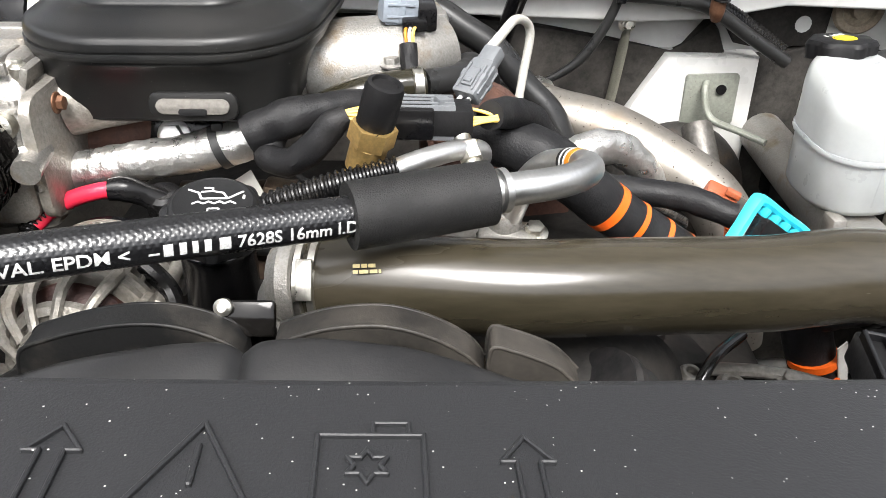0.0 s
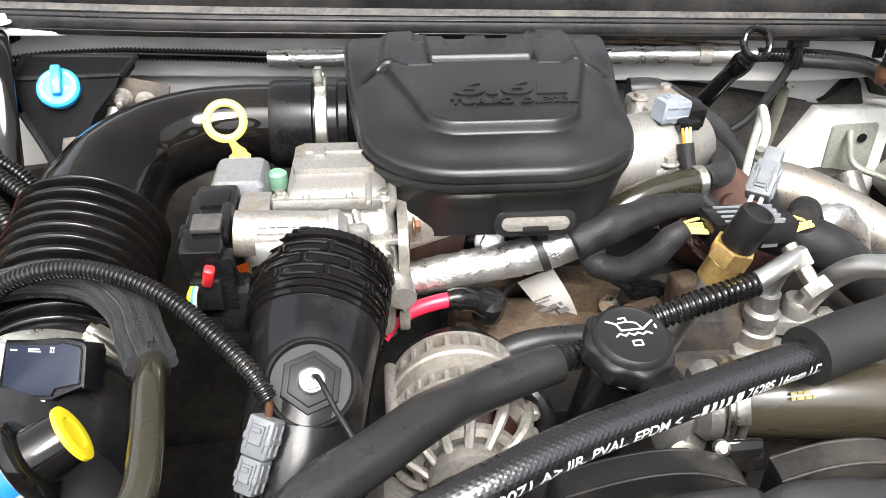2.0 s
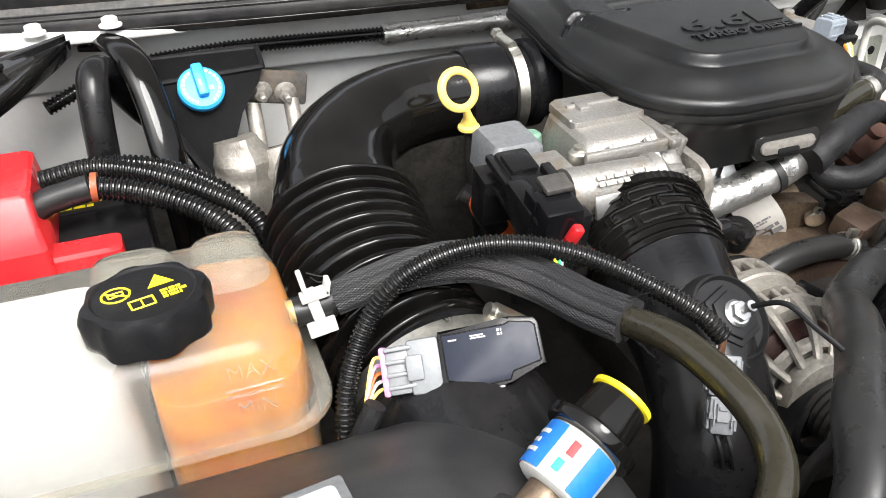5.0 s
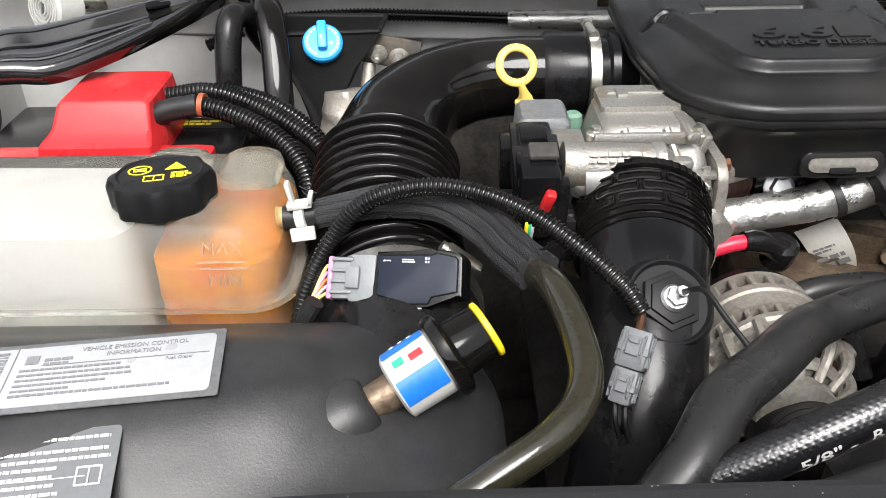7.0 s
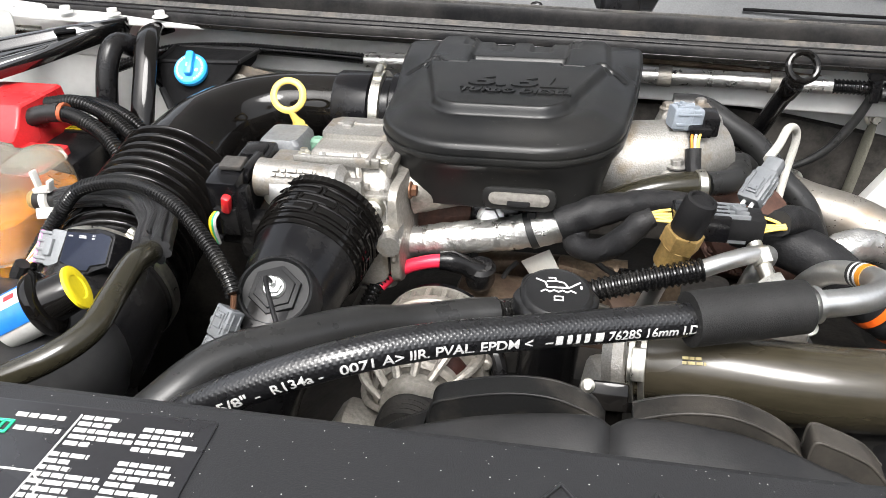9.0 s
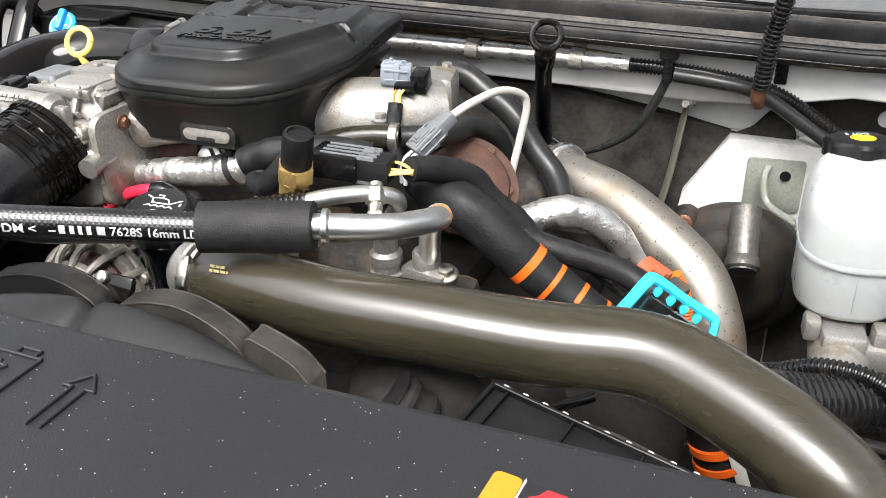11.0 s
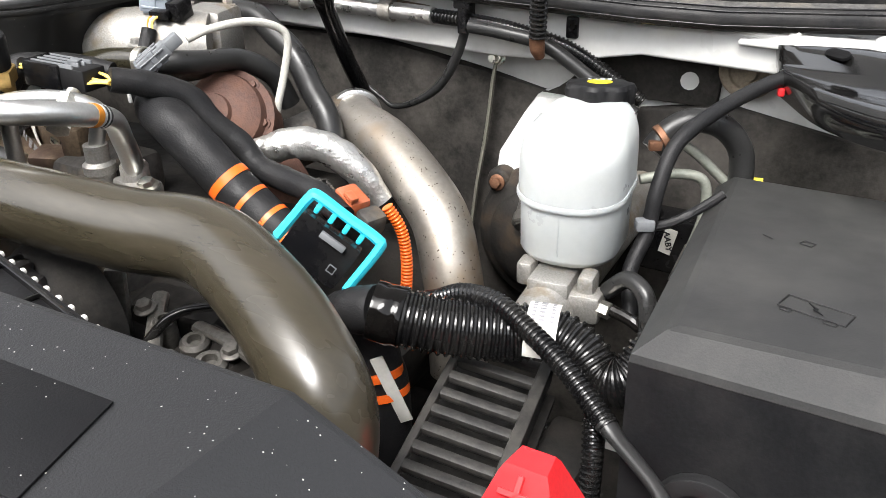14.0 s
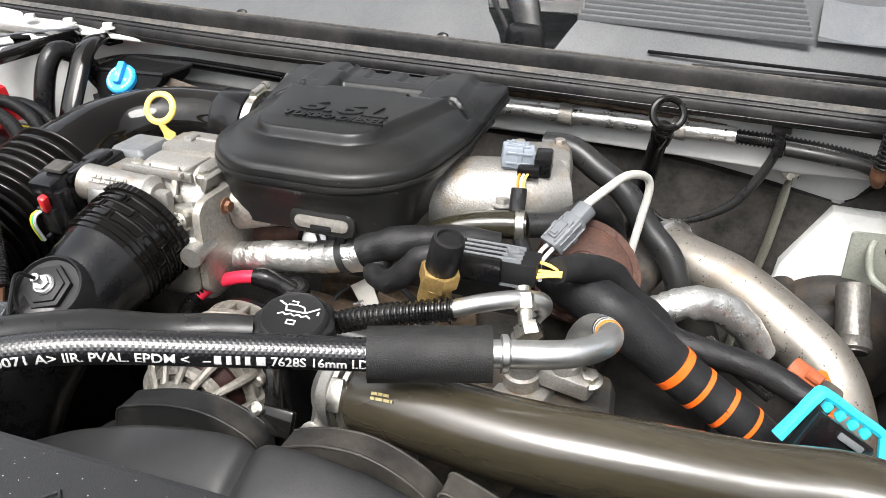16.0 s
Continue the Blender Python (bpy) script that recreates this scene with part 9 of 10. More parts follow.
# ---- rusty crossover pipe under the cover, with its bracket ----
cross = thing("crossover_pipe", (-0.3, 0.82, 1.2), "rusty brown exhaust crossover pipe with black bracket", "pipe")
bm = bm_new()
tube(bm, [(-0.375, 0.805, 1.265), (-0.335, 0.81, 1.272), (-0.29, 0.812, 1.278), (-0.24, 0.815, 1.28), (-0.18, 0.82, 1.27)], [0.026, 0.027, 0.026, 0.026, 0.024], 24, wrinkle=0.02)
part("pipe", bm, M["rust"], cross)
bm = bm_new()
box(bm, (-0.262, 0.788, 1.282), (0.062, 0.012, 0.036), rot(-15, 8, 0), 0.006)
box(bm, (-0.225, 0.788, 1.275), (0.05, 0.012, 0.018), rot(-15, 18, 0), 0.004)
brk = part("bracket", bm, M["satin_black"], cross, "black steel bracket")
bm = bm_new()
bolt(bm, at(-0.267, 0.781, 1.284, 68), 0.0115)
part("bolt", bm, M["alu"], brk, "shiny steel bolt")

# small connector and clip in the engine valley
valley = thing("valley_connector", (-0.09, 0.77, 1.19), "small black two-pin connector lying in the engine valley", "connector")
vm = along((-0.112, 0.765, 1.226), (-0.062, 0.775, 1.212))
plug_shell("body", vm, 0.022, 0.018, 0.0, 0.05, 0.85, M["satin_black"], valley)
bm = bm_new()
tube(bm, [vm @ V((0, 0, 0.046)), vm @ V((0, 0.004, 0.065)), vm @ V((0.01, 0.0, 0.09)), vm @ V((0.03, 0.01, 0.11))], 0.005, 10, wrinkle=0.05)
part("lead", bm, M["tape"], valley)
bm = bm_new()
tube(bm, [vm @ V((0, 0, 0.004)), vm @ V((0.002, 0.006, -0.02)), vm @ V((0.01, 0.02, -0.05))], 0.0035, 8)
part("wire", bm, M["tape"], valley)
vclip = thing("hose_clip", (-0.132, 0.765, 1.19), "tan spring hose clip in the engine valley", "clip")
bm = bm_new()
lathe(bm, [(0.010, 0), (0.0115, 0.001), (0.0115, 0.007), (0.010, 0.008)], along((-0.134, 0.762, 1.203), (-0.128, 0.772, 1.206)), 18)
part("band", bm, M["zinc"], vclip)
bm = bm_new()
box(bm, (-0.134, 0.762, 1.217), (0.010, 0.004, 0.008), rot(0, 20, 0), 0.001)
part("ear", bm, M["zinc"], vclip)

# ---- teal module clip ----
teal = thing("module_bracket", (0.32, 0.74, 1.1), "bright teal plastic bracket holding a black relay module", "bracket")
tL, tT, tR, tB = V((0.278, 0.720, 1.192)), V((0.311, 0.746, 1.238)), V((0.379, 0.770, 1.184)), V((0.374, 0.706, 1.157))
bm = bm_new()
tube(bm, [tL, tL.lerp(tT, 0.5), tT.lerp(tL, 0.12), tT.lerp(tR, 0.06), tT.lerp(tR, 0.5), tR.lerp(tT, 0.08), tR.lerp(tB, 0.12), tB], [0.008, 0.0075, 0.008, 0.008, 0.0075, 0.008, 0.007, 0.006], 8, 5, flat=0.7)
part("frame", bm, M["teal"], teal, angle=40)
for f in (0.2, 0.4, 0.6, 0.8):
    bm = bm_new()
    c_ = tT.lerp(tR, f) + V((-0.006, -0.008, -0.004))
    box(bm, c_, (0.006, 0.012, 0.010), rot(0, 35, 20), 0.002)
    part("tooth", bm, M["teal"], teal)
bm = bm_new()
mid_ = (tL + tT + tR + tB) / 4
ux, uy = (tR - tT).normalized(), (tL - tT).normalized()
uz = ux.cross(uy).normalized()
uy = uz.cross(ux)
if uz.z < 0:
    uz, uy = -uz, -uy
mt = Matrix((ux, uy, uz)).transposed().to_4x4()
mt.translation = mid_ + V((-0.006, -0.012, -0.008))
prism(bm, round_rect(-0.036, 0.036, -0.026, 0.026, 0.003), 0.016, mt @ Matrix.Translation((0, 0, -0.014)), 0.002)
module = part("module", bm, M["satin_black"], teal, "black relay module")
bm = bm_new()
box(bm, mt @ V((0.006, 0.018, 0.004)), (0.03, 0.007, 0.006), mt.to_3x3(), 0.001)
outline_sign(bm, [(0.018, -0.012), (0.018, -0.004), (0.026, -0.004), (0.026, -0.012)], 0.0012, mt @ Matrix.Translation((0, 0, 0.0022)), h=0.0004)
part("latch", bm, M["grey_plastic"], module)
oc = thing("orange_connector", (0.31, 0.83, 1.12), "dull orange connector with grey body", "connector")
bm = bm_new()
box(bm, (0.300, 0.824, 1.196), (0.036, 0.028, 0.024), rot(0, 20, -20), 0.004)
box(bm, (0.31, 0.81, 1.209), (0.016, 0.010, 0.006), rot(0, 20, -20), 0.001)
part("body", bm, M["orange_conn"], oc)
bm = bm_new()
box(bm, (0.326, 0.822, 1.178), (0.026, 0.03, 0.028), rot(0, 20, -20), 0.006)
part("boot", bm, M["iron"], oc)
bm = bm_new()
tube(bm, [(0.322, 0.862, 1.18), (0.335, 0.87, 1.15), (0.34, 0.872, 1.11), (0.338, 0.87, 1.06), (0.33, 0.87, 1.0)], 0.0075, 16, 8, ribs=(0.0045, 0.0014))
part("conduit", bm, M["orange"], oc, "bright orange corrugated conduit")
net = thing("mesh_guard", (0.23, 0.86, 1.1), "black woven mesh guard behind the foil hose", "mesh")
bm = bm_new()
box(bm, (0.235, 0.865, 1.165), (0.10, 0.05, 0.004), rot(-20, 18, -25), 0.001)
part("sheet", bm, M["matt_black"], net)
for k in range(9):
    bm = bm_new()
    q = rot(-20, 18, -25).to_3x3()
    box(bm, V((0.235, 0.865, 1.169)) + q @ V((-0.046 + 0.0115 * k, 0, 0)), (0.003, 0.05, 0.003), rot(-20, 18, -25), 0.0008)
    part("mesh_bar", bm, M["iron"], net)
for k in range(5):
    bm = bm_new()
    box(bm, V((0.235, 0.865, 1.169)) + q @ V((0, -0.021 + 0.0105 * k, 0)), (0.10, 0.003, 0.003), rot(-20, 18, -25), 0.0008)
    part("mesh_bar", bm, M["iron"], net)

# ---- conduits on the right ----
bigc = thing("main_harness", (0.48, 0.75, 1.0), "thick glossy black corrugated main harness with white tag", "wiring")
BC = [(0.418, 0.692, 1.155), (0.446, 0.702, 1.149), (0.486, 0.722, 1.140), (0.533, 0.748, 1.134), (0.571, 0.765, 1.135), (0.606, 0.765, 1.124), (0.632, 0.757, 1.108), (0.656, 0.760, 1.112), (0.672, 0.782, 1.136), (0.69, 0.81, 1.145)]
bm = bm_new()
tube(bm, BC, [0.0295, 0.0295, 0.030, 0.030, 0.029, 0.027, 0.0255, 0.025, 0.024, 0.023], 22, 8, ribs=(0.0075, 0.003))
part("conduit", bm, M["loom"], bigc)
bm = bm_new()
tube(bm, [BC[0], V(BC[0]).lerp(V(BC[1]), 0.6), BC[1]], [0.0300, 0.0305, 0.0300], 22, 10, wrinkle=0.05)
part("tape_wrap", bm, M["gloss_black"], bigc, "shiny black tape wrap")
bm = bm_new()
tube(bm, [(0.372, 0.695, 1.135), (0.392, 0.690, 1.148), (0.422, 0.693, 1.155)], [0.020, 0.023, 0.025], 16, wrinkle=0.1)
part("taped_end", bm, M["tape"], bigc)
bm = bm_new()
mt2 = along((0.553, 0.758, 1.1345), (0.580, 0.7655, 1.1335))
rows = []
up_ = mt2.to_3x3().inverted() @ V((0.1, -0.55, 0.83))
turn_ = math.degrees(math.atan2(up_.y, up_.x))
for k in range(13):
    a = radians(turn_ - 72 + 12 * k)
    rows.append([mt2 @ V((r * math.cos(a), r * math.sin(a), z)) for r, z in ((0.0304, 0.0), (0.0309, 0.0), (0.0309, 0.030), (0.0304, 0.030))])
skin(bm, rows)
ptag = part("paper_band", bm, M["paper"], bigc, "white paper tag with bar code")
bm = bm_new()
for z0, w in ((0.006, 0.004), (0.014, 0.006), (0.024, 0.004)):
    for k in range(12):
        a = radians(turn_ - 55 + 9 * k)
        box(bm, mt2 @ V((0.0312 * math.cos(a), 0.0312 * math.sin(a), z0)), (0.0004, 0.0025, w), (mt2 @ rot(0, 0, math.degrees(a))).to_3x3())
part("print", bm, M["print_grey"], ptag)
longc = thing("starter_cable", (0.6, 0.7, 0.95), "long black corrugated cable ending in a grey sleeve", "cable")
LC = [(0.411, 0.786, 1.116), (0.447, 0.765, 1.139), (0.483, 0.756, 1.160), (0.526, 0.746, 1.166), (0.568, 0.729, 1.156), (0.610, 0.710, 1.143), (0.646, 0.691, 1.126), (0.666, 0.679, 1.117)]
bm = bm_new()
tube(bm, LC, [0.0105] * 8, 18, 8, ribs=(0.0055, 0.0018))
part("conduit", bm, M["loom"], longc)
bm = bm_new()
tube(bm, [(0.662, 0.681, 1.119), (0.678, 0.671, 1.113), (0.722, 0.641, 1.102), (0.751, 0.609, 1.087), (0.79, 0.56, 1.06)], [0.0105, 0.0075, 0.0065, 0.0065, 0.0065], 14, flat=0.8)
part("grey_sleeve", bm, M["smooth_hose"], longc)
lowc = thing("wire_conduit", (0.66, 0.66, 0.9), "thin black corrugated conduit hanging down", "wiring")
bm = bm_new()
tube(bm, [(0.645, 0.70, 1.11), (0.655, 0.675, 1.07), (0.655, 0.66, 1.0), (0.65, 0.65, 0.9)], 0.010, 12, 8, ribs=(0.0055, 0.002))
part("conduit", bm, M["loom"], lowc)

# ---- slotted black tray and what lies under it ----
tray = thing("slotted_tray", (0.53, 0.66, 0.9), "dusty black plastic tray with long slots", "tray")
Tm = Matrix.Translation((0.525, 0.748, 1.088)) @ rot(0, 0, 9) @ rot(13, 8, 0)
bm = bm_new()
box(bm, Tm @ V((-0.043, -0.13, 0)), (0.009, 0.32, 0.012), Tm.to_3x3(), 0.003)
part("side_rail", bm, M["tray"], tray)
bm = bm_new()
box(bm, Tm @ V((0.046, -0.13, -0.01)), (0.013, 0.32, 0.034), Tm.to_3x3(), 0.003)
part("side_rail", bm, M["tray"], tray)
for k in range(13):
    bm = bm_new()
    box(bm, Tm @ V((0.001, 0.018 - 0.0225 * k, 0)), (0.086, 0.0115, 0.010), Tm.to_3x3(), 0.003)
    part("slat", bm, M["tray"], tray)
bm = bm_new()
box(bm, Tm @ V((0.006, -0.13, -0.04)), (0.11, 0.30, 0.01), Tm.to_3x3(), 0.002)
box(bm, (0.60, 0.70, 0.83), (0.06, 0.2, 0.38), rot(0, 0, 0), 0.01)
part("pan", bm, M["dark_iron"], tray)
redb = thing("jump_terminal", (0.63, 0.56, 0.95), "bright red plastic cover of the jump start terminal", "terminal cover")
bm = bm_new()
rows = [[V((0.650 + x * 0.78, 0.560 + y * 0.78, z + 0.034)) for x, y in poly] for z, poly in (
    (1.00, [(-0.06, -0.07), (0.06, -0.07), (0.06, 0.05), (-0.06, 0.05)]),
    (1.09, [(-0.042, -0.05), (0.045, -0.05), (0.04, 0.032), (-0.035, 0.032)]),
    (1.125, [(-0.026, -0.02), (0.024, -0.02), (0.020, 0.018), (-0.022, 0.018)]),
    (1.130, [(-0.022, -0.015), (0.020, -0.015), (0.016, 0.014), (-0.018, 0.014)]))]
skin(bm, rows)
part("cover", bm, M["red"], redb, angle=15)
bm = bm_new()
cr = at(0.648, 0.534, 1.150, 48)
outline_sign(bm, [(-0.012, 0), (0.012, 0)], 0.005, cr, False, h=0.001)
outline_sign(bm, [(0, -0.012), (0, 0.012)], 0.005, cr, False, h=0.001)
part("plus_sign", bm, M["red"], redb, "raised plus sign")
loom3 = thing("orange_taped_loom", (0.46, 0.70, 0.85), "black loom with orange tape rings and white tag", "wiring")
bm = bm_new()
tube(bm, [(0.375, 0.735, 1.12), (0.392, 0.73, 1.07), (0.405, 0.725, 1.03), (0.41, 0.715, 0.95)], 0.026, 20, wrinkle=0.04)
part("trunk", bm, M["tape"], loom3)
for z in (1.058, 1.036):
    bm = bm_new()
    tube(bm, [(0.393 + (1.07 - z) * 0.3, 0.724, z + 0.004), (0.395 + (1.07 - z) * 0.3, 0.7235, z - 0.004)], 0.027, 20, 2)
    part("orange_band", bm, M["orange"], loom3)
bm = bm_new()
box(bm, (0.424, 0.708, 1.052), (0.014, 0.002, 0.085), rot(0, -20, 30), 0.0005)
part("white_tag", bm, M["paper"], loom3)

# ---- control module under the charge pipe, rough castings below ----
ecm = thing("control_module", (0.26, 0.45, 1.18), "black finned control module with whitish corroded edge", "control module")
Em = Matrix.Translation((0.350, 0.380, 1.3025)) @ rot(0, 0, -9) @ rot(0, 7, 0)
bm = bm_new()
box(bm, Em @ V((0, 0, -0.012)), (0.205, 0.06, 0.022), Em.to_3x3(), 0.003)
part("case", bm, M["matt_black"], ecm)
for k in range(4):
    bm = bm_new()
    box(bm, Em @ V((-0.088 + 0.05 * k, -0.004, 0.001)), (0.0016, 0.05, 0.004), Em.to_3x3(), 0.0006)
    part("rib", bm, M["satin_black"], ecm)
bm = bm_new()
outline_sign(bm, [(-0.1, -0.027), (-0.1, 0.022), (0.1, 0.022), (0.1, -0.027)], 0.003, Em @ Matrix.Translation((0, 0, 0.0)), h=0.004)
part("rim", bm, M["satin_black"], ecm)
for k in range(13):
    bm = bm_new()
    box(bm, Em @ V((-0.095 + 0.0155 * k, 0.032, -0.006)), (0.005, 0.004, 0.004), Em.to_3x3(), 0.0015)
    part("corroded_tooth", bm, M["paper"], ecm)
pump = thing("steering_pump_bracket", (0.25, 0.60, 0.9), "oily grey cast pump and bracket below the charge pipe", "pump")
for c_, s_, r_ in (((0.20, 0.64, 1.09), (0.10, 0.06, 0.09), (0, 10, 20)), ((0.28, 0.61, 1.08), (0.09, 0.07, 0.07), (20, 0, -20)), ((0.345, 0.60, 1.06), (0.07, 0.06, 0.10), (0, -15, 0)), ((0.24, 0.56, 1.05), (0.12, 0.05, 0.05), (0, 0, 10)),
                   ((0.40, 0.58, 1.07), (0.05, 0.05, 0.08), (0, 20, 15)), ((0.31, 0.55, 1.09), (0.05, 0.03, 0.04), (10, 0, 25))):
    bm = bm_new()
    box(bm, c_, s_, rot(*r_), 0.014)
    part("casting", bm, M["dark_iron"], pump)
for c_, r_ in (((0.30, 0.585, 1.118), 0.018), ((0.265, 0.60, 1.122), 0.016), ((0.335, 0.57, 1.115), 0.015), ((0.385, 0.57, 1.125), 0.013), ((0.225, 0.60, 1.135), 0.012)):
    bm = bm_new()
    lathe(bm, [(r_, -0.04), (r_ * 0.95, 0.0), (r_ * 0.7, 0.004), (r_ * 0.45, 0.004), (r_ * 0.4, -0.004)], at(*c_, 10, 8, 0), 20)
    part("boss", bm, M["oily"], pump)
for a_, b_, r_ in (((0.19, 0.63, 1.14), (0.24, 0.565, 1.11), 0.009), ((0.25, 0.62, 1.125), (0.36, 0.60, 1.12), 0.008), ((0.36, 0.60, 1.115), (0.41, 0.56, 1.09), 0.010), ((0.29, 0.56, 1.10), (0.36, 0.545, 1.06), 0.008)):
    bm = bm_new()
    a_, b_ = V(a_), V(b_)
    tube(bm, [a_, a_.lerp(b_, 0.5) + V((0, 0, 0.006)), b_], r_, 10, 4, flat=0.7)
    part("rib", bm, M["oily"], pump)
for c_ in ((0.20, 0.60, 1.142), (0.315, 0.60, 1.126), (0.372, 0.585, 1.122), (0.412, 0.565, 1.116)):
    bm = bm_new()
    bolt(bm, at(*c_, 15, 5, 0), 0.008)
    part("bolt", bm, M["oily"], pump)
bm = bm_new()
box(bm, (0.178, 0.585, 1.12), (0.02, 0.012, 0.14), rot(0, 4, 30), 0.003)
part("strut", bm, M["oily"], pump)
for pts, r_, mm in (([(0.25, 0.575, 1.11), (0.27, 0.565, 1.125), (0.295, 0.56, 1.11), (0.30, 0.56, 1.07)], 0.008, "oily"), ([(0.33, 0.53, 1.07), (0.345, 0.54, 1.115), (0.375, 0.555, 1.135), (0.42, 0.57, 1.13), (0.45, 0.60, 1.09)], 0.006, "oily"),
                    ([(0.21, 0.55, 1.05), (0.215, 0.565, 1.10), (0.24, 0.60, 1.145), (0.28, 0.64, 1.15)], 0.0055, "loom")):
    bm = bm_new()
    tube(bm, pts, r_, 12)
    part("pipe", bm, M[mm], pump)
roundc = thing("fan_clutch_hose", (0.12, 0.5, 1.1), "short ribbed black hose with round end beside the fan shroud", "hose")
bm = bm_new()
tube(bm, [(0.12, 0.50, 1.20), (0.14, 0.505, 1.18), (0.15, 0.51, 1.13), (0.15, 0.52, 1.05)], 0.036, 24, 8, ribs=(0.012, 0.004))
part("hose", bm, M["rubber"], roundc)

# ---- right side: hinge, rail, plug, lines round the reservoir ----
hinge2 = thing("hood_lift_arm", (0.85, 1.08, 1.25), "glossy black pressed steel hood hinge arm with red clip", "lift arm", "hood lift arms")
bm = bm_new()
pressed_arm(bm, [(V((0.665, 1.236, 1.325)), V((0.687, 1.19, 1.286))), (V((0.715, 1.225, 1.333)), V((0.734, 1.13, 1.277))), (V((0.768, 1.20, 1.340)), V((0.783, 1.08, 1.277))), (V((0.822, 1.16, 1.346)), V((0.846, 1.02, 1.286))), (V((0.95, 1.07, 1.36)), V((0.97, 0.92, 1.30)))], 0.026)
arm_ = part("arm", bm, M["arm_paint"], hinge2, angle=60)
for x_, y_, z_ in ((0.742, 1.182, 1.334), (0.815, 1.126, 1.343)):
    bm = bm_new()
    prism(bm, round_rect(-0.017, 0.017, -0.007, 0.007, 0.007), 0.004, at(x_, y_, z_, 28, 0, -38), 0.001)
    part("slot", bm, M["deep_black"], arm_, "dark oblong slot")
bm = bm_new()
box(bm, (0.686, 1.186, 1.283), (0.008, 0.008, 0.010), rot(0, 0, 30), 0.002)
part("red_clip", bm, M["red"], hinge2, "small red plastic clip")
rail2 = thing("fender_rail", (0.85, 1.23, 1.32), "white painted fender rail with flange bolts", "rail", "fender rails")
bm = bm_new()
box(bm, (0.90, 1.262, 1.328), (0.56, 0.075, 0.006), rot(10, 1.5, 0), 0.002)
part("rail", bm, M["white_paint"], rail2)
for x, y in ((0.683, 1.252), (0.785, 1.252)):
    bm = bm_new()
    bolt(bm, at(x, y, 1.334 - 0.026 * (x - 0.683), 10), 0.0115)
    part("bolt", bm, M["white_paint"], rail2)
grommet = thing("rubber_grommet", (0.635, 1.27, 1.25), "tan-brown dusty rubber grommet in the firewall", "grommet")
gmx = at(0.626, 1.296, 1.279, 90)
bm = bm_new()
lathe(bm, [(0.038, 0), (0.040, 0.003), (0.036, 0.008), (0.026, 0.009), (0.024, 0.005), (0.015, 0.006), (0.013, 0.016), (0.001, 0.017)], gmx, 32)
part("disc", bm, M["tan_rubber"], grommet)
stud = thing("ground_strap", (0.27, 1.25, 1.0), "flat braided ground strap bolted to the firewall", "strap")
bm = bm_new()
bolt(bm, at(0.268, 1.252, 1.266, 80), 0.009)
lathe(bm, [(0.006, 0), (0.006, 0.02)], at(0.268, 1.25, 1.266, 80), 12)
part("bolt", bm, M["zinc"], stud)
bm = bm_new()
tube(bm, [(0.268, 1.245, 1.26), (0.264, 1.243, 1.23), (0.254, 1.243, 1.15), (0.238, 1.243, 1.06), (0.225, 1.24, 0.95)], [0.008, 0.011, 0.011, 0.011, 0.011], 10, flat=0.3)
part("braid", bm, mat("braid", (0.13, 0.125, 0.10), 0.7, 0.3, fine=900, bump=0.8), stud)
strut = thing("hood_cable", (0.38, 1.15, 1.25), "black corrugated cable rising to the hood with copper tip", "cable")
bm = bm_new()
tube(bm, [(0.373, 1.160, 1.325), (0.378, 1.150, 1.39), (0.390, 1.135, 1.46), (0.405, 1.12, 1.54), (0.425, 1.10, 1.66)], 0.0125, 14, 8, ribs=(0.0065, 0.0024))
part("conduit", bm, M["loom"], strut)
bm = bm_new()
tube(bm, [(0.371, 1.162, 1.326), (0.371, 1.165, 1.308), (0.373, 1.17, 1.295)], [0.0105, 0.0105, 0.007], 14)
part("tip", bm, M["copper"], strut, "copper-brown tape end")
boots = thing("firewall_clip", (0.40, 1.2, 1.28), "small black fir-tree clip on the firewall", "clip")
bm = bm_new()
box(bm, (0.395, 1.232, 1.327), (0.018, 0.016, 0.03), rot(0, 0, 0), 0.003)
part("body", bm, M["satin_black"], boots)
steer = thing("power_steering_hoses", (0.64, 1.1, 1.0), "black rubber hose and pale steel lines beside the reservoir", "hose")
bm = bm_new()
tube(bm, [(0.560, 1.10, 1.215), (0.575, 1.115, 1.238), (0.600, 1.132, 1.250), (0.632, 1.152, 1.240), (0.655, 1.165, 1.205), (0.66, 1.16, 1.15)], 0.0155, 18, 8)
part("hose", bm, M["smooth_hose"], steer)
for pts in ([(0.56, 1.06, 1.19), (0.60, 1.085, 1.196), (0.628, 1.10, 1.185), (0.632, 1.10, 1.14), (0.62, 1.08, 1.08)], [(0.575, 1.13, 1.225), (0.605, 1.15, 1.20), (0.64, 1.165, 1.165)]):
    bm = bm_new()
    tube(bm, pts, 0.0065, 12, 8)
    part("steel_line", bm, M["sage_steel"], steer, "pale grey painted steel line")
bm = bm_new()
hexagon(bm, along((0.628, 1.09, 1.10), (0.617, 1.075, 1.06)), 0.012, 0.05, 0.001)
part("union", bm, M["zinc"], steer)
bm = bm_new()
lathe(bm, [(0.018, 0), (0.0195, 0.001), (0.0195, 0.008), (0.018, 0.009)], along((0.566, 1.106, 1.226), (0.60, 1.132, 1.250)), 20)
box(bm, (0.566, 1.09, 1.225), (0.016, 0.012, 0.012), rot(0, 0, 30), 0.002)
part("clamp", bm, M["copper"], steer)
lvl = thing("fluid_level_cable", (0.6, 1.05, 1.0), "black taped cable running past the reservoir", "cable")
bm = bm_new()
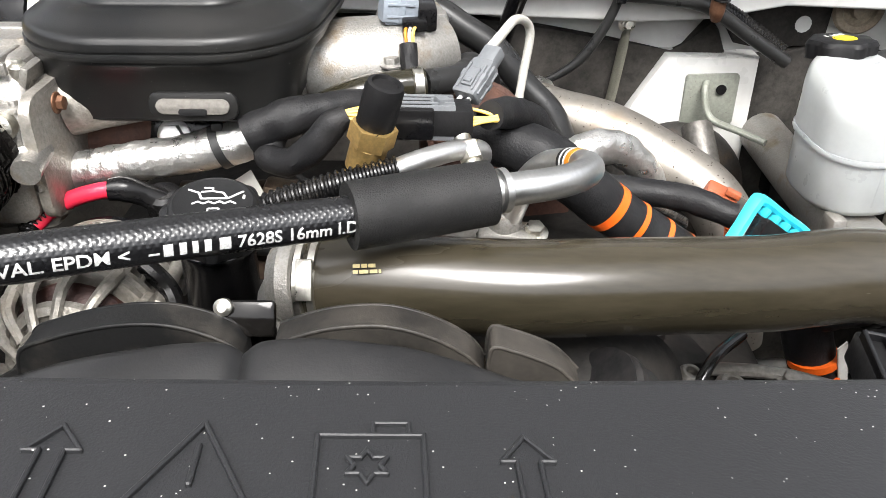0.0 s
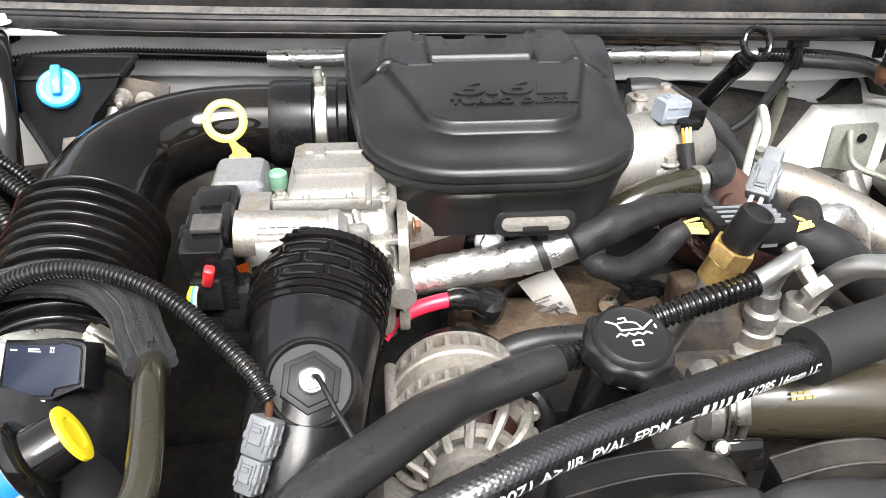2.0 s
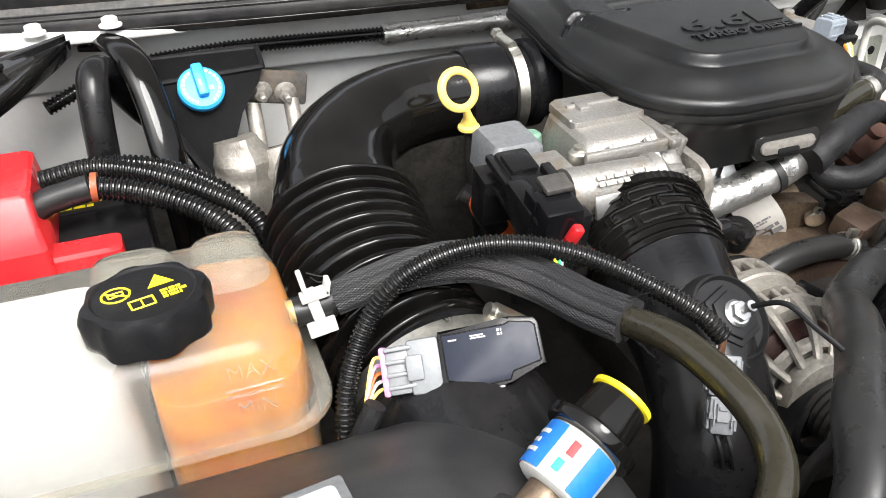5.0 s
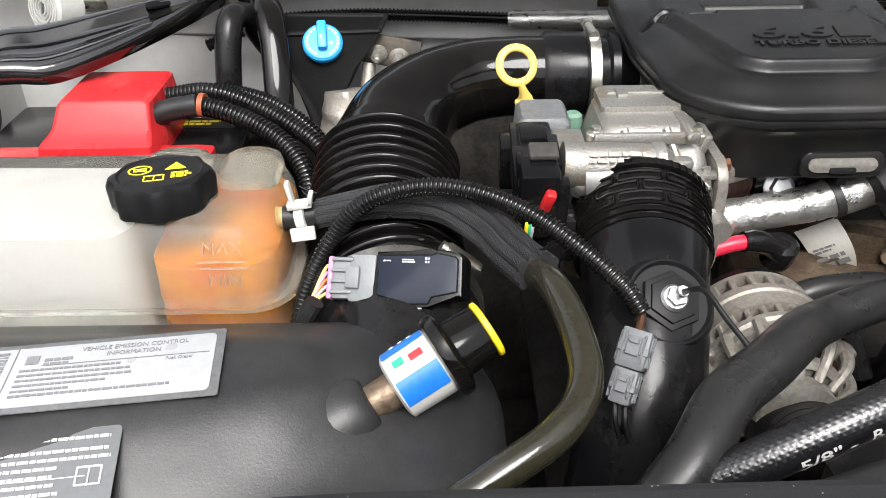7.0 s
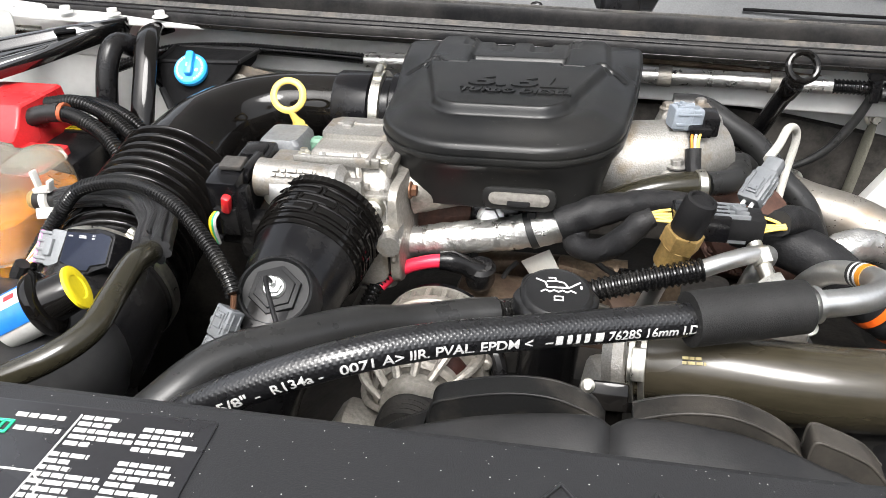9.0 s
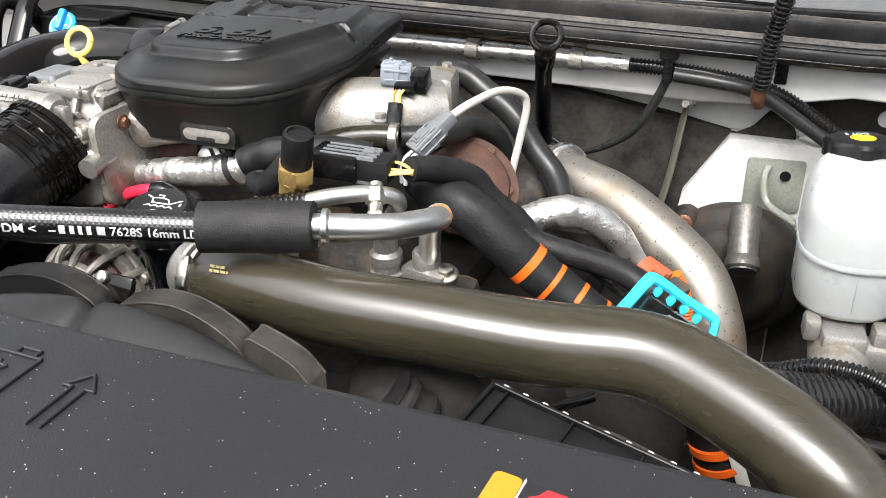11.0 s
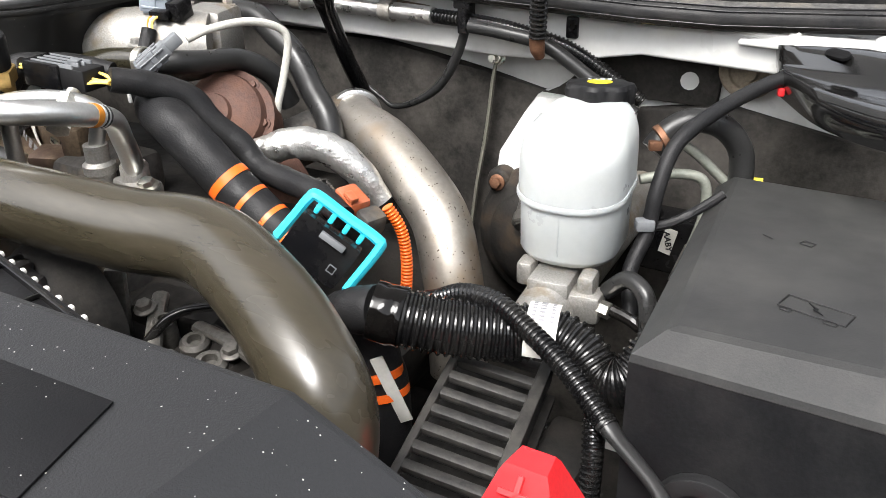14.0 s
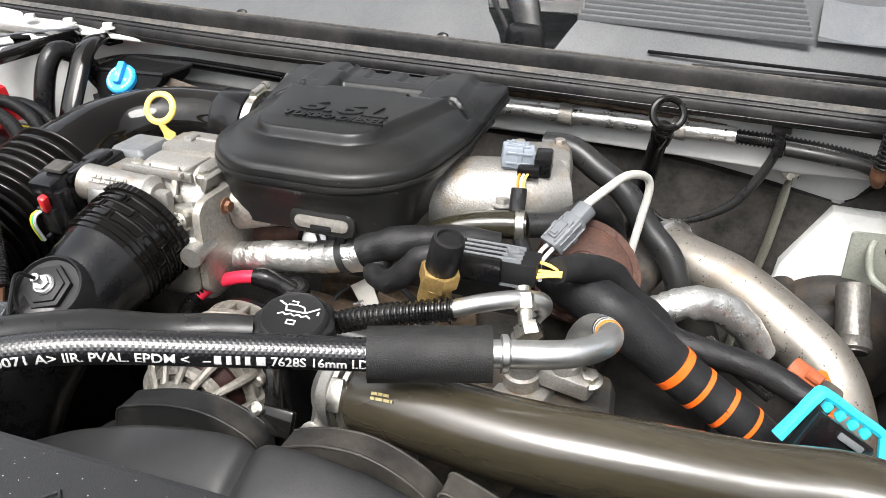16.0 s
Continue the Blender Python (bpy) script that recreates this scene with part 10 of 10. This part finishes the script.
tube(bm, [(0.69, 1.20, 1.30), (0.66, 1.165, 1.288), (0.625, 1.09, 1.27), (0.603, 1.04, 1.245), (0.596, 1.01, 1.20), (0.592, 1.0, 1.15), (0.585, 0.97, 1.11), (0.60, 0.94, 1.07)], 0.0092, 14, 8, wrinkle=0.05)
part("main_lead", bm, M["tape"], lvl)
bm = bm_new()
tube(bm, [(0.592, 1.005, 1.155), (0.615, 1.02, 1.160), (0.64, 1.04, 1.175), (0.66, 1.06, 1.19)], 0.006, 10, wrinkle=0.05)
part("branch", bm, M["tape"], lvl)
bm = bm_new()
tube(bm, [(0.575, 0.925, 1.105), (0.60, 0.915, 1.13), (0.625, 0.90, 1.125), (0.635, 0.89, 1.09), (0.64, 0.89, 1.03)], 0.010, 12, wrinkle=0.04)
part("lower_loop", bm, M["smooth_hose"], lvl)
bm = bm_new()
box(bm, (0.590, 0.995, 1.162), (0.022, 0.016, 0.014), rot(0, 0, 30), 0.003)
part("connector", bm, M["grey_plastic"], lvl)
warn = thing("yellow_tag", (0.68, 1.20, 1.16), "small yellow warning tag behind the fuse box", "label")
bm = bm_new()
box(bm, (0.668, 1.196, 1.157), (0.027, 0.018, 0.0015), rot(38, 0, 16), 0)
sheet_y = part("sheet", bm, M["yellow"], warn)
bm = bm_new()
box(bm, (0.672, 1.1955, 1.1590), (0.012, 0.004, 0.0015), rot(38, 0, 16) @ rot(0, 0, -28), 0)
part("print_bar", bm, M["print_black"], sheet_y)
brk2 = thing("booster_bracket", (0.372, 1.262, 1.15), "weathered grey-green steel bracket plate with a bent line", "bracket")
bm = bm_new()
prism(bm, round_rect(-0.009, 0.075, -0.050, 0.034, 0.006), 0.005, Matrix.Translation((0.376, 1.250, 1.156)) @ rot(90, 0, 5), 0.0015)
plate_ = part("plate", bm, M["sage_steel"], brk2)
bm = bm_new()
lathe(bm, [(0.008, 0.0), (0.008, 0.002), (0.004, 0.0025)], Matrix.Translation((0.424, 1.2475, 1.166)) @ rot(90, 0, 5), 16)
part("hole", bm, M["deep_black"], plate_, "dark round hole")
bm = bm_new()
tube(bm, [(0.399, 1.244, 1.180), (0.395, 1.232, 1.168), (0.400, 1.222, 1.14), (0.412, 1.21, 1.128), (0.44, 1.18, 1.125), (0.47, 1.15, 1.12)], 0.0055, 10)
part("steel_line", bm, M["sage_steel"], brk2)
abs_ = thing("code_label", (0.56, 1.26, 1.0), "small white code label on a black module", "label")
bm = bm_new()
box(bm, (0.565, 1.245, 1.03), (0.09, 0.05, 0.09), rot(0, 0, 0), 0.008)
mod_ = part("module", bm, M["satin_black"], abs_)
bm = bm_new()
box(bm, (0.563, 1.218, 1.04), (0.018, 0.002, 0.04), rot(0, 12, 0), 0)
lab_ = part("sheet", bm, M["paper"], mod_)
part("lettering", text_mesh("AABY", 0.0125, at(0.563, 1.2165, 1.04, 90, 78, 0) @ rot(0, 0, 0), 0.0003, bold=0.0003), M["print_black"], lab_, "black print reading AABY")
inner = thing("fuse_box_cables", (0.78, 0.66, 0.95), "red and black cables entering the fuse box arch", "cable")
bm = bm_new()
tube(bm, [(0.758, 0.68, 1.09), (0.753, 0.66, 1.082), (0.742, 0.635, 1.06), (0.73, 0.60, 1.02)], 0.006, 10)
part("red_cable", bm, M["red_wire"], inner)
bm = bm_new()
tube(bm, [(0.768, 0.685, 1.08), (0.768, 0.66, 1.072), (0.768, 0.635, 1.05), (0.768, 0.60, 1.0)], 0.014, 14, ribs=(0.006, 0.002))
part("conduit", bm, M["loom"], inner)
